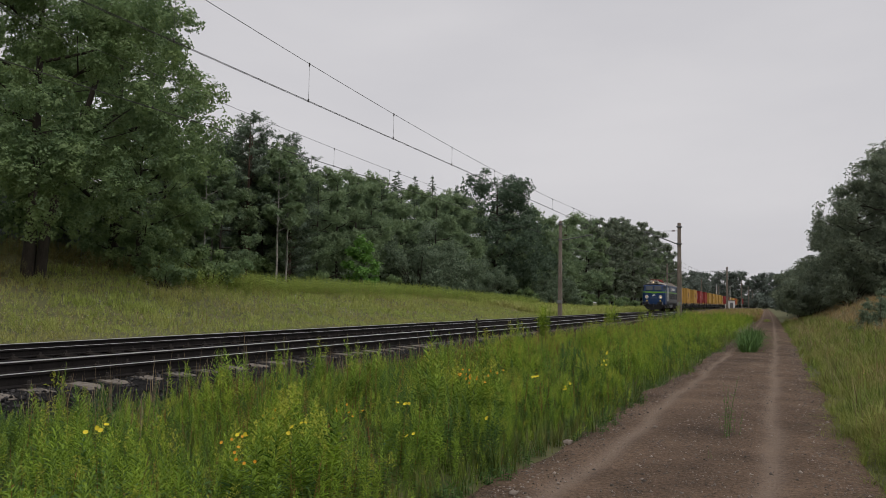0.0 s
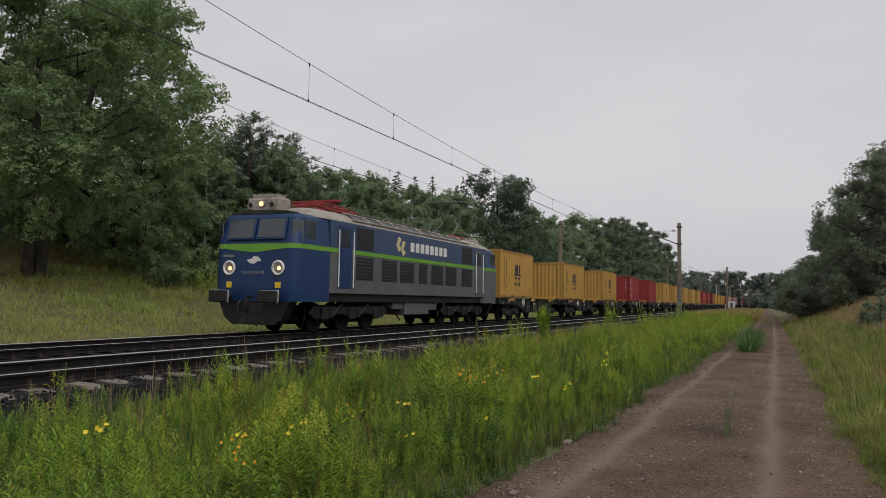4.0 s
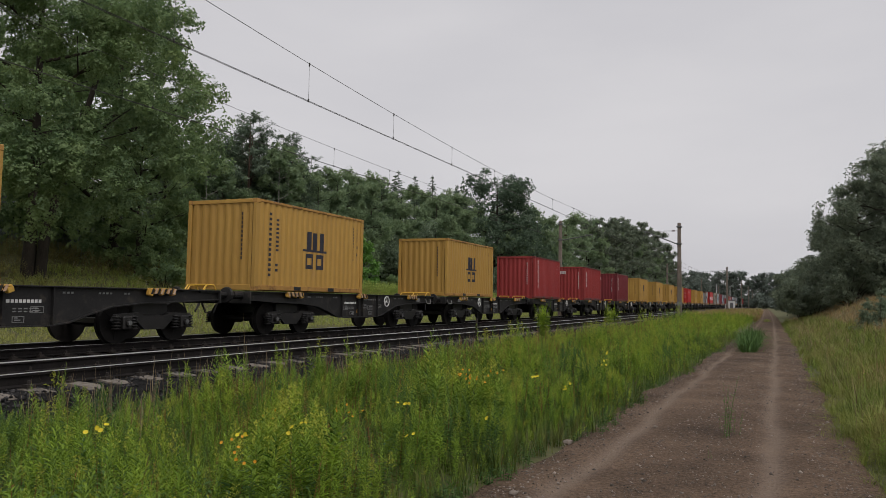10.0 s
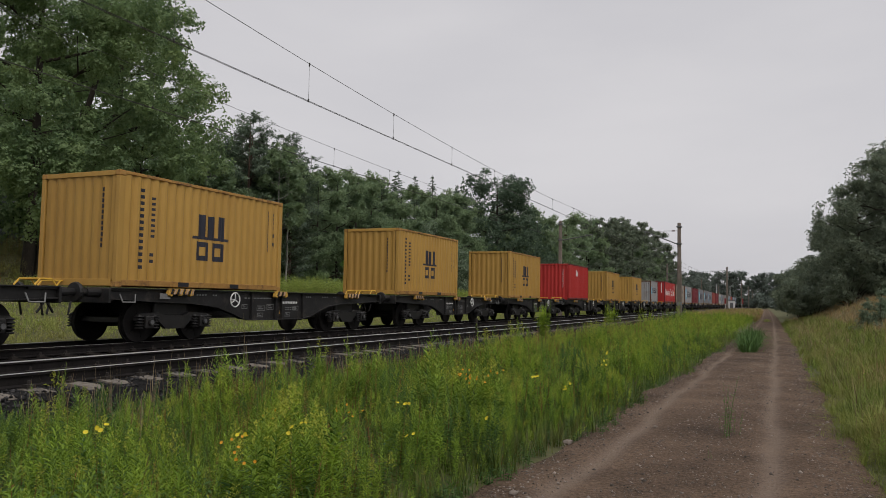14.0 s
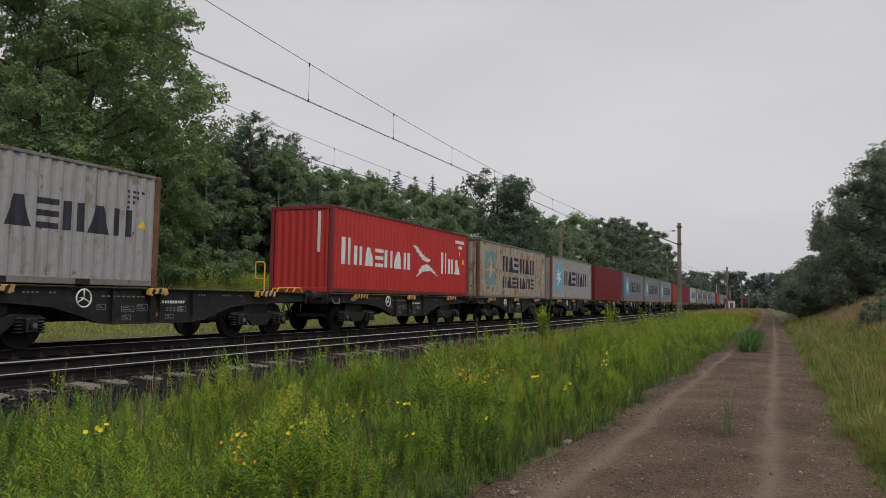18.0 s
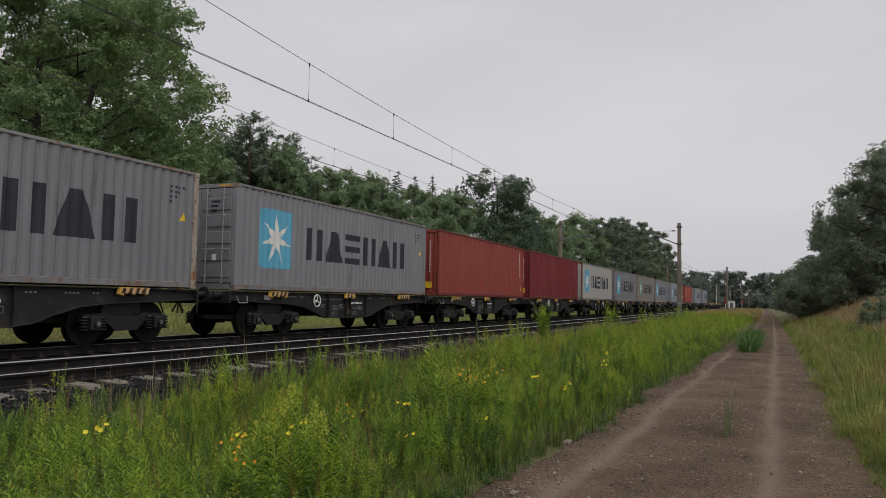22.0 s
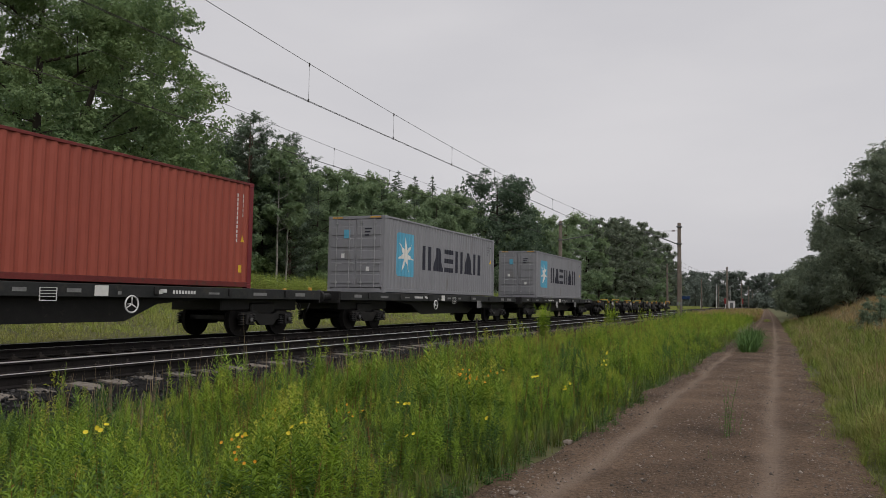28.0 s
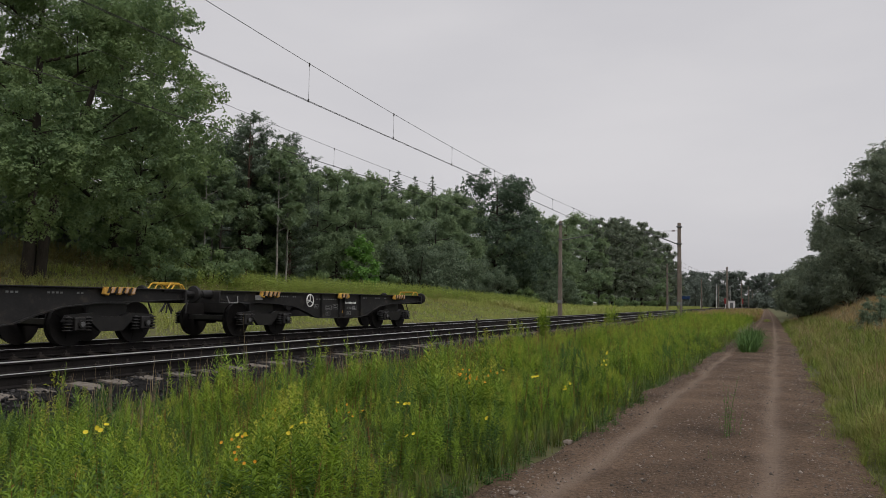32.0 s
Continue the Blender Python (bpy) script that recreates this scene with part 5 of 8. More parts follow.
# single tall goldenrods that stand above the rest, each rooted where it shows
for k, (x, y, h) in enumerate(((-7.0, 24.8, 1.5), (-6.9, 36.2, 1.5), (-7.1, 12.4, 0.8), (-7.05, 10.2, 0.72), (-7.0, 9.95, 0.66), (-7.25, 8.1, 0.62), (-4.9, 35.0, 1.2), (-7.3, 6.9, 0.5))):
    big = 18 if h > 1.4 else 5
    x, y = np.full(big, x) + wr.normal(0, 0.12, big), np.full(big, y) + wr.normal(0, 0.12, big)
    sow("goldenrod", "tall bright green goldenrod clump by the track", "weed", FULL, x, y, h * wr.uniform(0.7, 1.05, big), M_WEED2, wr)

# one bright plant with arching leaves at the ballast edge
FERN = [weed_pattern(wr, 1.0, 44, 0.26, 0.13, 0.55) for _ in range(3)]
sow("bracken", "bright green arching plant at the ballast edge", "plant", FERN, np.array([-7.2, -7.12, -7.26, -7.16]), np.array([8.82, 8.95, 9.02, 9.12]), np.array([0.74, 0.68, 0.66, 0.58]), M_FERN, wr)

# a few pale seed stalks that stand before the rails
for x, y, h in ((-7.2, 9.36, 1.33), (-7.22, 9.44, 1.2), (-7.2, 8.98, 1.02), (-7.25, 9.75, 0.95), (-7.2, 9.95, 1.0), (-7.2, 10.3, 1.0), (-7.22, 10.55, 0.9), (-7.2, 11.2, 0.95), (-7.25, 11.7, 0.85), (-7.2, 12.6, 0.9), (-7.3, 7.6, 0.62), (-7.35, 7.2, 0.55)):
    SEED = [blade_pattern(wr, 1.0, 2, 0.009, 0.08)]
    sow("seed_stalk", "tall thin pale dry seed stalk beside the rail", "dry stalk", SEED, np.array([x]), np.array([y]), np.array([h]), M_STALK, wr)

# meadow beyond the far track
MEADOW = [blade_pattern(wr, wr.uniform(0.3, 0.62), 8, 0.020, 0.75) for _ in range(10)]
x, y = spots(23000, 5.0, 75.0, lambda v: np.full_like(v, -31.0), lambda v: np.full_like(v, -16.9), wr, 1.15)
d, (r1, r2, r3) = clumps(x, y, 1.3, 5)
sow("meadow_grass", "tall yellowish green meadow grass beyond the track", "grass", MEADOW, x, y, wr.uniform(0.5, 1.05, len(x)) * (0.55 + 0.6 * r1) * (1.05 - 0.4 * np.minimum(d, 0.9)) * (0.62 + 0.45 * smoothstep(-17.2, -24, x)), M_GRASS, wr)
# leafy herbs and reddish dead tops among the meadow grass
x, y = spots(4200, 7.0, 70.0, lambda v: np.full_like(v, -30.0), lambda v: np.full_like(v, -17.3), wr, 1.1)
d, (r1, r2, r3) = clumps(x, y, 2.0, 8)
h = wr.uniform(0.3, 0.62, len(x)) * (0.6 + 0.5 * r2) * (0.55 + 0.5 * smoothstep(-17.2, -23, x))
q = r1 < 0.45
sow("meadow_herbs", "green leafy herbs in patches through the meadow", "herbs", MID, x[q], y[q], h[q], M_BAND, wr)
q = (r1 > 0.72) | ((x < -24.5) & (r1 > 0.5))
sow("dead_weeds", "reddish brown dead stems over the meadow", "dry weeds", DEAD, x[q], y[q], h[q] * 1.5, M_DEAD, wr)
# seed heads and a few white umbels over the meadow
HEADS = [leaf_quads(np.array([[0, 0, h] for h in (0.55, 0.6, 0.65, 0.7, 0.75)]) + wr.normal(0, 0.02, (5, 3)), np.tile([[0.5, -0.5, 0.3]], (5, 1)), 0.035, wr) for _ in range(4)]
x, y = spots(3000, 7.0, 80.0, lambda v: np.full_like(v, -30.0), lambda v: np.full_like(v, -17.6), wr, 1.2)
keep = np.sin(x * 0.8 + 1.3) * np.sin(y * 0.33 + x * 0.4) > -0.25
sow("seed_heads", "pale tan seed heads over the meadow", "seed heads", HEADS, x[keep], y[keep], wr.uniform(0.5, 0.9, keep.sum()), M_SEED, wr)
x, y = spots(80, 9.0, 50.0, lambda v: np.full_like(v, -27.0), lambda v: np.full_like(v, -17.8), wr)
sow("white_flowers", "scattered small white umbels in the meadow", "flowers", HEADS, x, y, wr.uniform(0.6, 1.0, len(x)), M_WHITEFLOWER, wr)
WIDE = [blade_pattern(wr, 0.6, 6, 0.07, 0.6) for _ in range(6)]
x, y = spots(6000, 70.0, 260.0, lambda v: np.full_like(v, -29.0), lambda v: np.full_like(v, -17.2), wr, 1.6)
sow("meadow_grass", "tall yellowish green meadow grass farther along the track", "grass", WIDE, x, y, wr.uniform(0.6, 1.3, len(x)), M_GRASS, wr)
BANKWEED = [weed_pattern(wr, 1.0, 12, 0.22, 0.28) for _ in range(5)]
x, y = spots(5200, 30.0, 95.0, lambda v: np.full_like(v, -31.5), lambda v: np.full_like(v, -26.5), wr)
sow("goldenrod_weeds", "band of bright green goldenrod before the wood", "weeds", BANKWEED, x, y, wr.uniform(0.6, 1.25, len(x)), M_BAND, wr)
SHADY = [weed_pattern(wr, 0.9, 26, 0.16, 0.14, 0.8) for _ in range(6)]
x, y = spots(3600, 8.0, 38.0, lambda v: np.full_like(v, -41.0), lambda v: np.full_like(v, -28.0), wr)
sow("dry_grass", "olive brown grass and brush under the oaks, its colour darkened for their shade", "dry grass", SHADY, x, y, wr.uniform(0.7, 1.3, len(x)), M_SHADE, wr)

# bank to the right of the road
def bank_left(v):
    return road_mid(v) + road_half(v) - 0.08 + 0.12 * np.sin(v * 1.1)


BANK = [blade_pattern(wr, 0.46, 9, 0.014, 0.85) for _ in range(8)]
WISP = [blade_pattern(wr, 0.6, 5, 0.006, 0.5) for _ in range(6)]
x, y = spots(13000, 4.0, 70.0, bank_left, lambda v: bank_left(v) + 2.4, wr, 2.2)
d, (r1, r2, r3) = clumps(x, y, 0.55, 17)
f = np.clip((x - bank_left(y)) / 0.6, 0.35, 1.0)
sow("bank_grass", "arching green grass beside the dirt road", "grass", BANK, x, y, wr.uniform(0.45, 1.0, len(x)) * f * (0.6 + 0.8 * r1) * (1.1 - 0.5 * np.minimum(d, 0.9)), M_BANKGREEN, wr)
x, y = spots(8500, 7.0, 75.0, lambda v: bank_left(v) + 0.7, lambda v: bank_left(v) + 9.0, wr, 1.3)
d, (r1, r2, r3) = clumps(x, y, 0.8, 23)
sow("dry_grass", "tan dry grass on the bank beside the road", "dry grass", BANK, x, y, wr.uniform(0.45, 1.0, len(x)) * (0.55 + 0.75 * r1) * (1.1 - 0.5 * np.minimum(d, 0.9)), M_DRY, wr)
x, y = spots(2600, 6.0, 60.0, lambda v: bank_left(v) + 0.4, lambda v: bank_left(v) + 7.0, wr, 1.3)
sow("dry_stalks", "thin tan seeding stalks over the bank", "dry grass", WISP, x, y, wr.uniform(0.6, 1.25, len(x)), M_STALK, wr)
x, y = spots(2600, 5.5, 60.0, lambda v: bank_left(v) + 0.1, lambda v: bank_left(v) + 5.0, wr, 1.3)
d, (r1, r2, r3) = clumps(x, y, 1.1, 31)
keep = (r1 > 0.62) & (d < 0.6)
sow("bank_weeds", "clumps of green weeds on the roadside bank", "weeds", MID, x[keep], y[keep], (wr.uniform(0.25, 0.6, len(x)) * (0.6 + 0.6 * r2) * (1.15 - d))[keep], M_WEED, wr)
keep = (r1 < 0.22) & (d < 0.5)
sow("bank_weeds", "low dark green weeds on the roadside bank", "weeds", BROAD, x[keep], y[keep], (wr.uniform(0.2, 0.5, len(x)))[keep], M_BROAD, wr)
# grass hump between the wheel tracks and low weeds on the road
x, y = wr.normal(-0.60, 0.095, 480), wr.uniform(25.0, 35.0, 480)
sow("road_grass", "tuft of green grass between the wheel tracks", "grass", BANK, x, y, wr.uniform(0.8, 1.7, len(x)), M_BROAD, wr)
x, y = wr.normal(-0.15, 0.12, 60), wr.uniform(72, 80, 60)
sow("road_grass", "small far tuft of grass on the road", "grass", BANK, x, y, wr.uniform(0.5, 0.9, len(x)), M_GRASS, wr)
SPRIG = [weed_pattern(wr, 0.95, 26, 0.075, 0.24, 0.7) for _ in range(3)]
for cx, cy, h, n in ((-0.445, 9.0, 0.80, 5), (-0.40, 9.15, 0.5, 5), (-0.356, 12.0, 0.25, 4), (-0.40, 10.0, 0.34, 5), (-0.52, 7.6, 0.26, 3), (-0.62, 9.6, 0.16, 3), (0.05, 12.2, 0.15, 3), (-0.5, 13.0, 0.18, 3)):
    x, y = np.full(n, cx) + wr.normal(0, 0.05, n), np.full(n, cy) + wr.normal(0, 0.06, n)
    sow("road_weed", "thin upright weed growing in the road", "weed", SPRIG, x, y, h * wr.uniform(0.6, 1.15, n), M_BROAD, wr)

# flowers: evening primrose and tansy heads among the weeds
def flower_head(cx, cy, cz, n, r, size, material, name, label):
    rng = np.random.default_rng(int(abs(cx * 1000) + cy * 100))
    P = np.array([cx, cy, cz]) + rng.normal(0, 1, (n, 3)) * np.array([r, r, r * 0.7])
    Vs, Fs = [], []
    for k, c in enumerate(P):
        up = rand_dirs(1, rng)[0] * 0.5 + np.array([0.1, -0.6, 0.5])
        up /= np.linalg.norm(up)
        u = np.cross(up, [0.3, 0.1, 1.0])
        u /= np.linalg.norm(u)
        v = np.cross(up, u)
        i = len(Vs)
        for a in range(6):
            b = a * math.pi / 3
            Vs.append(c + (u * math.cos(b) + v * math.sin(b)) * size + up * size * 0.3)
        Vs.append(c)
        Fs += [(i + a, i + (a + 1) % 6, i + 6) for a in range(6)]
    ob = new(name, np_mesh(name, np.array(Vs), np.array(Fs), material))
    return tagged(ob, label, "flower", "flowers among the weeds")


FLOWERS = ((-3.07, 2.81, 0.32), (-2.74, 3.48, 0.20), (-2.67, 3.84, 0.18), (-2.86, 5.75, 0.10), (-2.86, 5.84, 0.10), (-2.39, 8.13, 0.16), (-2.68, 4.01, 0.20), (-2.22, 6.10, -0.02), (-2.35, 4.86, 0.02), (-2.39, 8.07, 0.15), (-2.43, 12.44, 0.15), (-2.19, 8.82, -0.00), (-2.13, 10.76, 0.11), (-3.05, 2.75, 0.32), (-2.15, 10.79, 0.16), (-2.17, 8.55, -0.01))
for x, y, z in FLOWERS:
    for k in range(2):
        flower_head(x + 0.03 * k, y + 0.02 * k, z + 0.015 * k, 1, 0.012, 0.0125 + 0.0003 * y, M_YELLOWFLOWER, "primrose_flower", "small bright yellow flower among the weeds")
for x, y, z in ((-2.45, 3.13, 0.16), (-2.53, 6.38, 0.31), (-2.61, 6.46, 0.31), (-2.46, 6.35, 0.30), (-2.41, 6.41, 0.28), (-2.54, 6.46, 0.33), (-2.73, 3.47, 0.20), (-2.78, 4.64, 0.23), (-3.23, 4.41, 0.17), (-2.62, 4.52, 0.22), (-2.59, 3.20, 0.21), (-2.43, 6.99, 0.32)):
    for k in range(3):
        flower_head(x + 0.035 * k - 0.03, y + 0.03 * k, z - 0.03 * (k % 2), 1, 0.02, 0.008 + 0.0004 * y, M_ORANGEFLOWER, "orange_flower", "small orange-yellow flower head among the weeds")

# ---- the train: s is the distance of a point from the eye along the track at the start; it rolls towards -y ----
SPEED = 21.7
WAGON, FLAT = 13.66, 20.0
S0 = 124.1                     # front buffer face of the first wagon
MOVERS = []                    # (thing, s of its origin, height, turn)


def on_train(ob, s, z=0.0, turn=0.0):
    ob.matrix_basis = pose(FAR_X, s, z, 0, 0, turn)
    MOVERS.append((ob, s, z, turn))
    return ob


MESHES = {}


def shared(name, key, make, material, parent, label="", smooth=False):
    """A part whose mesh is made once for each key and material."""
    k = (key, material.name)
    if k not in MESHES:
        MESHES[k] = mesh_of(name, make(), material, smooth)
    ob = new(name, MESHES[k])
    ob.parent = parent
    return tagged(ob, label) if label else ob


TRIMS = {M_YELLOW.name: M_YELLOWTRIM, M_RED.name: M_REDTRIM, M_DKRED.name: M_REDTRIM, M_RUSTRED.name: M_REDTRIM, M_BRIGHTRED.name: M_REDTRIM, M_BRICKRED.name: M_REDTRIM,
         M_GREYC.name: M_GREYTRIM, M_WHITEC.name: M_GREYTRIM, M_RUSTYC.name: M_GREYTRIM, M_PALEC.name: M_GREYTRIM, M_DRABC.name: M_GREYTRIM}

# containers
HALF_W = 1.219
RIB = ((0.0, 0.0), (0.072, 0.0), (0.140, -0.036), (0.210, -0.036))
RIB_STEP = 0.278


def ribs(length, margin=0.16):
    """Corrugation of a wall: breakpoints along it and their depth."""
    out = [(margin, -0.018)]
    n = int((length - 2 * margin) / RIB_STEP)
    start = (length - n * RIB_STEP) / 2
    for k in range(n):
        for a, d in RIB:
            out.append((start + k * RIB_STEP + a, d))
    out += [(start + n * RIB_STEP, 0.0), (length - margin, -0.018)]
    out.sort()
    return [(a - length / 2, d - 0.012) for a, d in out]


def wall_bm(length, z0, z1):
    bm = bm_new()
    prev = None
    for a, d in ribs(length):
        pair = (bm.verts.new((HALF_W + d, a, z0)), bm.verts.new((HALF_W + d, a, z1)))
        if prev:
            bm.faces.new((prev[0], pair[0], pair[1], prev[1]))
        prev = pair
    return bm


def depth_at(length, y):
    r = ribs(length)
    return float(np.interp(y, [a for a, _ in r], [d for _, d in r]))


def decal_bm(length, polys, lift=0.004):
    """Flat shapes given in (y, z), pressed onto the corrugated wall."""
    bm = bm_new()
    for poly in polys:
        f = bm.faces.new([bm.verts.new((0, y, z)) for y, z in poly])
        lo, hi = min(p[0] for p in poly), max(p[0] for p in poly)
        for a, _ in ribs(length):
            if lo < a < hi:
                bmesh.ops.bisect_plane(bm, geom=bm.verts[:] + bm.edges[:] + bm.faces[:], plane_co=(0, a, 0), plane_no=(0, 1, 0))
    for v in bm.verts:
        v.co.x = HALF_W + depth_at(length, v.co.y) + lift
    bmesh.ops.recalc_face_normals(bm, faces=bm.faces[:])
    if bm.faces and sum(f.normal.x for f in bm.faces) < 0:
        bmesh.ops.reverse_faces(bm, faces=bm.faces[:])
    return bm


def rect(y0, y1, z0, z1, slant=0.0):
    return [(y0, z0), (y1, z0), (y1 + slant, z1), (y0 + slant, z1)]


def star(cy, cz, R, r, n=7, turn=0.0):
    out = []
    for i in range(2 * n):
        a = math.pi / 2 + turn + math.pi * i / n
        q = R if i % 2 == 0 else r
        out.append((cy + math.cos(a) * q, cz + math.sin(a) * q))
    return out


def rounded(y0, y1, z0, z1, r=0.12, k=4):
    out = []
    for cy, cz, a0 in ((y1 - r, z1 - r, 0), (y0 + r, z1 - r, 90), (y0 + r, z0 + r, 180), (y1 - r, z0 + r, 270)):
        for i in range(k + 1):
            a = radians(a0 + 90 * i / k)
            out.append((cy + math.cos(a) * r, cz + math.sin(a) * r))
    return out


def word(y0, y1, z0, z1, n, fill=0.80):
    """A word that is not spelt out: for each of n characters plain uprights, a wedge or three level bars."""
    out, w = [], (y1 - y0) / n
    for k in range(n):
        a, b = y0 + (k + (1 - fill) / 2) * w, y0 + (k + (1 + fill) / 2) * w
        q, t = (b - a) * 0.34, (z1 - z0) / 5
        if n > 1 and k % 3 == 1:
            out.append([(a - 0.05 * w, z0), (b + 0.05 * w, z0), ((a + b) / 2 + q * 0.55, z1), ((a + b) / 2 - q * 0.55, z1)])
        elif n > 1 and k % 2 == 0 and k:
            out += [rect(a, b, z0 + 2 * r * t, z0 + (2 * r + 1) * t) for r in range(3)]
        else:
            out += [rect(a, a + q, z0, z1), rect(b - q, b, z0, z1)]
    return out


def column(y, w, z_top, z_low, n, gap=0.35):
    h = (z_top - z_low) / n
    return [rect(y - w / 2, y + w / 2, z_top - (k + 1) * h + h * gap, z_top - k * h) for k in range(n)]


def casting_bm(x, y, z):
    bm = bm_new()
    add_box(bm, x - 0.081, x + 0.081, y - 0.089, y + 0.089, z - 0.059, z + 0.059, 0.012)
    return bm


def container(L, H, paint, name="shipping_container", label="", door=False, dark=None):
    trim = TRIMS.get(paint.name, paint)
    t = thing(name, label, "container", "containers on the train")
    key = (L, H)
    k = ("box",) + key
    h = L / 2
    shared("side_panel", k + ("side",), lambda: wall_bm(L, 0.16, H - 0.06), paint, t)
    o = shared("side_panel", k + ("side",), None, paint, t)
    o.matrix_basis = Matrix.Rotation(math.pi, 4, "Z")

    def end_wall():
        bm = wall_bm(2.438, 0.16, H - 0.08)
        for v in bm.verts:
            d = v.co.x - HALF_W
            v.co = Vector((v.co.y, -h - d * 0.9 + 0.008, v.co.z))
        bmesh.ops.reverse_faces(bm, faces=bm.faces[:])
        return bm
    if door:
        for s in (-1, 1):
            def leaf(s=s):
                bm = bm_new()
                add_box(bm, min(0.008 * s, 1.13 * s), max(0.008 * s, 1.13 * s), -h - 0.01, -h + 0.04, 0.2, H - 0.14, 0.006)
                return bm
            d = shared("door", k + ("door", s), leaf, paint, t)
            for q in range(5):
                def panel(s=s, z=0.34 + q * (H - 0.62) / 5):
                    return add_box(bm_new(), min(0.09 * s, 1.06 * s), max(0.09 * s, 1.06 * s), -h - 0.034, -h - 0.008, z, z + (H - 0.62) / 5 - 0.12, 0.012)
                shared("door_panel", k + ("dpanel", s, q), panel, paint, d)
            for q, a in enumerate((0.26, 0.82)):
                def rod(s=s, a=a):
                    bm = bm_new()
                    add_cyl(bm, (a * s, -h - 0.056, 0.16), (a * s, -h - 0.056, H - 0.1), 0.017, n=7)
                    for z in (0.35, 1.0, H - 0.9, H - 0.3):
                        add_box(bm, a * s - 0.045, a * s + 0.045, -h - 0.062, -h - 0.008, z, z + 0.06, 0.004)
                    add_box(bm, a * s - 0.015, a * s + 0.26, -h - 0.078, -h - 0.062, 1.08, 1.11, 0.004)
                    return bm
                shared("lock_rod", k + ("rod", s, q), rod, M_ROD, d, "galvanised lock rod")

            shared("door_plate", k + ("plate", s), lambda s=s: add_box(bm_new(), 0.54 * s - 0.07, 0.54 * s + 0.07, -h - 0.042, -h - 0.034, 1.05 - 0.25 * s, 1.22 - 0.25 * s), M_WHITEINK, d, "small pale data plate")
            for r in range(3 if s > 0 else 0):
                shared("door_lettering", k + ("dl", s, r), lambda s=s, r=r: add_box(bm_new(), 0.55 * s - 0.16, 0.55 * s + 0.14 - r * 0.06, -h - 0.042, -h - 0.034, H - 0.52 - r * 0.12, H - 0.47 - r * 0.12), M_INK if paint in (M_GREYC, M_WHITEC, M_DRABC, M_LIGHTC) else M_WHITEINK, d)
            shared("hazard_mark", k + ("hazard", s), lambda s=s: add_box(bm_new(), s * 0.82 - 0.22, s * 0.82 + 0.22, -h - 0.004, -h + 0.02, H - 0.085, H - 0.03), M_HAZARD, t, "yellow striped mark on the header")
    else:
        shared("end_panel", k + ("end",), end_wall, paint, t)
    o = shared("end_panel", k + ("end",), end_wall, paint, t)
    o.matrix_basis = Matrix.Rotation(math.pi, 4, "Z")

    def roof():
        bm = bm_new()
        add_box(bm, -1.17, 1.17, -h + 0.06, h - 0.06, H - 0.06, H - 0.03)
        for q in range(int(L / 0.42)):
            y = -h + 0.2 + q * 0.42
            add_box(bm, -1.12, 1.12, y, y + 0.2, H - 0.03, H - 0.012, 0.008)
        return bm
    shared("roof", k + ("roof",), roof, paint, t)
    for sx in (-1, 1):
        def top_rail(sx=sx):
            return add_box(bm_new(), sx * 1.19 - 0.03, sx * 1.19 + 0.03, -h + 0.17, h - 0.17, H - 0.075, H - 0.004, 0.008)

        def low_rail(sx=sx):
            bm = bm_new()
            add_box(bm, sx * 1.18 - 0.035, sx * 1.18 + 0.035, -h + 0.17, h - 0.17, 0.03, 0.165, 0.008)
            return bm
        shared("top_rail", k + ("top_rail", sx), top_rail, trim, t)
        shared("bottom_rail", k + ("low_rail", sx), low_rail, trim, t)
        for y in (-0.95, 0.95):
            def pocket(sx=sx, y=y):
                return add_box(bm_new(), sx * 1.2185 - 0.004, sx * 1.2185 + 0.003, y - 0.18, y + 0.18, 0.042, 0.15, 0.001)
            if L < 7:
                shared("forklift_pocket", k + ("pocket", sx, y), pocket, M_DARK, t, "dark forklift pocket")
        for sy in (-1, 1):
            def post(sx=sx, sy=sy):
                return add_box(bm_new(), sx * 1.219 - (0.0 if sx < 0 else 0.13), sx * 1.219 + (0.13 if sx < 0 else 0.0), sy * h - (0 if sy < 0 else 0.165), sy * h + (0.165 if sy < 0 else 0), 0.118, H - 0.118, 0.012)
            shared("corner_post", k + ("post", sx, sy), post, dark or paint, t)
            for z in (0.059, H - 0.059):
                shared("corner_casting", k + ("casting", sx, sy, z), lambda sx=sx, sy=sy, z=z: casting_bm(sx * 1.1415, sy * (h - 0.086), z), dark or trim, t)
    for sy in (-1, 1):
        def header(sy=sy):
            return add_box(bm_new(), -1.06, 1.06, sy * h - (0 if sy < 0 else 0.08), sy * h + (0.08 if sy < 0 else 0), H - 0.115, H - 0.005, 0.008)

        def sill(sy=sy):
            return add_box(bm_new(), -1.06, 1.06, sy * h - (0 if sy < 0 else 0.08), sy * h + (0.08 if sy < 0 else 0), 0.02, 0.175, 0.008)
        shared("end_header", k + ("header", sy), header, dark or paint, t)
        shared("end_sill", k + ("sill", sy), sill, paint, t)

    def floor():
        bm = bm_new()
        add_box(bm, -1.15, 1.15, -h + 0.1, h - 0.1, 0.06, 0.16)
        return bm
    shared("floor", k + ("floor",), floor, M_FRAME, t)
    return t


def decal(t, L, name, key, polys, material, label="", lift=0.004):
    ob = shared(name, ("decal", L, key), lambda: decal_bm(L, polys, lift), material, t, label)
    return tagged(ob, label, kind="stuff") if name in ("lettering", "code_marking") else ob


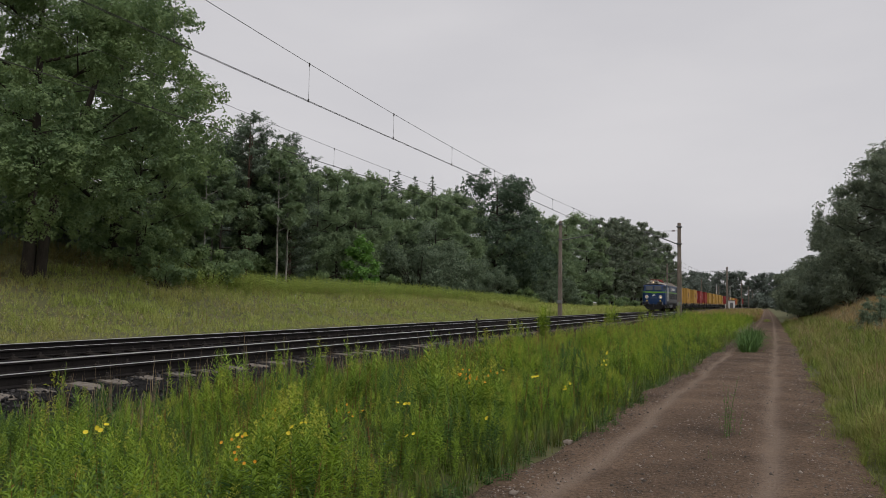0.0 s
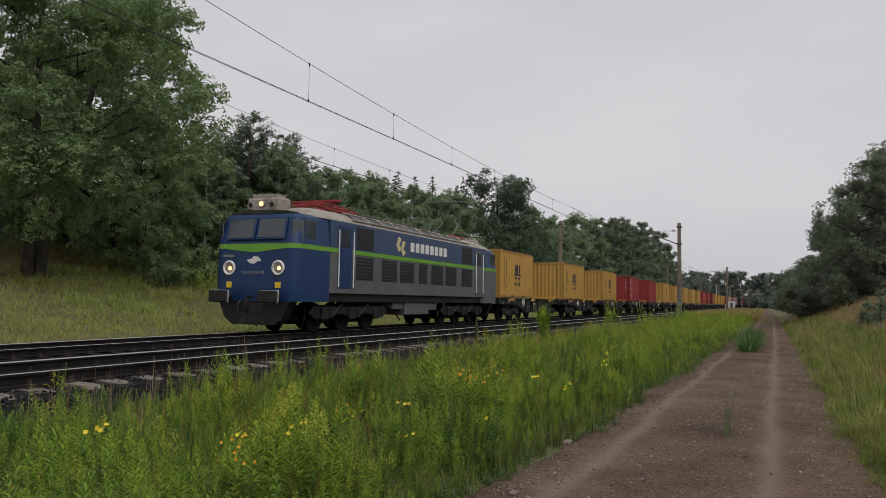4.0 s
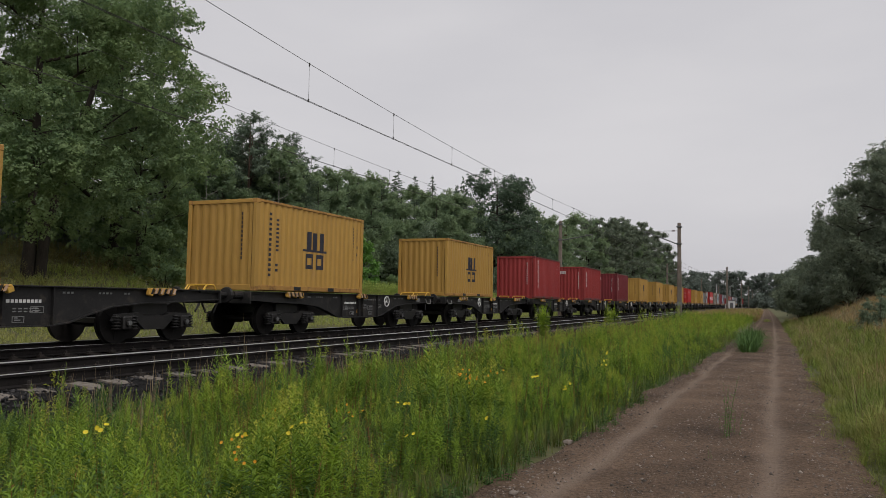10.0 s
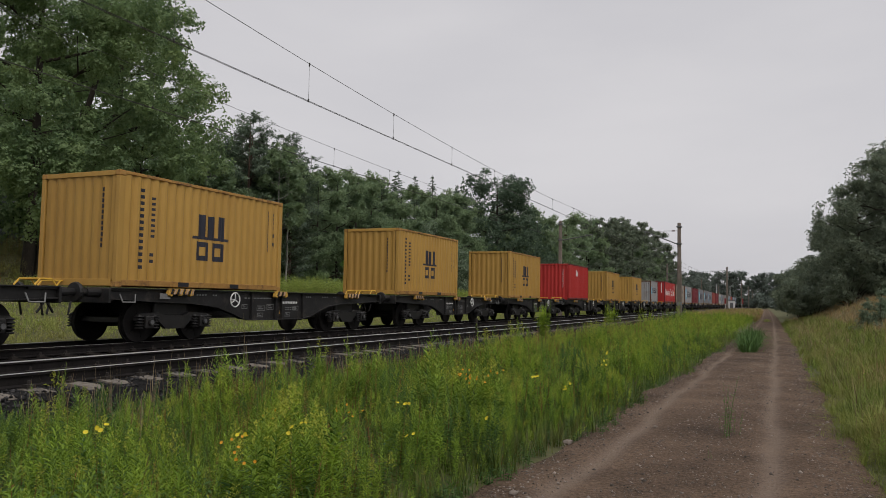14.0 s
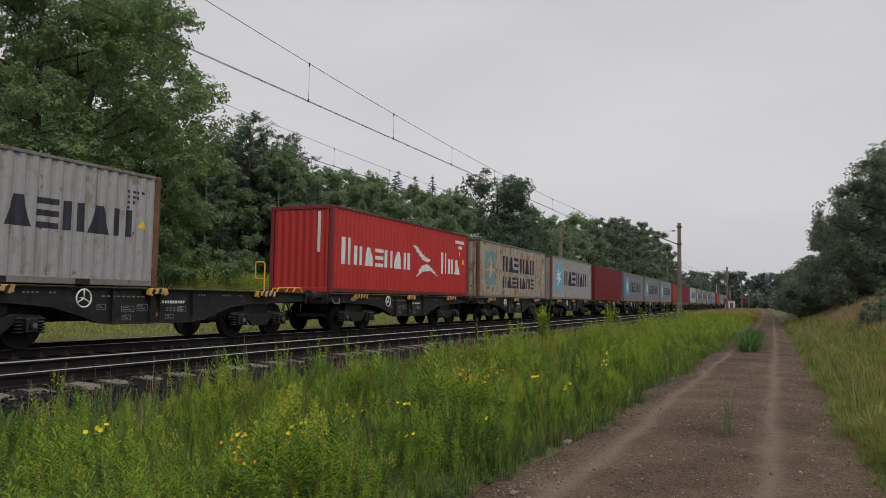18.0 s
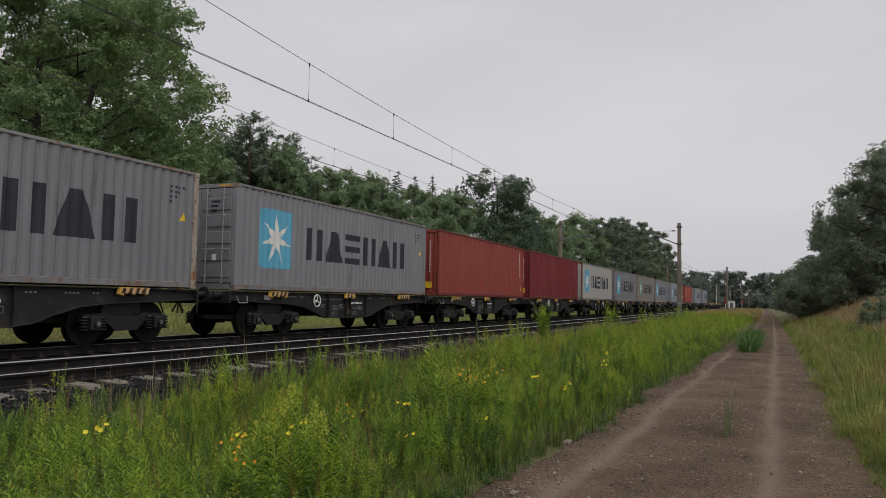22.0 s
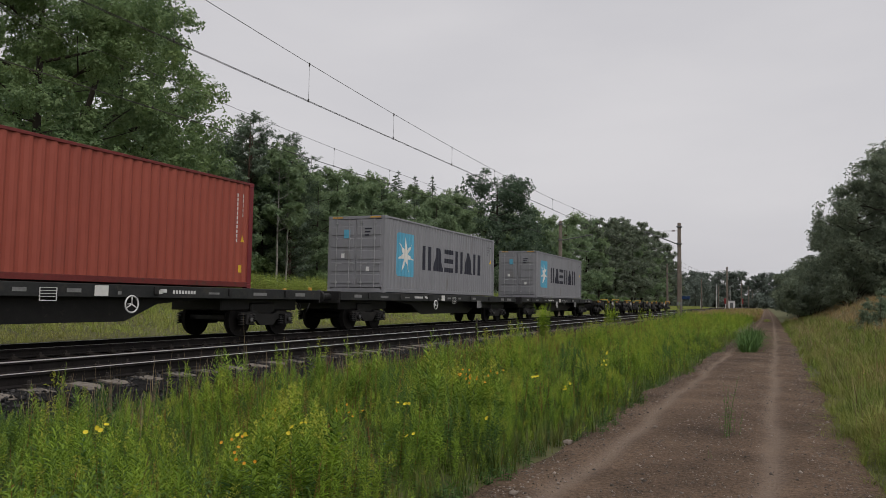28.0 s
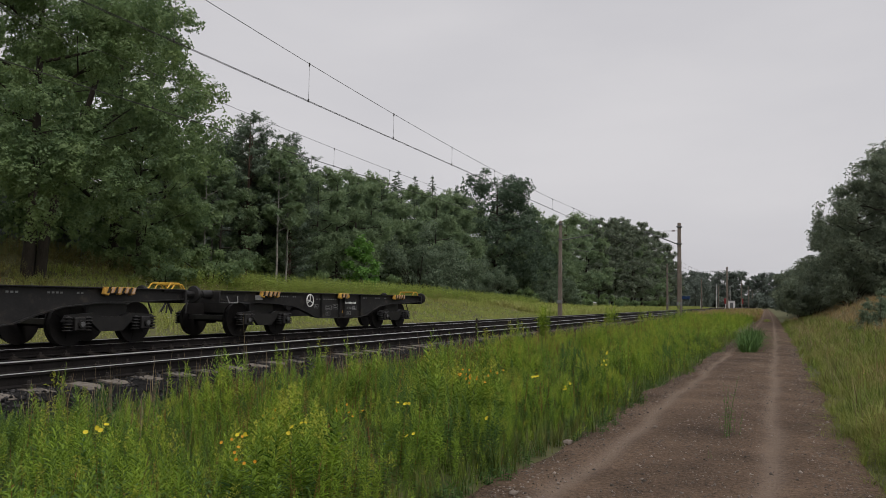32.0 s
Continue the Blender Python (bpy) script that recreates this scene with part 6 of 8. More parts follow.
def end_marks(t, L, key, rects, material, label=""):
    """Flat marks on the front end wall, given in (x, z)."""
    def make():
        bm = bm_new()
        for x0, x1, z0, z1 in rects:
            add_box(bm, x0, x1, -L / 2 - 0.004, -L / 2 + 0.02, z0, z1)
        return bm
    return shared("end_marking", ("endmark", L, key), make, material, t, label)


def code_columns(t, L, material, H):
    """Small upright columns of unreadable code beside the rear corner and on the front end."""
    e = L / 2
    decal(t, L, "code_marking", ("code", H), column(e - 0.62, 0.034, H - 0.32, H - 1.5, 11, 0.3) + column(e - 0.38, 0.034, H - 0.36, H - 0.85, 4, 0.3)
          + [rect(e - 0.43, e - 0.33, H - 1.05, H - 0.95), rect(e - 0.43, e - 0.33, H - 1.3, H - 1.2)], material)
    end_marks(t, L, ("code", H), [(0.715, 0.747, H - 0.465 - q * 0.125, H - 0.38 - q * 0.125) for q in range(11)], material)


L20, L40, H20, H40 = 6.058, 12.192, 2.591, 2.896


def box_yellow(k):
    t = container(L20, H20, M_YELLOW, label="mustard yellow corrugated 20-foot shipping container with black lettering")
    o = -L20 / 2
    decal(t, L20, "emblem", "m", [rect(o + 2.55, o + 2.80, 1.325, 1.88), rect(o + 2.92, o + 3.17, 1.325, 1.86), rect(o + 3.29, o + 3.54, 1.325, 1.88),
                                  rect(o + 2.38, o + 3.74, 1.255, 1.325)], M_INK, "black three-barred emblem")
    for q, (y0, y1) in enumerate(((2.50, 2.96), (3.08, 3.54))):
        z0, z1, w = 0.72, 1.19, 0.125
        decal(t, L20, "emblem", ("block", q), [rect(o + y0, o + y1, z1 - w, z1), rect(o + y0, o + y1, z0, z0 + w), rect(o + y0, o + y0 + w, z0 + w, z1 - w), rect(o + y1 - w, o + y1, z0 + w, z1 - w)], M_INK, "black hollow block")
    if k != 9:
        decal(t, L20, "lettering", "med", column(o + 0.70, 0.125, 2.26, 0.36, 13, 0.45), M_INK)
        decal(t, L20, "lettering", "ship", column(o + 1.04, 0.085, 2.10, 1.10, 8, 0.5) + column(o + 1.03, 0.085, 0.80, 0.50, 2, 0.5), M_INK)
    code_columns(t, L20, M_INK, H20)
    return t


def box_red(k):
    paint = {3: M_RED, 4: M_RED, 10: M_RED, 11: M_RED, 12: M_DKRED, 17: M_BRIGHTRED}[k]
    t = container(L20, H20, paint, label={3: "red corrugated 20-foot container with slanted white letter blocks", 4: "red corrugated 20-foot container with a small dark square badge",
                                          10: "brick red corrugated 20-foot container with an upright white word", 17: "bright red corrugated 20-foot container with a white mark"}.get(k, "dark red corrugated 20-foot container with white lettering"))
    o = -L20 / 2
    if k == 3:
        decal(t, L20, "lettering", "ues", [rect(o + 0.62 + d, o + 0.76 + d, z, z + 0.40, 0.10) for z in (1.78, 1.08, 0.38) for d in (0.0, 0.17)], M_WHITEINK, "white slanted blocks")
        decal(t, L20, "scuff", "scuff", [rect(o + y, o + y + 0.03, z, z + h) for y, z, h in ((1.9, 0.7, 0.5), (2.0, 0.55, 0.9), (2.9, 0.8, 0.4), (3.3, 0.9, 0.3), (4.6, 0.7, 0.2), (1.2, 1.1, 0.25))], M_WHITEINK)
    elif k == 4:
        decal(t, L20, "badge", "badge", [rect(o + 0.62, o + 0.92, 1.95, 2.33)], M_INK, "dark square badge")
        decal(t, L20, "badge_mark", "badge2", [rect(o + 0.66, o + 0.80, 2.02, 2.09, 0.08), rect(o + 0.68, o + 0.82, 2.14, 2.21, 0.08)], M_SIGNYELLOW, lift=0.008)
    elif k == 10:
        decal(t, L20, "lettering", "tri", [r for z in (2.16, 1.86, 1.56, 1.26, 0.96, 0.66) for r in word(o + 0.62, o + 0.92, z, z + 0.24, 1, 0.9)], M_WHITEINK, "white upright block lettering")
    elif k in (11, 12):
        decal(t, L20, "lettering", "tex", [r for z in (1.84, 1.42, 1.02) for r in word(o + 0.66, o + 1.0, z, z + 0.34, 1, 0.85)], M_WHITEINK, "white upright block lettering")
        end_marks(t, L20, "tex", [(-0.96 + q * 0.24 + d, -0.96 + q * 0.24 + d + 0.07, 2.02, 2.24) for q in range(3) for d in (0.0, 0.11)], M_WHITEINK)
    else:
        decal(t, L20, "mark", "wing", [rect(o + 2.0, o + 2.25, 1.75, 2.2, 0.1), rect(o + 2.35, o + 2.6, 1.75, 2.1, 0.1)], M_WHITEINK, "white mark")
    code_columns(t, L20, M_WHITEINK, H20)
    return t


def box_star(L, H, paint, blue, key, label, door=False, dark=None, two_rows=False, star_paint=None, letters=(3.28, 10.35, 1.0, 2.0), sticker=None):
    """Pale container with a star panel and a long word in dark blocks."""
    t = container(L, H, paint, label=label, door=door, dark=dark)
    o = -L / 2
    if L > 7:
        decal(t, L, "star_panel", ("panel", H), [rounded(o + 1.05, o + 2.63, 0.66, 2.36)], blue, "light blue star panel")
        decal(t, L, "star_emblem", ("star", H), [star(o + 1.84, 1.50, 0.74, 0.23)], star_paint or M_STAR, "pale seven-pointed star", lift=0.008)
        if two_rows:
            decal(t, L, "lettering", ("row1", H), word(o + 3.63, o + 9.66, 1.42, 2.26, 6), M_INK, "dark blue block lettering")
            decal(t, L, "lettering", ("row2", H), word(o + 3.60, o + 9.66, 0.55, 1.15, 7), M_INK)
        else:
            decal(t, L, "lettering", ("row", H), word(o + letters[0], o + letters[1], letters[2], letters[3], 6), M_INK, "dark blue block lettering")
    else:
        decal(t, L, "star_panel", ("panel", H), [rounded(o + 0.45, o + 1.1, 1.0, 1.85, 0.06)], blue, "faded light blue star panel")
        decal(t, L, "star_emblem", ("star", H), [star(o + 0.78, 1.42, 0.36, 0.12)], M_STAR, lift=0.008)
        decal(t, L, "lettering", ("row", H), word(o + 1.5, o + 5.3, 1.12, 1.72, 6), M_INK, "dark blue block lettering")
    if door:
        def emblem():
            bm = bm_new()
            add_box(bm, -0.50, -0.24, -L / 2 - 0.046, -L / 2 - 0.034, H - 0.85, H - 0.52)
            return bm
        shared("door_emblem", ("dooremblem", L, H), emblem, blue, t, "small light blue square")
    e = L / 2
    decal(t, L, "code_marking", ("codes", H), [rect(e - 0.95 + q * 0.13, e - 0.88 + q * 0.13, H - 0.48 - r * 0.12, H - 0.42 - r * 0.12) for r in range(4) for q in range(4 - r)], M_INK)
    decal(t, L, "warning_triangle", ("tri", H), [[(e - 0.62, H - 1.25), (e - 0.40, H - 1.25), (e - 0.51, H - 1.05)]], M_SIGNYELLOW, "yellow warning triangle")
    if sticker:
        decal(t, L, "side_strip", ("strip", H), [rect(o + 0.02, o + 0.1, 0.9, 2.2)], M_RUST)
    return t


def box_40_red(k):
    paint = {21: M_BRIGHTRED, 24: M_DKRED, 28: M_BRICKRED, 29: M_DKRED, 35: M_RUSTRED}[k]
    t = container(L40, H40, paint, label={21: "bright red corrugated 40-foot container with a large white word", 35: "brick red 40-foot container with white blocks and front doors"}.get(k, "dark red corrugated 40-foot container"),
                  door=(k == 35), dark=M_DKRED if k in (21, 35) else None)
    o, e = -L40 / 2, L40 / 2
    if k == 21:
        decal(t, L40, "lettering", "ham", word(o + 0.6, o + 1.35, 0.98, 1.90, 1) + word(o + 1.4, o + 6.0, 1.0, 1.66, 6, 0.8), M_WHITEINK, "white block lettering")
        decal(t, L40, "emblem", "bird", [[(o + 6.2, 2.0), (o + 6.5, 2.02), (o + 7.3, 1.62), (o + 8.0, 1.5), (o + 7.6, 1.38), (o + 7.1, 1.48), (o + 6.6, 1.75)],
                                         [(o + 6.5, 0.72), (o + 7.0, 1.22), (o + 7.6, 1.32), (o + 8.2, 1.1), (o + 8.7, 0.82), (o + 7.9, 1.05), (o + 7.1, 0.98)]], M_WHITEINK, "white wing-shaped emblem")
        decal(t, L40, "lettering", "sud", word(o + 9.0, o + 9.7, 0.98, 1.90, 1) + word(o + 9.75, o + 11.2, 1.0, 1.66, 2, 0.8), M_WHITEINK)
        decal(t, L40, "code_plate", "hcode", [rect(e - 1.6, e - 0.55, 2.42, 2.56), rect(e - 1.15, e - 0.8, 2.18, 2.32), rect(e - 1.1, e - 0.95, 1.85, 2.05)], M_WHITEINK, "white code plates")
        decal(t, L40, "warning_triangle", "htri", [[(e - 0.72, 1.5), (e - 0.45, 1.5), (e - 0.58, 1.75)]], M_SIGNYELLOW, "yellow warning triangle")
        end_marks(t, L40, "hstrip", [(0.66, 0.76, 1.35, 2.7)], M_WHITEINK)
    else:
        decal(t, L40, "code_marking", "c1", column(e - 0.62, 0.045, 2.55, 1.2, 11, 0.28) + column(e - 0.40, 0.045, 2.55, 1.9, 5, 0.28), M_WHITEINK)
        decal(t, L40, "warning_sticker", "c2", [[(e - 0.5, 1.25), (e - 0.3, 1.25), (e - 0.4, 1.45)], rect(e - 0.55, e - 0.38, 0.42, 0.62)], M_SIGNYELLOW, "yellow sticker")
        if k == 35:
            decal(t, L40, "lettering", "triton", [r for z in (2.30, 2.03, 1.77, 1.50, 1.24, 0.98) for r in word(o + 0.74, o + 1.04, z, z + 0.21, 1, 0.9)], M_WHITEINK, "white upright block lettering")
            def tag():
                return add_box(bm_new(), 0.55, 0.83, -L40 / 2 - 0.06, -L40 / 2 - 0.026, 0.72, 1.12)
            shared("warning_plate", "tagyellow", tag, M_SIGNYELLOW, t, "yellow warning plate")
        else:
            end_marks(t, L40, "c3", [(0.73, 0.768, 2.34 - q * 0.13, 2.43 - q * 0.13) for q in range(11)], M_WHITEINK)
            end_marks(t, L40, "c4", [(0.45, 0.85, 0.35, 0.62)], M_SIGNYELLOW, "yellow plate")
    return t


YELLOWS = (0, 1, 2, 5, 6, 7, 8, 9, 13, 14, 15, 16, 18, 19)
DECK = 1.155
for k in range(34):
    s_left = S0 + 0.735 + WAGON * k
    if k in YELLOWS:
        c, L = box_yellow(k), L20
    elif k in (3, 4, 10, 11, 12, 17):
        c, L = box_red(k), L20
    elif k == 20:
        c, L = box_star(L20, H20, M_PALEC, M_SKYBLUE, "s20", "dirty pale grey 20-foot container with star panel and rusty posts", dark=M_RUST), L20
    elif k in (21, 24, 28, 29):
        c, L = box_40_red(k), L40
    elif k == 22:
        c, L = box_star(L40, H20 + 0.3, M_RUSTYC, M_TEAL, "sl", "badly rusted off-white 40-foot container with a star panel", dark=M_RUST, two_rows=True, star_paint=M_RUSTYSTAR), L40
    elif k == 23:
        c, L = box_star(L40, H40, M_PALEC, M_SKYBLUE, "w", "dirty pale grey 40-foot container with blue star panel, rusty posts", dark=M_RUST), L40
    elif k == 30:
        c, L = box_star(L40, H40, M_WHITEC, M_SKYBLUE, "w", "off-white 40-foot container with blue star panel and rusty edges", door=True, dark=M_RUST), L40
    elif k == 32:
        c, L = box_star(L40, H40, M_DRABC, M_TEAL, "g", "dull beige-grey 40-foot container with a faded teal star panel", door=True, dark=M_RUSTYC), L40
    else:
        c, L = box_star(L40, H40, M_GREYC, M_SKYBLUE, "g", "grey corrugated 40-foot container with blue star panel and dark blocks", door=(k in (27, 31, 33)), sticker=(k in (25, 26)), dark=M_RUSTYC if k == 26 else None), L40
    on_train(c, s_left + L / 2, DECK)
for j in range(4):
    s_left = S0 + 34 * WAGON + FLAT * j + 3.83
    if j == 1:
        c = box_40_red(35)
    else:
        c = box_star(L40, H40, M_LIGHTC, M_SKYBLUE, "g", "light grey 40-foot container with blue star panel and front doors", door=True)
    on_train(c, s_left + L40 / 2, 1.215)

# wagons
def bogie_side(x):
    """One cast side frame with its axleboxes and springs, in the bogie's space."""
    bm = bm_new()
    add_prism(bm, [(-1.25, 0.52), (-1.15, 0.66), (-0.5, 0.70), (-0.3, 0.62), (0.3, 0.62), (0.5, 0.70), (1.15, 0.66), (1.25, 0.52), (1.05, 0.44), (0.55, 0.50), (0.3, 0.30), (-0.3, 0.30), (-0.55, 0.50), (-1.05, 0.44)],
              "x", x - 0.05, x + 0.05)
    return bm


def spring_bm(x, y):
    bm = bm_new()
    for q in range(5):
        add_ring_z(bm, (x, y, 0.34 + q * 0.065), 0.085, 0.024)
    add_cyl(bm, (x, y, 0.32), (x, y, 0.64), 0.05, n=8)
    return bm


def add_ring_z(bm, c, R, r, n=8, k=3):
    rows = []
    for i in range(n):
        a = 2 * math.pi * i / n
        rows.append([bm.verts.new((c[0] + (R + r * math.cos(b)) * math.cos(a), c[1] + (R + r * math.cos(b)) * math.sin(a), c[2] + r * math.sin(b)))
                     for b in (2 * math.pi * j / k for j in range(k))])
    for i in range(n):
        for j in range(k):
            bm.faces.new((rows[i][j], rows[(i + 1) % n][j], rows[(i + 1) % n][(j + 1) % k], rows[i][(j + 1) % k]))


WHEEL_R = 0.47
AXLES = []                     # wheelsets that turn


def wheelset_bm():
    """Axle and two wheels round the x axis, at its own origin; the cast spokes show a slight swirl."""
    bm = bm_new()
    add_cyl(bm, (-1.0, 0, 0), (1.0, 0, 0), 0.08, n=10)
    for s in (-1, 1):
        add_cyl(bm, (s * 0.68, 0, 0), (s * 0.71, 0, 0), WHEEL_R + 0.028, n=28)
        add_cyl(bm, (s * 0.71, 0, 0), (s * 0.82, 0, 0), WHEEL_R, n=28)
        add_cyl(bm, (s * 0.80, 0, 0), (s * 0.86, 0, 0), 0.14, n=12)
        for q in range(6):
            a = q * math.pi / 3
            add_box(bm, s * 0.80, s * 0.828, -0.03, 0.03, 0.15, 0.38, 0.0, Matrix.Rotation(a, 4, "X"))
    return bm


def bogie(parent, y, tag):
    b = shared("bogie", ("bogie",), lambda: add_box(add_box(bm_new(), -0.95, 0.95, -0.32, 0.32, 0.42, 0.66, 0.03), -0.75, 0.75, -1.2, -1.1, 0.45, 0.58, 0.01), M_BOGIE, parent, "grimy black two-axle bogie")
    b.matrix_basis = Matrix.Translation((0, y, FAR_Z))
    shared("bolster", ("bolster",), lambda: add_box(bm_new(), -0.93, 0.93, -0.55, 0.55, 0.60, 0.93, 0.03), M_BOGIE, b)
    for s in (-1, 1):
        shared("side_frame", ("bside", s), lambda s=s: bogie_side(1.02 * s), M_BOGIE, b)
        for ay in (-0.9, 0.9):
            def box(s=s, ay=ay):
                bm = bm_new()
                add_box(bm, 1.02 * s - 0.12, 1.02 * s + 0.16, ay - 0.13, ay + 0.13, 0.32, 0.62, 0.03)
                add_cyl(bm, (1.02 * s, ay, 0.47), (1.22 * s, ay, 0.47), 0.10, 0.085, 10)
                return bm
            shared("axlebox", ("axbox", s, ay), box, M_BOGIE, b)
            shared("axle_cap", ("axcap", s, ay), lambda s=s, ay=ay: add_cyl(bm_new(), (1.22 * s, ay, 0.47), (1.235 * s, ay, 0.47), 0.055, n=8), M_STEEL, b, "dull grey axle cap")
            for d in (-0.24, 0.24):
                shared("spring", ("spring", s, ay, d), lambda s=s, ay=ay, d=d: spring_bm(1.06 * s, ay + d), M_BOGIE, b, smooth=True)
    for ay in (-0.9, 0.9):
        w = shared("wheelset", ("wheelset",), wheelset_bm, M_WHEEL, b, "dark steel wheelset")
        w.matrix_parent_inverse = Matrix.Translation((0, ay, WHEEL_R))
        AXLES.append(w)
    return b


def buffer_pair(t, y, sgn, z=1.03):
    for x in (-0.875, 0.875):
        def make(x=x):
            bm = bm_new()
            add_cyl(bm, (x, y - sgn * 0.62, z), (x, y - sgn * 0.25, z), 0.115, 0.10, 12)
            add_cyl(bm, (x, y - sgn * 0.30, z), (x, y - sgn * 0.05, z), 0.075, n=12)
            add_cyl(bm, (x, y - sgn * 0.05, z), (x, y, z), 0.20, 0.22, 16)
            return bm
        shared("buffer", ("buffer", round(y, 2), x, z), make, M_FRAME, t, "round black buffer")

    def hook():
        bm = bm_new()
        add_box(bm, -0.04, 0.04, y - sgn * 0.62, y - sgn * 0.12, z - 0.1, z - 0.01, 0.01)
        add_tube(bm, [(0, y - sgn * 0.15, z - 0.06), (0, y - sgn * 0.05, z - 0.25), (0, y - sgn * 0.2, z - 0.45)], 0.028)
        for x in (-0.3, 0.35):
            add_tube(bm, [(x, y - sgn * 0.55, z - 0.1), (x, y - sgn * 0.35, z - 0.2), (x + 0.05, y - sgn * 0.25, z - 0.5)], 0.022)
        return bm
    shared("coupling", ("hook", round(y, 2), z), hook, M_FRAME, t, "coupling hook with hanging brake hoses")


def handwheel(t, x, y, z):
    def make():
        bm = bm_new()
        add_ring(bm, (x, y, z), "x", 0.185, 0.019, 22, 6)
        for q in range(3):
            a = radians(90 + 120 * q)
            add_cyl(bm, (x, y, z), (x, y + 0.2 * math.cos(a), z + 0.2 * math.sin(a)), 0.016, n=6)
        add_cyl(bm, (x - math.copysign(0.12, x), y, z), (x, y, z), 0.025, n=6)
        return bm
    shared("brake_handwheel", ("hw", round(x, 2), round(y, 2), z), make, M_WHITEINK, t, "white brake handwheel", smooth=True)


def stencil(t, key, rects, x, material=M_LETTER, name="stencil_marking", label=""):
    def make():
        bm = bm_new()
        sg = 1 if x > 0 else -1
        for y0, y1, z0, z1 in rects:
            add_box(bm, min(x, x + 0.004 * sg), max(x, x + 0.004 * sg), y0, y1, z0, z1)
        return bm
    return tagged(shared(name, ("stencil", key, round(x, 3)), make, material, t, label), kind="stuff")


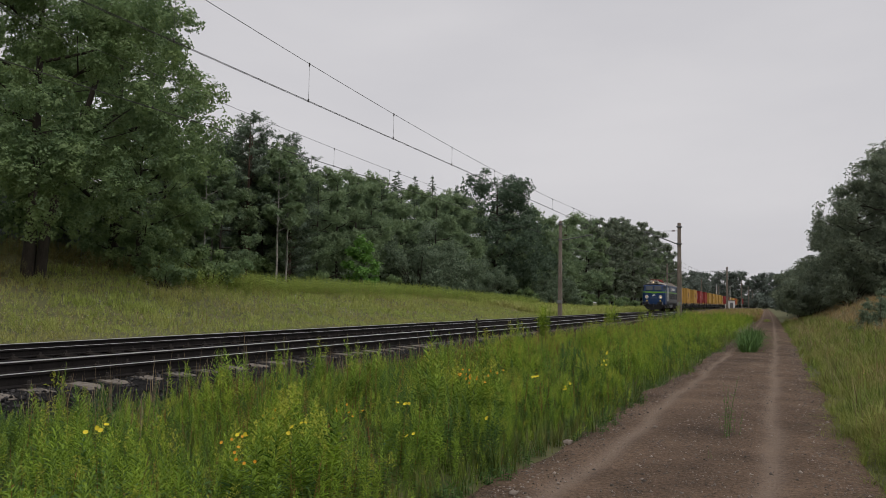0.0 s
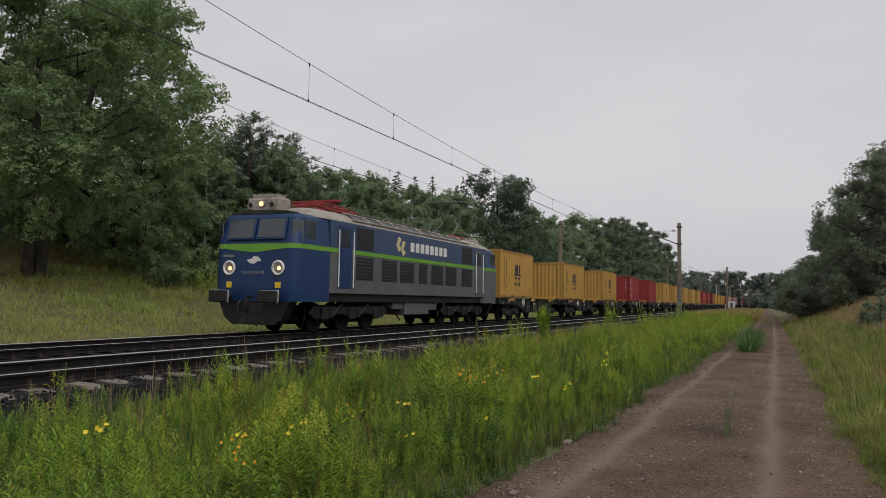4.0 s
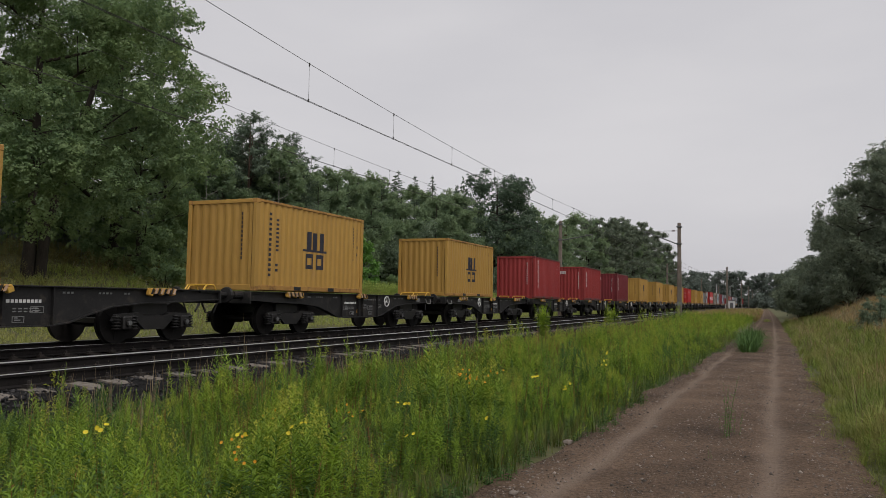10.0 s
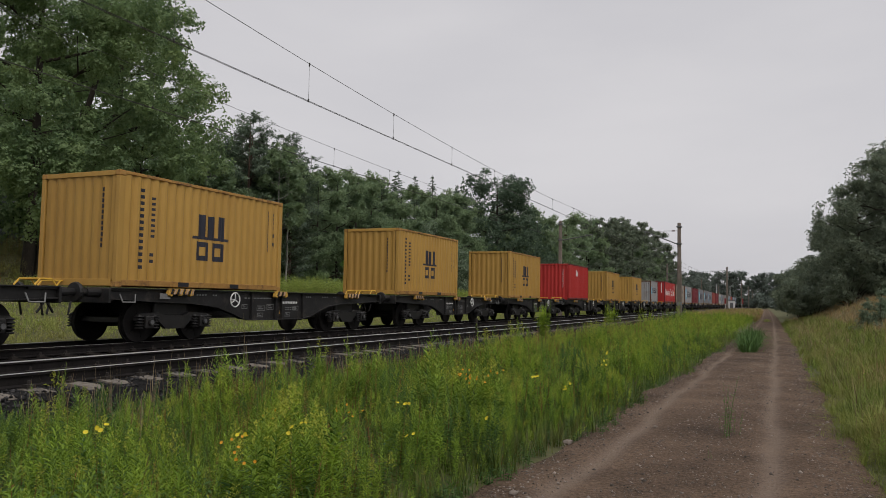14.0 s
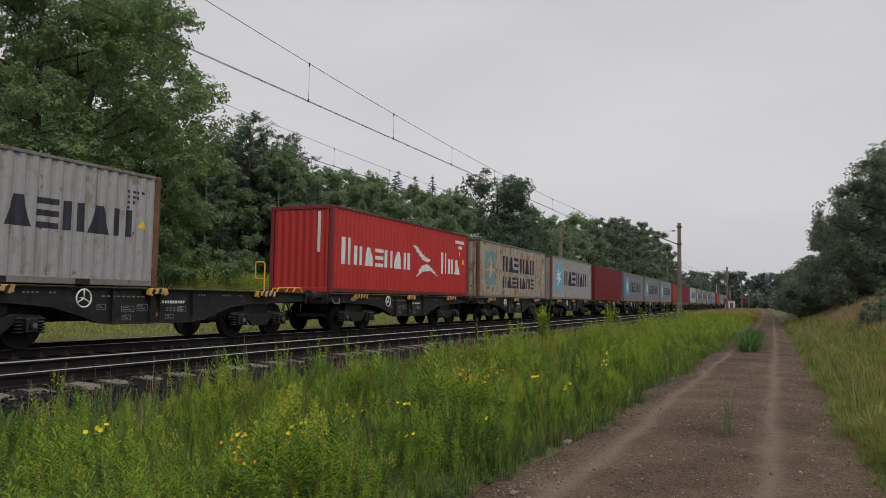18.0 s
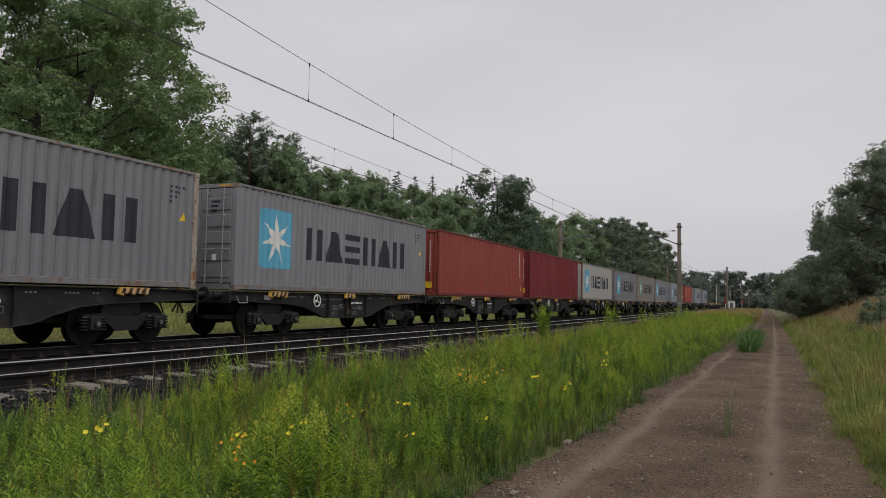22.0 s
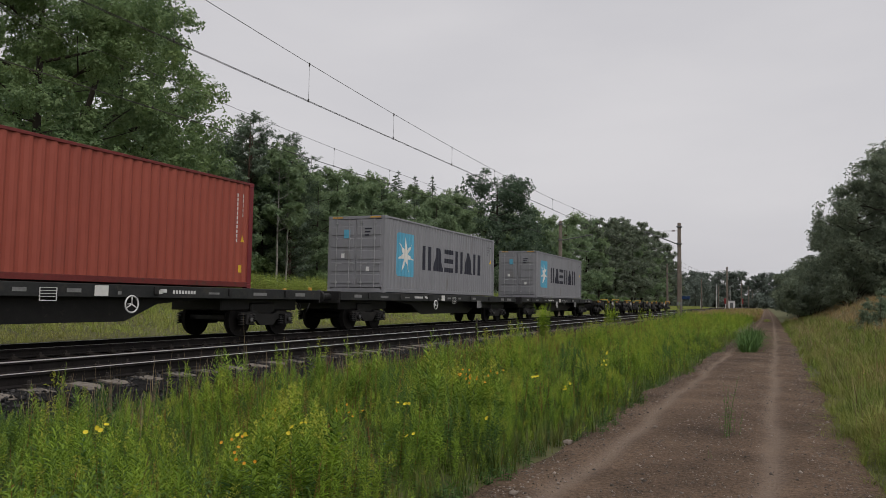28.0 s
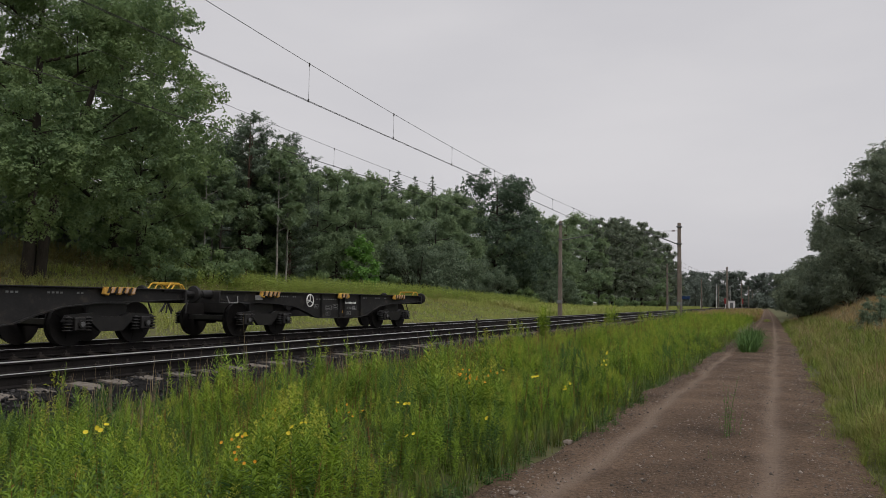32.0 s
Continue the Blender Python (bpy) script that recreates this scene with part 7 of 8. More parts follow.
def skeleton_wagon(loaded20):
    """Open-frame container wagon: two deep fish-bellied sills, cross beams, folding locks, two bogies."""
    t = thing("container_wagon", "black skeleton container wagon with white stencils and yellow-striped locks", "freight wagon", "wagons of the train")
    h = WAGON / 2 - 0.62
    sill = [(-h, 1.13), (h, 1.13), (h, 0.90), (4.9, 0.84), (3.6, 0.80), (2.75, 0.72), (2.1, 0.55), (1.65, 0.40), (1.2, 0.345), (-1.2, 0.345), (-1.65, 0.40), (-2.1, 0.55), (-2.75, 0.72), (-3.6, 0.80), (-4.9, 0.84), (-h, 0.90)]
    for s in (-1, 1):
        bm_key = ("skel_sill", s)
        shared("side_sill", bm_key, lambda s=s: add_prism(bm_new(), sill, "x", s * 1.08 - 0.012, s * 1.08 + 0.012), M_FRAME, t)

        def flanges(s=s):
            bm = bm_new()
            add_box(bm, s * 1.08 - 0.11, s * 1.08 + 0.11, -h, h, 1.115, 1.14, 0.004)
            low = sill[2:]
            for (a, za), (b, zb) in zip(low, low[1:]):
                d = math.hypot(b - a, zb - za)
                m = Matrix.Translation((s * 1.08, (a + b) / 2, (za + zb) / 2)) @ Matrix.Rotation(math.atan2(zb - za, b - a), 4, "X")
                add_box(bm, -0.09, 0.09, -d / 2, d / 2, -0.012, 0.012, 0.0, m)
            return bm
        shared("sill_flange", ("skel_flange", s), flanges, M_FRAME, t)

        for y in (-1.25, -0.15, 0.15, 1.25):
            shared("gusset", ("skel_gusset", s, y), lambda s=s, y=y: add_box(bm_new(), min(s * 1.09, s * 1.17), max(s * 1.09, s * 1.17), y - 0.012, y + 0.012, 0.36, 1.115), M_FRAME, t)
        handwheel(t, s * 1.26, -2.10 if s > 0 else -1.76, 0.90)
        frames = [(-0.95, -0.58, 0.60, 0.74), (-0.50, -0.18, 0.62, 0.78), (-0.92, -0.66, 0.42, 0.54), (0.78, 1.08, 0.60, 0.73), (0.40, 0.66, 0.42, 0.54), (-1.62, -1.38, 0.66, 0.78)]
        lines = []
        for y0, y1, z0, z1 in frames:
            lines += [(y0, y1, z0, z0 + 0.012), (y0, y1, z1 - 0.012, z1), (y0, y0 + 0.014, z0, z1), (y1 - 0.014, y1, z0, z1)]
            for r in range(2):
                zc = z0 + (z1 - z0) * (0.30 + 0.36 * r)
                lines += [(y0 + 0.05, y1 - 0.08 - 0.06 * r, zc, zc + 0.022)]
        stencil(t, "frames", lines, s * 1.096)
        stencil(t, "word", [(0.36 + q * 0.085, 0.42 + q * 0.085, 0.80, 0.865) for q in range(8)] + [(0.26, 0.33, 0.80, 0.865)], s * 1.096, M_WHITEINK)
        stencil(t, "fine", [(-1.5 + q * 0.14, -1.41 + q * 0.14, 0.93, 0.965) for q in range(9)] + [(0.4 + (q % 5) * 0.12, 0.48 + (q % 5) * 0.12, 0.62 + (q // 5) * 0.055, 0.645 + (q // 5) * 0.055) for q in range(10)]
                + [(y + q * 0.1, y + 0.06 + q * 0.1, 0.99, 1.03) for y, n in ((-3.4, 4), (-2.8, 2), (1.5, 3), (2.4, 4), (3.1, 2)) for q in range(n)], s * 1.096)
        stencil(t, "warn", [(0.10, 0.20, 0.50, 0.56), (0.125, 0.175, 0.56, 0.60)], s * 1.097, M_HAZARD)
        for y, w in ((-4.1, 0.40), (0.0, 0.26), (4.1, 0.40)):
            def lock(s=s, y=y, w=w):
                bm = add_box(bm_new(), s * 1.19 - 0.05, s * 1.19 + 0.07, y - w, y + w, 1.10, 1.15, 0.012)
                n = 5 if w > 0.3 else 3
                for q in range(n):
                    dy, low = (-0.85 + 1.7 * q / (n - 1)) * w, (0.97, 1.02, 0.99, 1.03, 0.98)[q]
                    add_box(bm, -0.05, 0.06, -0.07, 0.07, low - 1.09, 0.02, 0.014, Matrix.Translation((s * 1.20, y + dy, 1.09)) @ Matrix.Rotation((-0.25, 0.12, 0.35, -0.1, 0.28)[q], 4, "X"))
                return bm
            lk = shared("lock_plate", ("lock", s, y), lock, M_HAZARD, t, "yellow and black striped folding lock plate")
            for m, (mat, off) in enumerate(((M_FRAME, 0.0), (M_PALESTRIPE, 0.10))):
                def stripes(s=s, y=y, w=w, m=m, off=off):
                    bm = bm_new()
                    for q in range(4 if w > 0.3 else 2):
                        a = y - w + 0.02 + off + q * 0.2
                        xs = (s * 1.262, s * (1.264 + 0.002 * m))
                        vs = [[bm.verts.new((x, a + dy, z)) for dy, z in ((0, 1.015), (0.065, 1.015), (0.125, 1.145), (0.06, 1.145))] for x in xs]
                        bm.faces.new(vs[1])
                        for i in range(4):
                            bm.faces.new((vs[0][i], vs[0][(i + 1) % 4], vs[1][(i + 1) % 4], vs[1][i]))
                    bmesh.ops.recalc_face_normals(bm, faces=bm.faces[:])
                    return bm
                tagged(shared("stripes", ("lockstripe", s, y, m), stripes, mat, lk), kind="stuff")
        shared("data_board", ("dboard", s), lambda s=s: add_box(bm_new(), min(s * 1.19, s * 1.21), max(s * 1.19, s * 1.21), -4.75, -4.42, 0.90, 1.03, 0.004), M_LETTER, t, "pale data board")
        shared("step_iron", ("step", s), lambda s=s: add_tube(bm_new(), [(s * 1.15, -5.9, 1.0), (s * 1.2, -5.85, 0.82), (s * 1.2, -5.5, 0.82), (s * 1.15, -5.45, 1.0)], 0.016), M_LETTER, t, "pale grab iron")
    for y in (-h + 0.12, -4.08, -1.3, 0.0, 1.3, 4.08, h - 0.12):
        shared("cross_beam", ("xbeam", y), lambda y=y: add_box(bm_new(), -1.05, 1.05, y - 0.14, y + 0.14, 0.84, 1.10, 0.01), M_FRAME, t)
    for s in (-1, 1):
        shared("end_deck", ("enddeck", s), lambda s=s: add_box(bm_new(), -1.15, 1.15, s * h - (0.0 if s < 0 else 0.7), s * h + (0.7 if s < 0 else 0.0), 1.07, 1.135, 0.008), M_FRAME, t)
        shared("end_beam", ("endbeam", s), lambda s=s: add_box(bm_new(), -1.2, 1.2, s * h - 0.03, s * h + 0.03, 0.80, 1.12, 0.01), M_FRAME, t)
        buffer_pair(t, s * WAGON / 2, s)
    shared("brake_cylinder", ("airtank",), lambda: add_cyl(add_cyl(bm_new(), (0.2, -2.3, 0.72), (0.2, -1.5, 0.72), 0.16, n=12), (0.55, -2.2, 0.7), (0.55, -1.6, 0.7), 0.11, n=10), M_FRAME, t)

    def hoop():
        bm = bm_new()
        y0, y1 = h - 0.15, h + 0.04
        add_tube(bm, [(1.0, y0 - 0.3, 1.15), (1.0, y0 - 0.18, 1.28), (1.0, y1 - 0.1, 1.28), (1.0, y1, 1.15)], 0.02)
        add_tube(bm, [(0.4, y0 - 0.3, 1.15), (0.4, y0 - 0.18, 1.28), (0.4, y1 - 0.1, 1.28), (0.4, y1, 1.15)], 0.02)
        add_tube(bm, [(1.0, y0 - 0.18, 1.28), (0.4, y0 - 0.18, 1.28)], 0.02)
        add_tube(bm, [(1.0, y1 - 0.1, 1.28), (0.4, y1 - 0.1, 1.28)], 0.02)
        return bm
    for turn in (0, math.pi):
        shared("platform_rail", ("hoop",), hoop, M_HOOP, t, "low orange-yellow handrail hoop").matrix_basis = Matrix.Rotation(turn, 4, "Z")
    for s in (-1, 1):
        bogie(t, s * 4.08, s)
    return t


def flat_wagon():
    """Long closed-deck wagon with a straight sill and a deep dark underframe."""
    t = thing("flat_wagon", "long dark flat wagon with grey stencils and a white handwheel", "freight wagon", "wagons of the train")
    h = FLAT / 2 - 0.62
    shared("deck", ("fdeck",), lambda: add_box(bm_new(), -1.3, 1.3, -h, h, 1.12, 1.21, 0.01), M_FRAME, t)
    for s in (-1, 1):
        shared("side_sill", ("fsill", s), lambda s=s: add_box(bm_new(), s * 1.31 - 0.02, s * 1.31 + 0.02, -h, h, 0.93, 1.20, 0.006), M_FLATSILL, t, "dull dark grey side sill")
        shared("truss", ("ftruss", s), lambda s=s: add_prism(bm_new(), [(-5.0, 0.93), (5.0, 0.93), (3.0, 0.78), (2.0, 0.38), (-3.4, 0.38), (-4.6, 0.80)], "x", s * 0.8 - 0.02, s * 0.8 + 0.02), M_BOGIE, t)
        handwheel(t, s * 1.36, 1.68, 0.78)
        stencil(t, "flat", [(-8.6, -7.9, 1.0, 1.12), (-7.4, -6.9, 1.0, 1.12), (-3.8, -3.3, 0.62, 0.98), (-3.1, -2.7, 1.02, 1.12), (-1.2, -0.9, 1.02, 1.1), (1.3, 1.4, 0.99, 1.06), (0.0, 0.35, 1.02, 1.1), (4.2, 4.6, 1.03, 1.08), (6.0, 6.6, 1.02, 1.1), (8.0, 8.5, 1.02, 1.12)], s * 1.334)
        stencil(t, "flatword", [(2.95 + q * 0.1, 3.02 + q * 0.1, 1.03, 1.11) for q in range(8)] + [(2.45, 2.62, 1.02, 1.10), (2.55, 2.75, 1.05, 1.13), (-0.62, -0.22, 0.84, 0.86), (-0.62, -0.22, 0.92, 0.93), (-0.62, -0.22, 0.98, 0.99), (-0.62, -0.22, 1.04, 1.05), (-0.62, -0.22, 1.10, 1.11), (-0.62, -0.60, 0.84, 1.11), (-0.24, -0.22, 0.84, 1.11)], s * 1.332, M_WHITEINK)
        stencil(t, "plate", [(0.68, 1.04, 0.95, 1.18)], s * 1.338, M_STAR, "notice_plate", "beige notice plate")
        stencil(t, "valves", [(-4.35, -4.1, 0.66, 0.86), (-4.0, -3.9, 0.70, 0.78), (-3.85, -3.7, 0.64, 0.70)], s * 1.2, M_LETTER, "valve_box", "pale brake valve box")
        shared("valve_bracket", ("vbr", s), lambda s=s: add_box(bm_new(), s * 1.0 - 0.2, s * 1.0 + 0.2, -4.4, -3.65, 0.62, 0.95, 0.01), M_BOGIE, t)
        for y in (-7.5, -5.0, -2.4, 2.4, 5.0, 7.5):
            shared("stake_pocket", ("pocket", s, y), lambda s=s, y=y: add_box(bm_new(), s * 1.33, s * 1.38, y - 0.06, y + 0.06, 1.0, 1.18, 0.006), M_FRAME, t)
        shared("end_beam", ("fend", s), lambda s=s: add_box(bm_new(), -1.3, 1.3, s * h - 0.03, s * h + 0.03, 0.82, 1.22, 0.01), M_FRAME, t)
        buffer_pair(t, s * FLAT / 2, s)
        shared("yellow_lug", ("lug", s), lambda s=s: add_box(bm_new(), 1.22, 1.30, s * (h - 0.5) - 0.06, s * (h - 0.5) + 0.06, 1.21, 1.30, 0.01), M_HAZARD, t, "yellow lug")
        shared("frame_box", ("fbox", s), lambda s=s: add_box(bm_new(), -0.86, 0.86, s * 7.0 - 1.75, s * 7.0 + 1.75, 0.60, 0.95, 0.03), M_BOGIE, t, "black frame box over the bogie")
        bogie(t, s * 7.0, s)
    for x in (-1.1, 1.1):
        for y in (-6.1, 6.1):
            shared("container_pedestal", ("ped", x, y), lambda x=x, y=y: add_box(bm_new(), x - 0.12, x + 0.12, y - 0.15, y + 0.15, 1.205, 1.217, 0.003), M_FRAME, t)
    return t


def upright_hoop(t):
    """A tall yellow hoop on a post at the rear end of one wagon."""
    bm, h = bm_new(), WAGON / 2 - 0.62
    add_tube(bm, [(-0.40, h, 1.13), (-0.40, h, 2.05), (-0.46, h, 2.10), (-0.70, h, 2.10), (-0.76, h, 2.05), (-0.76, h, 1.62), (-0.70, h, 1.57), (-0.40, h, 1.57)], 0.024)
    part("upright_hoop", bm, M_HOOP, t, "tall orange-yellow hoop on a post")


REVERSED = {4, 5, 8, 10, 11, 12, 13, 15, 16, 17, 18, 19, 24, 30, 32}
first_skel = skeleton_wagon(True)
on_train(first_skel, S0 + WAGON / 2)
for k in range(1, 34):
    o = copy_thing(first_skel, Matrix.Identity(4))
    if k == 20:
        upright_hoop(o)
    on_train(o, S0 + WAGON * (k + 0.5), 0, 180 if k in REVERSED else 0)
end_flat = S0 + 34 * WAGON + 4 * FLAT
for j in range(4):
    o = copy_thing(first_skel, Matrix.Identity(4))
    o["label"] = "empty black skeleton container wagon with yellow-striped locks"
    on_train(o, end_flat + WAGON * (j + 0.5), 0, 180 if j == 0 else 0)
first_flat = flat_wagon()
on_train(first_flat, S0 + 34 * WAGON + FLAT / 2)
for j in range(1, 4):
    on_train(copy_thing(first_flat, Matrix.Identity(4)), S0 + 34 * WAGON + FLAT * (j + 0.5), 0, 180 if j > 1 else 0)

# ---- the locomotive ----
def nose_outline(y0, y1, half, z):
    """Plan of the body at height z: flat sides, ends with rounded corners."""
    r = 0.32
    out = []
    for cx, cy, a0 in ((half - r, y1 - r, 0), (-half + r, y1 - r, 90), (-half + r, y0 + r, 180), (half - r, y0 + r, 270)):
        for i in range(6):
            a = radians(a0 + 18 * i)
            out.append((cx + r * math.cos(a), cy + r * math.sin(a)))
    return out


def loft(bm, levels):
    """Skin over outlines at rising heights; levels: (z, y0, y1, half)."""
    rings = []
    for z, y0, y1, half in levels:
        rings.append([bm.verts.new((x, y, z)) for x, y in nose_outline(y0, y1, half, z)])
    for A, B in zip(rings, rings[1:]):
        n = len(A)
        for i in range(n):
            bm.faces.new((A[i], A[(i + 1) % n], B[(i + 1) % n], B[i]))
    bm.faces.new(rings[0][::-1]), bm.faces.new(rings[-1])
    return bm


def locomotive():
    t = thing("locomotive", "blue and grey electric locomotive with a green stripe, headlamps lit", "locomotive")
    E = 9.02
    bm = bm_new()
    loft(bm, [(0.86, -E, -6.9, 1.50), (1.30, -E - 0.02, -6.9, 1.51), (2.46, -E, -6.9, 1.51)])
    part("front_cab", bm, M_BLUE, t, "dark blue cab front")
    bm = bm_new()
    loft(bm, [(2.60, -E + 0.02, -6.9, 1.51), (3.42, -E + 0.22, -6.9, 1.44), (3.52, -E + 0.30, -6.9, 1.38)])
    part("cab_upper", bm, M_BLUE, t)
    bm = bm_new()
    loft(bm, [(0.86, 6.9, E, 1.50), (2.46, 6.9, E, 1.51)])
    part("rear_cab", bm, M_LGREY, t, "grey rear cab")
    bm = bm_new()
    loft(bm, [(2.60, 6.9, E - 0.02, 1.51), (3.42, 6.9, E - 0.22, 1.44), (3.52, 6.9, E - 0.30, 1.38)])
    part("cab_upper", bm, M_BLUE, t)
    part("body_side", add_box(bm_new(), -1.50, 1.50, -7.1, 7.1, 1.14, 2.46, 0.01), M_LGREY, t, "dusty grey lower body side")
    part("body_upper", add_box(bm_new(), -1.50, 1.50, -7.1, 7.1, 2.60, 3.50, 0.01), M_STEELBLUE, t, "dull steel blue upper body side")
    bm = bm_new()
    loft(bm, [(2.458, -E - 0.004, E + 0.004, 1.514), (2.602, -E + 0.012, E - 0.012, 1.514)])
    part("stripe", bm, M_GREEN, t, "bright green stripe")
    bm = bm_new()
    f = bm.faces.new([bm.verts.new(p) for p in ((-1.2, -E - 0.012, 2.46), (0.0, -E - 0.02, 2.33), (1.2, -E - 0.012, 2.46))])
    part("stripe_chevron", bm, M_GREEN, t)
    # roof
    bm = bm_new()
    add_prism(bm, [(-1.46, 3.49), (1.46, 3.49), (1.38, 3.60), (0.98, 3.84), (0.5, 3.90), (-0.5, 3.90), (-0.98, 3.84), (-1.38, 3.60)], "y", -7.2, 7.2)
    part("roof", bm, M_LROOF, t)
    for s in (-1, 1):
        bm = bm_new()
        A = [bm.verts.new((x, s * 7.2, z)) for x, z in ((-1.46, 3.49), (-1.38, 3.60), (-0.98, 3.84), (-0.5, 3.90), (0.5, 3.90), (0.98, 3.84), (1.38, 3.60), (1.46, 3.49))]
        B = [bm.verts.new((x, s * y, z)) for x, y, z in ((-1.36, 8.5, 3.50), (-1.25, 8.62, 3.56), (-0.95, 8.7, 3.62), (-0.45, 8.75, 3.66), (0.45, 8.75, 3.66), (0.95, 8.7, 3.62), (1.25, 8.62, 3.56), (1.36, 8.5, 3.50))]
        for i in range(7):
            bm.faces.new((A[i], A[i + 1], B[i + 1], B[i]))
        bm.faces.new(B)
        bmesh.ops.recalc_face_normals(bm, faces=bm.faces[:])
        part("cab_roof", bm, M_LROOF, t, "dusty beige cab roof", smooth=False)
        bm = bm_new()
        add_box(bm, -0.62, 0.62, s * 8.35 - 0.3, s * 8.35 + 0.3, 3.6, 4.06, 0.07)
        for q in range(5):
            add_box(bm, -0.46 + q * 0.2, -0.34 + q * 0.2, s * 8.35 - 0.24, s * 8.35 + 0.24, 4.05, 4.17, 0.01)
        box = part("roof_lamp_box", bm, M_LROOF, t)
        if s < 0:
            part("headlamp", add_cyl(bm_new(), (-0.06, -8.66, 3.86), (-0.06, -8.70, 3.86), 0.075, n=14), M_HEADLAMP, box, "lit top headlamp")
            part("lamp_ring", add_ring(bm_new(), (-0.06, -8.67, 3.86), "y", 0.105, 0.025, 18, 6), M_LROOF, box, smooth=True)
            for x in (-0.46, 0.34):
                part("side_lamp", add_cyl(bm_new(), (x, -8.62, 3.82), (x, -8.69, 3.82), 0.10, n=14), M_DARK, box, "dark unlit lamp")
                part("lamp_ring", add_ring(bm_new(), (x, -8.68, 3.82), "y", 0.10, 0.022, 16, 6), M_LROOF, box, smooth=True)
    for s in (-1, 1):
        slope = Matrix.Translation((s * 1.18, 0, 3.735)) @ Matrix.Rotation(s * 0.54, 4, "Y")
        for q in range(9):
            y = -4.9 + q * 1.1
            part("roof_window", add_box(bm_new(), -0.20, 0.20, y - 0.46, y + 0.46, -0.012, 0.016, 0.0, slope), M_ROOFGLASS, t, "grey slanted roof window")
            part("roof_rib", add_box(bm_new(), -0.235, 0.235, y + 0.49, y + 0.61, -0.012, 0.06, 0.006, slope), M_LROOF, t)
        part("roof_ledge", add_box(bm_new(), -0.03, 0.03, -5.6, 5.2, -0.012, 0.05, 0.006, slope @ Matrix.Translation((s * -0.24, 0, 0))), M_LROOF, t)
        part("roof_ledge", add_box(bm_new(), -0.03, 0.03, -5.6, 5.2, -0.012, 0.05, 0.006, slope @ Matrix.Translation((s * 0.24, 0, 0))), M_LROOF, t)
    # side windows and grilles
    for s in (-1, 1):
        for y0, y1 in ((-5.46, -4.27), (-3.60, -2.41), (-2.12, -0.93), (-0.46, 0.33), (0.76, 1.95), (2.27, 3.46), (4.11, 5.40)):
            g = part("side_grille", add_box(bm_new(), s * 1.502 - 0.012, s * 1.502 + 0.012, y0, y1, 1.62, 2.40, 0.004), M_DARK, t, "dark ventilation grille")
            for q in range(6):
                part("slat", add_box(bm_new(), s * 1.512, s * 1.524, y0 + 0.03, y1 - 0.03, 1.68 + q * 0.12, 1.71 + q * 0.12), M_ROOFGLASS, g)
        for y0, y1 in ((-5.46, -4.27), (4.11, 5.40)):
            part("upper_window", add_box(bm_new(), s * 1.502 - 0.012, s * 1.502 + 0.012, y0, y1, 2.66, 3.40, 0.004), M_DARK, t, "dark upper grille")
        for y0, y1 in ((-6.62, -5.78), (5.88, 6.72)):
            d = part("cab_door", add_box(bm_new(), s * 1.503 - 0.012, s * 1.503 + 0.012, y0, y1, 1.30, 3.36, 0.006), M_BLUE if y0 < 0 else M_LGREY, t, "narrow cab door")
            part("door_window", add_box(bm_new(), s * 1.517 - 0.004, s * 1.517 + 0.004, y0 + 0.15, y1 - 0.15, 2.66, 3.25, 0.002), M_WINDOW, d)
            for y in (y0 - 0.05, y1 + 0.05):
                part("handrail", add_cyl(bm_new(), (s * 1.56, y, 1.35), (s * 1.56, y, 3.2), 0.022, n=6), M_WHITEINK, d, "white vertical handrail")
        for e in (-1, 1):
            part("cab_side_window", add_box(bm_new(), s * 1.475 - 0.02, s * 1.475 + 0.02, min(e * 7.95, e * 8.50), max(e * 7.95, e * 8.50), 2.68, 3.34, 0.01), M_WINDOW, t)
            corner = Matrix.Translation((s * 1.385, e * 8.77, 3.02)) @ Matrix.Rotation(s * e * 0.62, 4, "Z")
            part("corner_window", add_box(bm_new(), -0.02, 0.02, -0.19, 0.19, -0.33, 0.30, 0.01, corner), M_WINDOW, t, "narrow corner window")
        x0, x1 = min(s * 1.499, s * 1.507), max(s * 1.499, s * 1.507)
        for dz, dy in ((0.0, 0.0), (-0.13, 0.36)):
            part("emblem", add_prism(bm_new(), [(-2.50 + dy, 3.02 + dz), (-2.30 + dy, 2.76 + dz), (-2.02 + dy, 2.90 + dz), (-2.26 + dy, 3.02 + dz), (-2.08 + dy, 3.30 + dz), (-2.32 + dy, 3.34 + dz)], "x", x0, x1), M_SEEDPAINT, t, "beige curved emblem")
        for q in range(8):
            part("lettering_block", add_box(bm_new(), x0, x1, -1.27 + q * 0.465, -1.27 + q * 0.465 + 0.33, 2.84, 3.20), M_STAR, t)
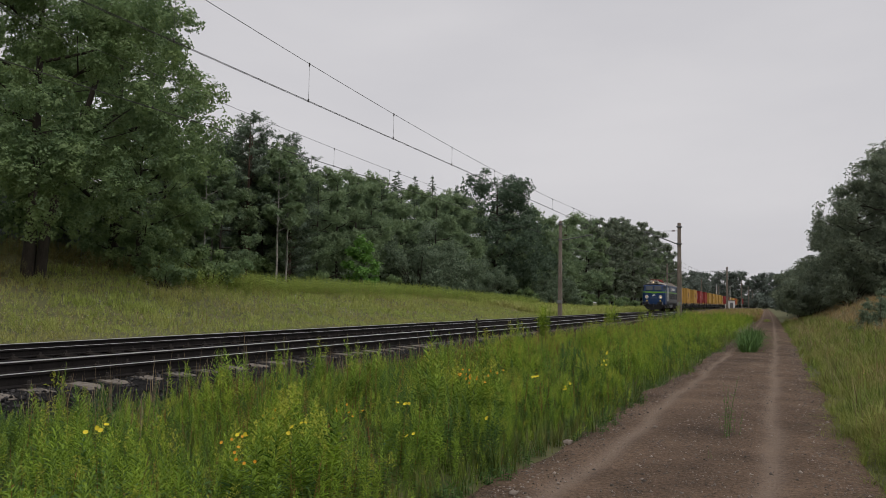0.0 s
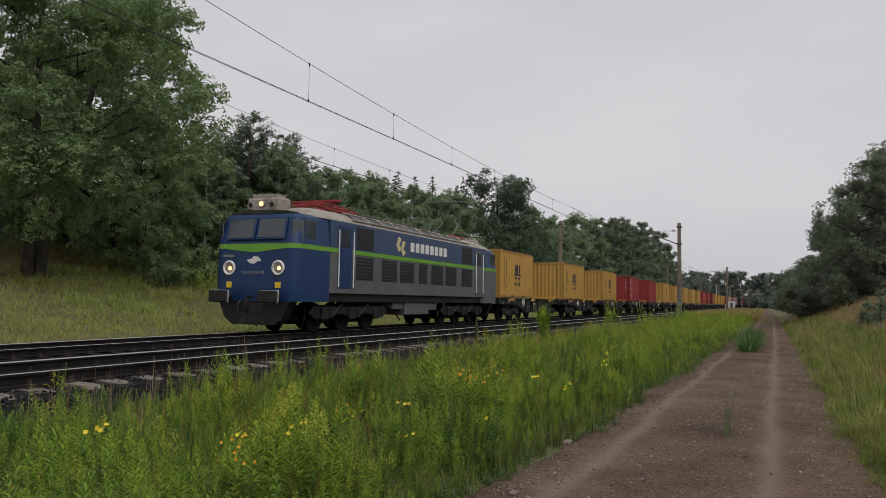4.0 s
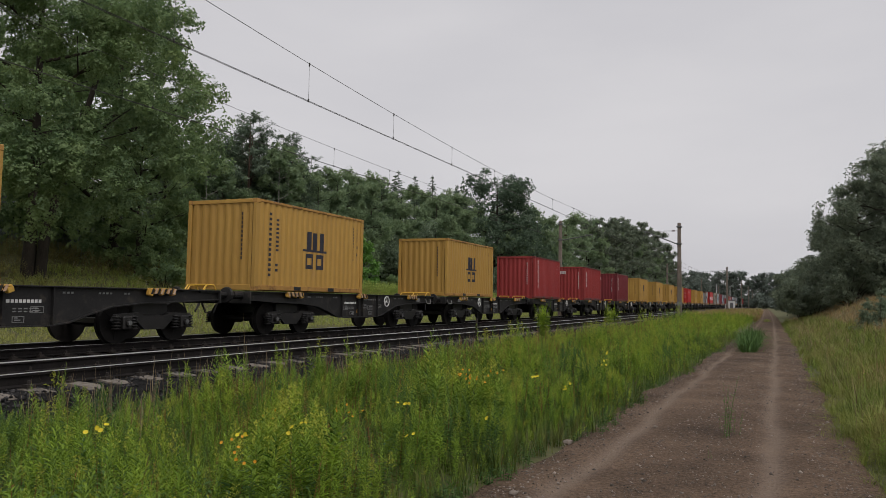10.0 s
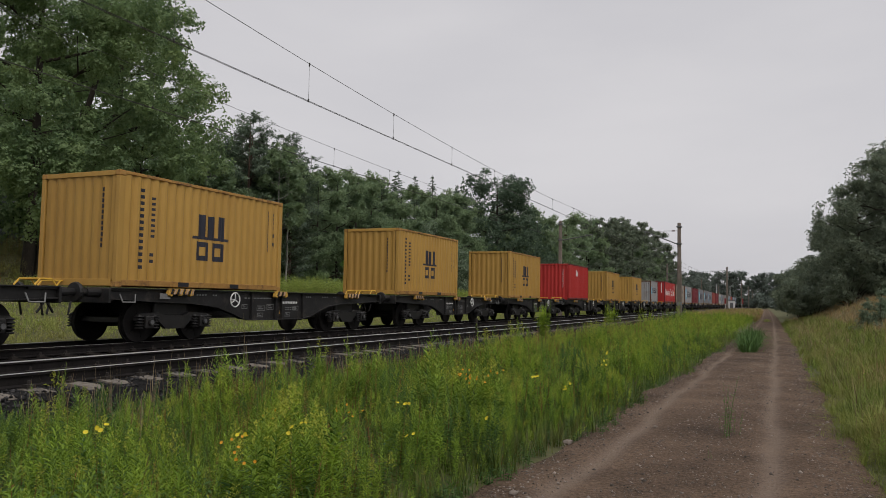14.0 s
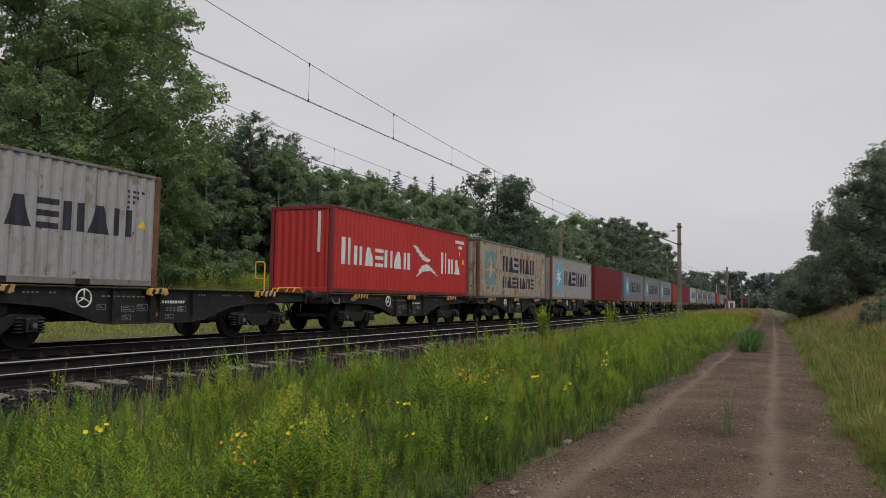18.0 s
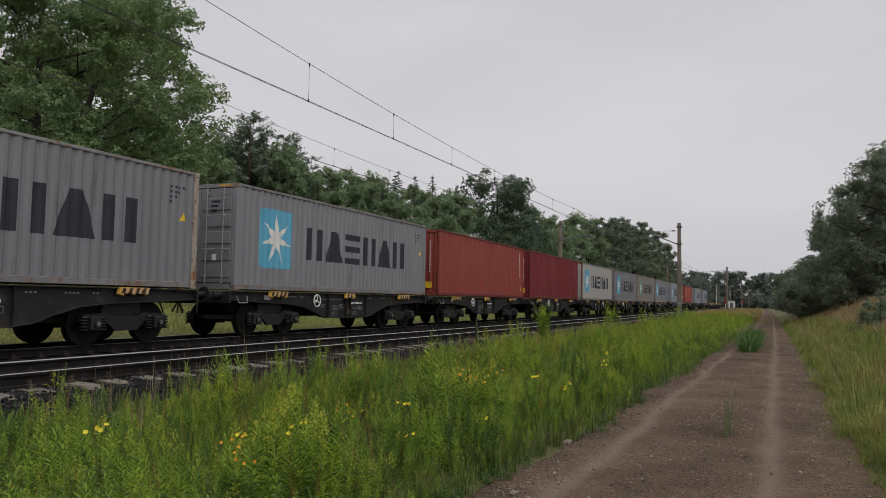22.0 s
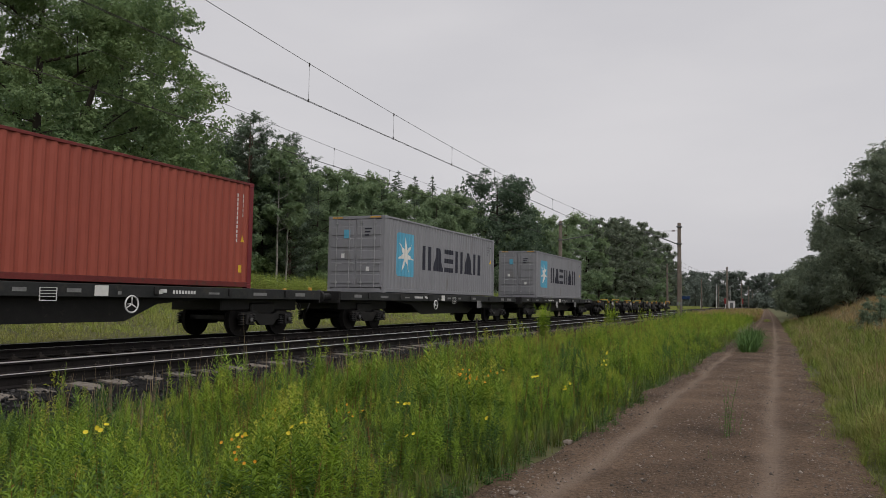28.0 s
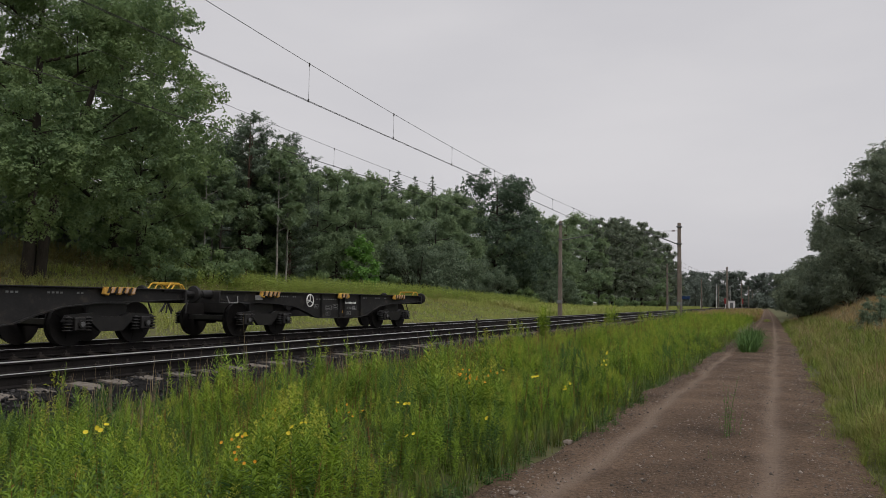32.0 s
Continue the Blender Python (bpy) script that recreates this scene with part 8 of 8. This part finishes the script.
    # end faces
    for s in (-1, 1):
        ye = s * E
        for x in (-0.90, 0.90):
            rim = part("headlamp_rim", add_ring(bm_new(), (x, ye + s * 0.03, 1.86), "y", 0.195, 0.04, 20, 6), M_STAR, t, "pale round headlamp rim", smooth=True)
            part("headlamp", add_cyl(bm_new(), (x, ye - s * 0.02, 1.86), (x, ye + s * 0.03, 1.86), 0.165, n=18), M_LROOF, rim, "brownish headlamp reflector")
            part("bulb", add_cyl(bm_new(), (x + 0.04, ye, 1.85), (x + 0.04, ye + s * 0.045, 1.85), 0.065, n=12), M_HEADLAMP if s < 0 else M_TAILLAMP, rim, "lit headlamp bulb" if s < 0 else "unlit headlamp bulb")
            part("marker_plate", add_box(bm_new(), x - 0.1, x + 0.1, min(ye, ye + s * 0.03), max(ye, ye + s * 0.03), 1.26, 1.44, 0.005), M_SIGNYELLOW, t, "small yellow plate")
            b = part("buffer", add_cyl(bm_new(), (x, ye - s * 0.1, 1.0), (x, ye + s * 0.45, 1.0), 0.13, 0.12, 12), M_FRAME, t, "square-faced black buffer")
            part("buffer_head", add_box(bm_new(), x - 0.34, x + 0.34, min(ye + s * 0.45, ye + s * 0.55), max(ye + s * 0.45, ye + s * 0.55), 0.82, 1.18, 0.03), M_FRAME, b)
            part("buffer_edge", add_box(bm_new(), x - 0.345, x + 0.345, min(ye + s * 0.44, ye + s * 0.46), max(ye + s * 0.44, ye + s * 0.46), 0.815, 1.185, 0.005), M_WHITEINK, b, "white painted buffer edge")
        tilt = Matrix.Translation((0, s * (E - 0.085), 3.06)) @ Matrix.Rotation(s * 0.235, 4, "X")
        for x in (-0.56, 0.56):
            fr = part("windscreen_frame", add_box(bm_new(), x - 0.52, x + 0.52, -0.03, 0.03, -0.36, 0.36, 0.02, tilt), M_BLUE, t)
            part("windscreen", add_box(bm_new(), x - 0.46, x + 0.46, -0.04, 0.04, -0.30, 0.30, 0.01, tilt), M_WINDOW, fr, "reflective windscreen")
            part("wiper", add_cyl(bm_new(), (x - 0.2, s * (E + 0.02), 2.75), (x + 0.05, s * (E - 0.10), 3.25), 0.012, n=5), M_FRAME, fr)
        part("front_emblem", add_prism(bm_new(), [(-0.26, 2.10), (-0.14, 2.00), (0.04, 1.99), (0.10, 2.05), (0.26, 2.08), (0.16, 2.20), (0.0, 2.22), (-0.06, 2.15)], "y", min(ye, ye + s * 0.02), max(ye, ye + s * 0.02)), M_STAR, t, "pale front emblem")
        for q in range(8):
            part("front_lettering", add_box(bm_new(), -0.42 + q * 0.105, -0.36 + q * 0.105, min(ye, ye + s * 0.016), max(ye, ye + s * 0.016), 1.69, 1.77), M_LETTER, t)
        part("number_bars", add_box(bm_new(), -1.15, -0.75, min(ye, ye + s * 0.016), max(ye, ye + s * 0.016), 2.2, 2.27), M_LETTER, t)
        bm = bm_new()
        add_prism(bm, [(-1.3, 0.86), (1.3, 0.86), (1.05, 0.35), (0.75, 0.15), (-0.75, 0.15), (-1.05, 0.35)], "y", min(s * 8.6, s * 9.0), max(s * 8.6, s * 9.0))
        part("snow_plough", bm, M_FRAME, t, "black snow plough")
        part("coupling", add_tube(bm_new(), [(0, ye, 1.0), (0, ye + s * 0.3, 0.98), (0, ye + s * 0.35, 0.7), (0, ye + s * 0.2, 0.5)], 0.035), M_FRAME, t)
        for x in (-0.45, 0.4):
            part("brake_hose", add_tube(bm_new(), [(x, ye, 0.9), (x, ye + s * 0.15, 0.75), (x + 0.03, ye + s * 0.16, 0.55)], 0.025), M_FRAME, t)
    # underframe: two three-axle bogies and equipment boxes
    part("underframe", add_box(bm_new(), -1.35, 1.35, -8.6, 8.6, 0.86, 1.16, 0.02), M_FRAME, t)
    part("equipment_box", add_box(bm_new(), -1.3, 1.3, -1.25, 1.0, 0.38, 0.9, 0.03), M_LGREY, t, "grey equipment box")
    part("battery_box", add_box(bm_new(), -1.25, 1.25, 1.05, 1.9, 0.55, 0.9, 0.03), M_LGREY, t)
    part("battery_box", add_box(bm_new(), -1.25, 1.25, -2.2, -1.3, 0.6, 0.9, 0.03), M_LGREY, t)
    for s in (-1, 1):
        b = part("bogie", add_box(bm_new(), -0.9, 0.9, -2.4, 2.4, 0.55, 0.84, 0.03), M_BOGIE, t, "black three-axle bogie")
        b.matrix_basis = Matrix.Translation((0, s * 5.15, FAR_Z))
        part("brake_rigging", add_box(bm_new(), -0.62, 0.62, -2.6, 2.6, 0.26, 0.60, 0.04), M_WHEEL, b)
        for x in (-1.0, 1.0):
            part("sand_pipe", add_tube(bm_new(), [(x, -2.5, 0.7), (x, -2.62, 0.4), (x * 0.85, -2.5, 0.16)], 0.03), M_BOGIE, b)
            for y in (-0.9, 0.9):
                part("damper", add_cyl(bm_new(), (x * 1.15, y - 0.3, 0.52), (x * 1.15, y + 0.25, 0.90), 0.07, n=10), M_BOGIE, b)
        for x in (-1.12, 1.12):
            part("side_frame", add_prism(bm_new(), [(-2.6, 0.62), (-2.4, 0.82), (2.4, 0.82), (2.6, 0.62), (2.2, 0.42), (1.2, 0.58), (0.6, 0.58), (0.0, 0.45), (-0.6, 0.58), (-1.2, 0.58), (-2.2, 0.42)], "x", x - 0.06, x + 0.06), M_BOGIE, b)
            for y in (-1.75, 0.0, 1.75):
                part("axlebox", add_box(bm_new(), x - 0.1, x + 0.14, y - 0.2, y + 0.2, 0.38, 0.78, 0.04), M_BOGIE, b)
                part("spring", add_cyl(bm_new(), (x * 1.03, y + 0.45, 0.45), (x * 1.03, y + 0.45, 0.78), 0.09, n=10), M_FRAME, b)
        for y in (-1.75, 0.0, 1.75):
            w = part("wheelset", wheelset_bm(), M_WHEEL, b, "dark steel wheelset")
            w.matrix_parent_inverse = Matrix.Translation((0, y, WHEEL_R))
            AXLES.append(w)
    # pantographs folded (front) and raised (rear)
    for s in (-1, 1):
        p0 = s * 5.3
        base = part("pantograph", add_box(add_box(bm_new(), -0.75, -0.65, p0 - 0.9, p0 + 0.9, 3.95, 4.02, 0.01), 0.65, 0.75, p0 - 0.9, p0 + 0.9, 3.95, 4.02, 0.01), M_PANTO, t, "red folded pantograph" if s < 0 else "raised pantograph")
        for x in (-0.7, 0.7):
            for y in (-0.7, 0.7):
                part("insulator", add_cyl(bm_new(), (x, p0 + y, 3.72), (x, p0 + y, 3.96), 0.07, 0.05, 8), M_INSUL, base)
        if s < 0:
            for x in (-0.55, 0.55):
                part("arm", add_tube(bm_new(), [(x, p0 - 0.8, 4.08), (x * 0.7, p0 + 1.2, 4.16), (x * 0.5, p0 - 0.4, 4.24)], 0.03), M_PANTO, base)
            for y, z in ((-1.1, 4.10), (-0.75, 4.20), (-0.2, 4.24), (0.35, 4.20), (0.9, 4.16), (1.25, 4.10)):
                part("cross_bar", add_tube(bm_new(), [(-0.72, p0 + y, z - 0.06), (-0.3, p0 + y + 0.05, z), (0.3, p0 + y - 0.04, z), (0.72, p0 + y, z - 0.05)], 0.024), M_PANTO, base)
            for x in (-0.25, 0.25):
                part("spring_rod", add_tube(bm_new(), [(x, p0 - 1.1, 4.08), (x, p0 + 1.1, 4.14)], 0.035), M_PANTO, base)
            part("collector_head", add_box(bm_new(), -0.95, 0.95, p0 - 0.55, p0 - 0.3, 4.25, 4.32, 0.01), M_PANTO, base)
        else:
            for x in (-0.55, 0.55):
                part("arm", add_tube(bm_new(), [(x, p0 - 0.1, 4.05), (x * 0.8, p0 + 1.15, 4.85), (x * 0.5, p0 + 0.1, 5.62)], 0.028), M_STEEL, base)
            part("collector_head", add_box(bm_new(), -0.95, 0.95, p0 - 0.05, p0 + 0.25, 5.62, 5.68, 0.01), M_STEEL, base)
    for y in (-3.4, -1.2, 1.0, 3.2):
        part("roof_insulator", add_cyl(bm_new(), (0.35, y, 3.82), (0.35, y, 4.1), 0.06, 0.04, 8), M_INSUL, t)
    part("roof_busbar", add_tube(bm_new(), [(0.35, -4.2, 4.12), (0.35, 4.2, 4.12)], 0.02), M_STEEL, t)
    return t


loco = on_train(locomotive(), S0 - 19.24 / 2)

# ---- ties, clips, ballast stones, road pebbles ----
def tie_bm():
    bm = bm_new()
    add_prism(bm, [(-1.30, -0.40), (1.30, -0.40), (1.30, -0.235), (1.22, -0.196), (0.9, -0.176), (0.5, -0.18), (0.15, -0.22), (-0.15, -0.22), (-0.5, -0.18), (-0.9, -0.176), (-1.22, -0.196), (-1.30, -0.235)], "y", -0.125, 0.125)
    return bm


TIE_STEP = 0.60
tie_mesh = mesh_of("tie", tie_bm(), M_TIE)
dark_tie_mesh = mesh_of("tie", tie_bm(), M_DARKTIE)
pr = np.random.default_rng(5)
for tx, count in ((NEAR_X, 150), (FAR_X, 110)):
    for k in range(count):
        o = new("tie", tie_mesh if tx == NEAR_X else dark_tie_mesh)
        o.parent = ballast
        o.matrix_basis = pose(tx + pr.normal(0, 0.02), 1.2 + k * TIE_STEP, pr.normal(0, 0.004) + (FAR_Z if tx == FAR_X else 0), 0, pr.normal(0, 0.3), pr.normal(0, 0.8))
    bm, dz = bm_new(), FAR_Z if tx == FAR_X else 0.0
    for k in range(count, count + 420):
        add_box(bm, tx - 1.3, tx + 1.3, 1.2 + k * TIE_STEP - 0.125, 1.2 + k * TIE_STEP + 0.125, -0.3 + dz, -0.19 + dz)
    tagged(part("far_ties", bm, M_TIE if tx == NEAR_X else M_DARKTIE, ballast), kind="stuff")

for tx in (NEAR_X, FAR_X):
    bm, dz = bm_new(), FAR_Z if tx == FAR_X else 0.0
    for k in range(90):
        y = 1.2 + k * TIE_STEP
        for side in (-0.7525, 0.7525):
            for q in (-1, 1):
                x = tx + side + q * 0.11
                add_box(bm, x - 0.045, x + 0.045, y - 0.06, y + 0.06, -0.178 + dz, -0.135 + dz)
                add_cyl(bm, (x, y, -0.14 + dz), (x, y, -0.085 + dz), 0.022, n=6)
    tagged(part("rail_clips", bm, M_CLIP, ballast), kind="stuff")


def stones(name, label, n, place, sizes, material, rng, parent=None):
    """Angular stones: squashed, jittered octahedra."""
    base = np.array([(1, 0, 0), (-1, 0, 0), (0, 1, 0), (0, -1, 0), (0, 0, 1), (0, 0, -1)], float)
    tri = np.array([(0, 2, 4), (2, 1, 4), (1, 3, 4), (3, 0, 4), (2, 0, 5), (1, 2, 5), (3, 1, 5), (0, 3, 5)])
    P = place(n)
    V = base[None] * rng.uniform(0.55, 1.1, (n, 6, 1)) + rng.normal(0, 0.22, (n, 6, 3))
    a = rng.uniform(0, 6.28, n)
    c, s = np.cos(a), np.sin(a)
    X = V[..., 0] * c[:, None] - V[..., 1] * s[:, None]
    Y = V[..., 0] * s[:, None] + V[..., 1] * c[:, None]
    V = np.stack([X, Y, V[..., 2] * 0.75], -1) * sizes[:, None, None] + P[:, None, :]
    F = (tri[None] + (np.arange(n) * 6)[:, None, None]).reshape(-1, 3)
    ob = new(name, np_mesh(name, V.reshape(-1, 3), F, material))
    return tagged(ob, label, "stones", kind="stuff")


def on_ballast(n):
    y = 2.5 + 42 * pr.uniform(0, 1, n) ** 1.8
    x = np.where(pr.uniform(0, 1, n) < 0.7, pr.uniform(-8.6, -6.65, n), pr.uniform(-16.6, -8.6, n))
    return np.stack([x, y, np.interp(x, bx, bz) + 0.012], -1)


stones("ballast_stones", "dark angular ballast stones beside the ties", 9000, on_ballast, pr.uniform(0.02, 0.045, 9000), M_STONE, pr)


def on_road(n):
    y = 4.5 + 26 * pr.uniform(0, 1, n) ** 1.8
    off = pr.uniform(-1.3, 1.3, n)
    keep = np.exp(-((np.abs(off) - 0.67) / 0.17) ** 2) < pr.uniform(0.05, 1.0, n)
    off = np.where(keep, off, np.sign(off) * pr.uniform(0.95, 1.3, n))
    return np.stack([road_mid(y) + off * road_half(y) / 1.25, y, -0.5 + road_height(off, y) + 0.003], -1)


stones("road_pebbles", "small pale pebbles scattered over the dirt road", 13000, on_road, np.minimum(0.0035 + pr.exponential(0.0045, 13000), 0.024), M_PEBBLE, pr)
for x, y, s in ((-1.935, 7.845, 0.055), (-1.245, 9.32, 0.03), (-1.80, 5.6, 0.04)):
    bm = bm_new()
    bmesh.ops.create_icosphere(bm, subdivisions=2, radius=s)
    for v in bm.verts:
        v.co += Vector(noise.noise_vector(v.co * 12)) * s * 0.4
        v.co.z *= 0.6
    ob = tagged(new("stone", mesh_of("stone", bm, M_CONCRETE)), "grey stone lying at the road edge", "stone")
    ob.location = (x, y, -0.47)

stake = thing("trackside_stake", "thin dark wooden stake beside the near rail", "stake", at=Matrix.Translation((-7.3, 19.3, -0.45)))
part("shaft", add_box(bm_new(), -0.025, 0.025, -0.025, 0.025, 0, 0.95, 0.006), M_BARK, stake)

# ---- movement ----
def motions():
    for ob, s, z, turn in MOVERS:
        walk(ob, [(0.0, pose(FAR_X, s, z, 0, 0, turn)), (32.0, pose(FAR_X, s - SPEED * 32.0, z, 0, 0, turn))])
    step = math.degrees(SPEED / WHEEL_R / FPS)
    spin = [(k / FPS, pose(0, 0, 0, (step * k) % 360.0)) for k in range(int(32 * FPS) + 1)]
    wheels = [o for ob, *_ in MOVERS for o in ob.children_recursive if o.name.startswith("wheelset")]
    walk(wheels[0], spin)
    keys = wheels[0].animation_data
    for w in wheels[1:]:
        w.rotation_mode = "QUATERNION"
        w.animation_data_create()
        w.animation_data.action = keys.action
        w.animation_data.action_slot = keys.action_slot


motions()
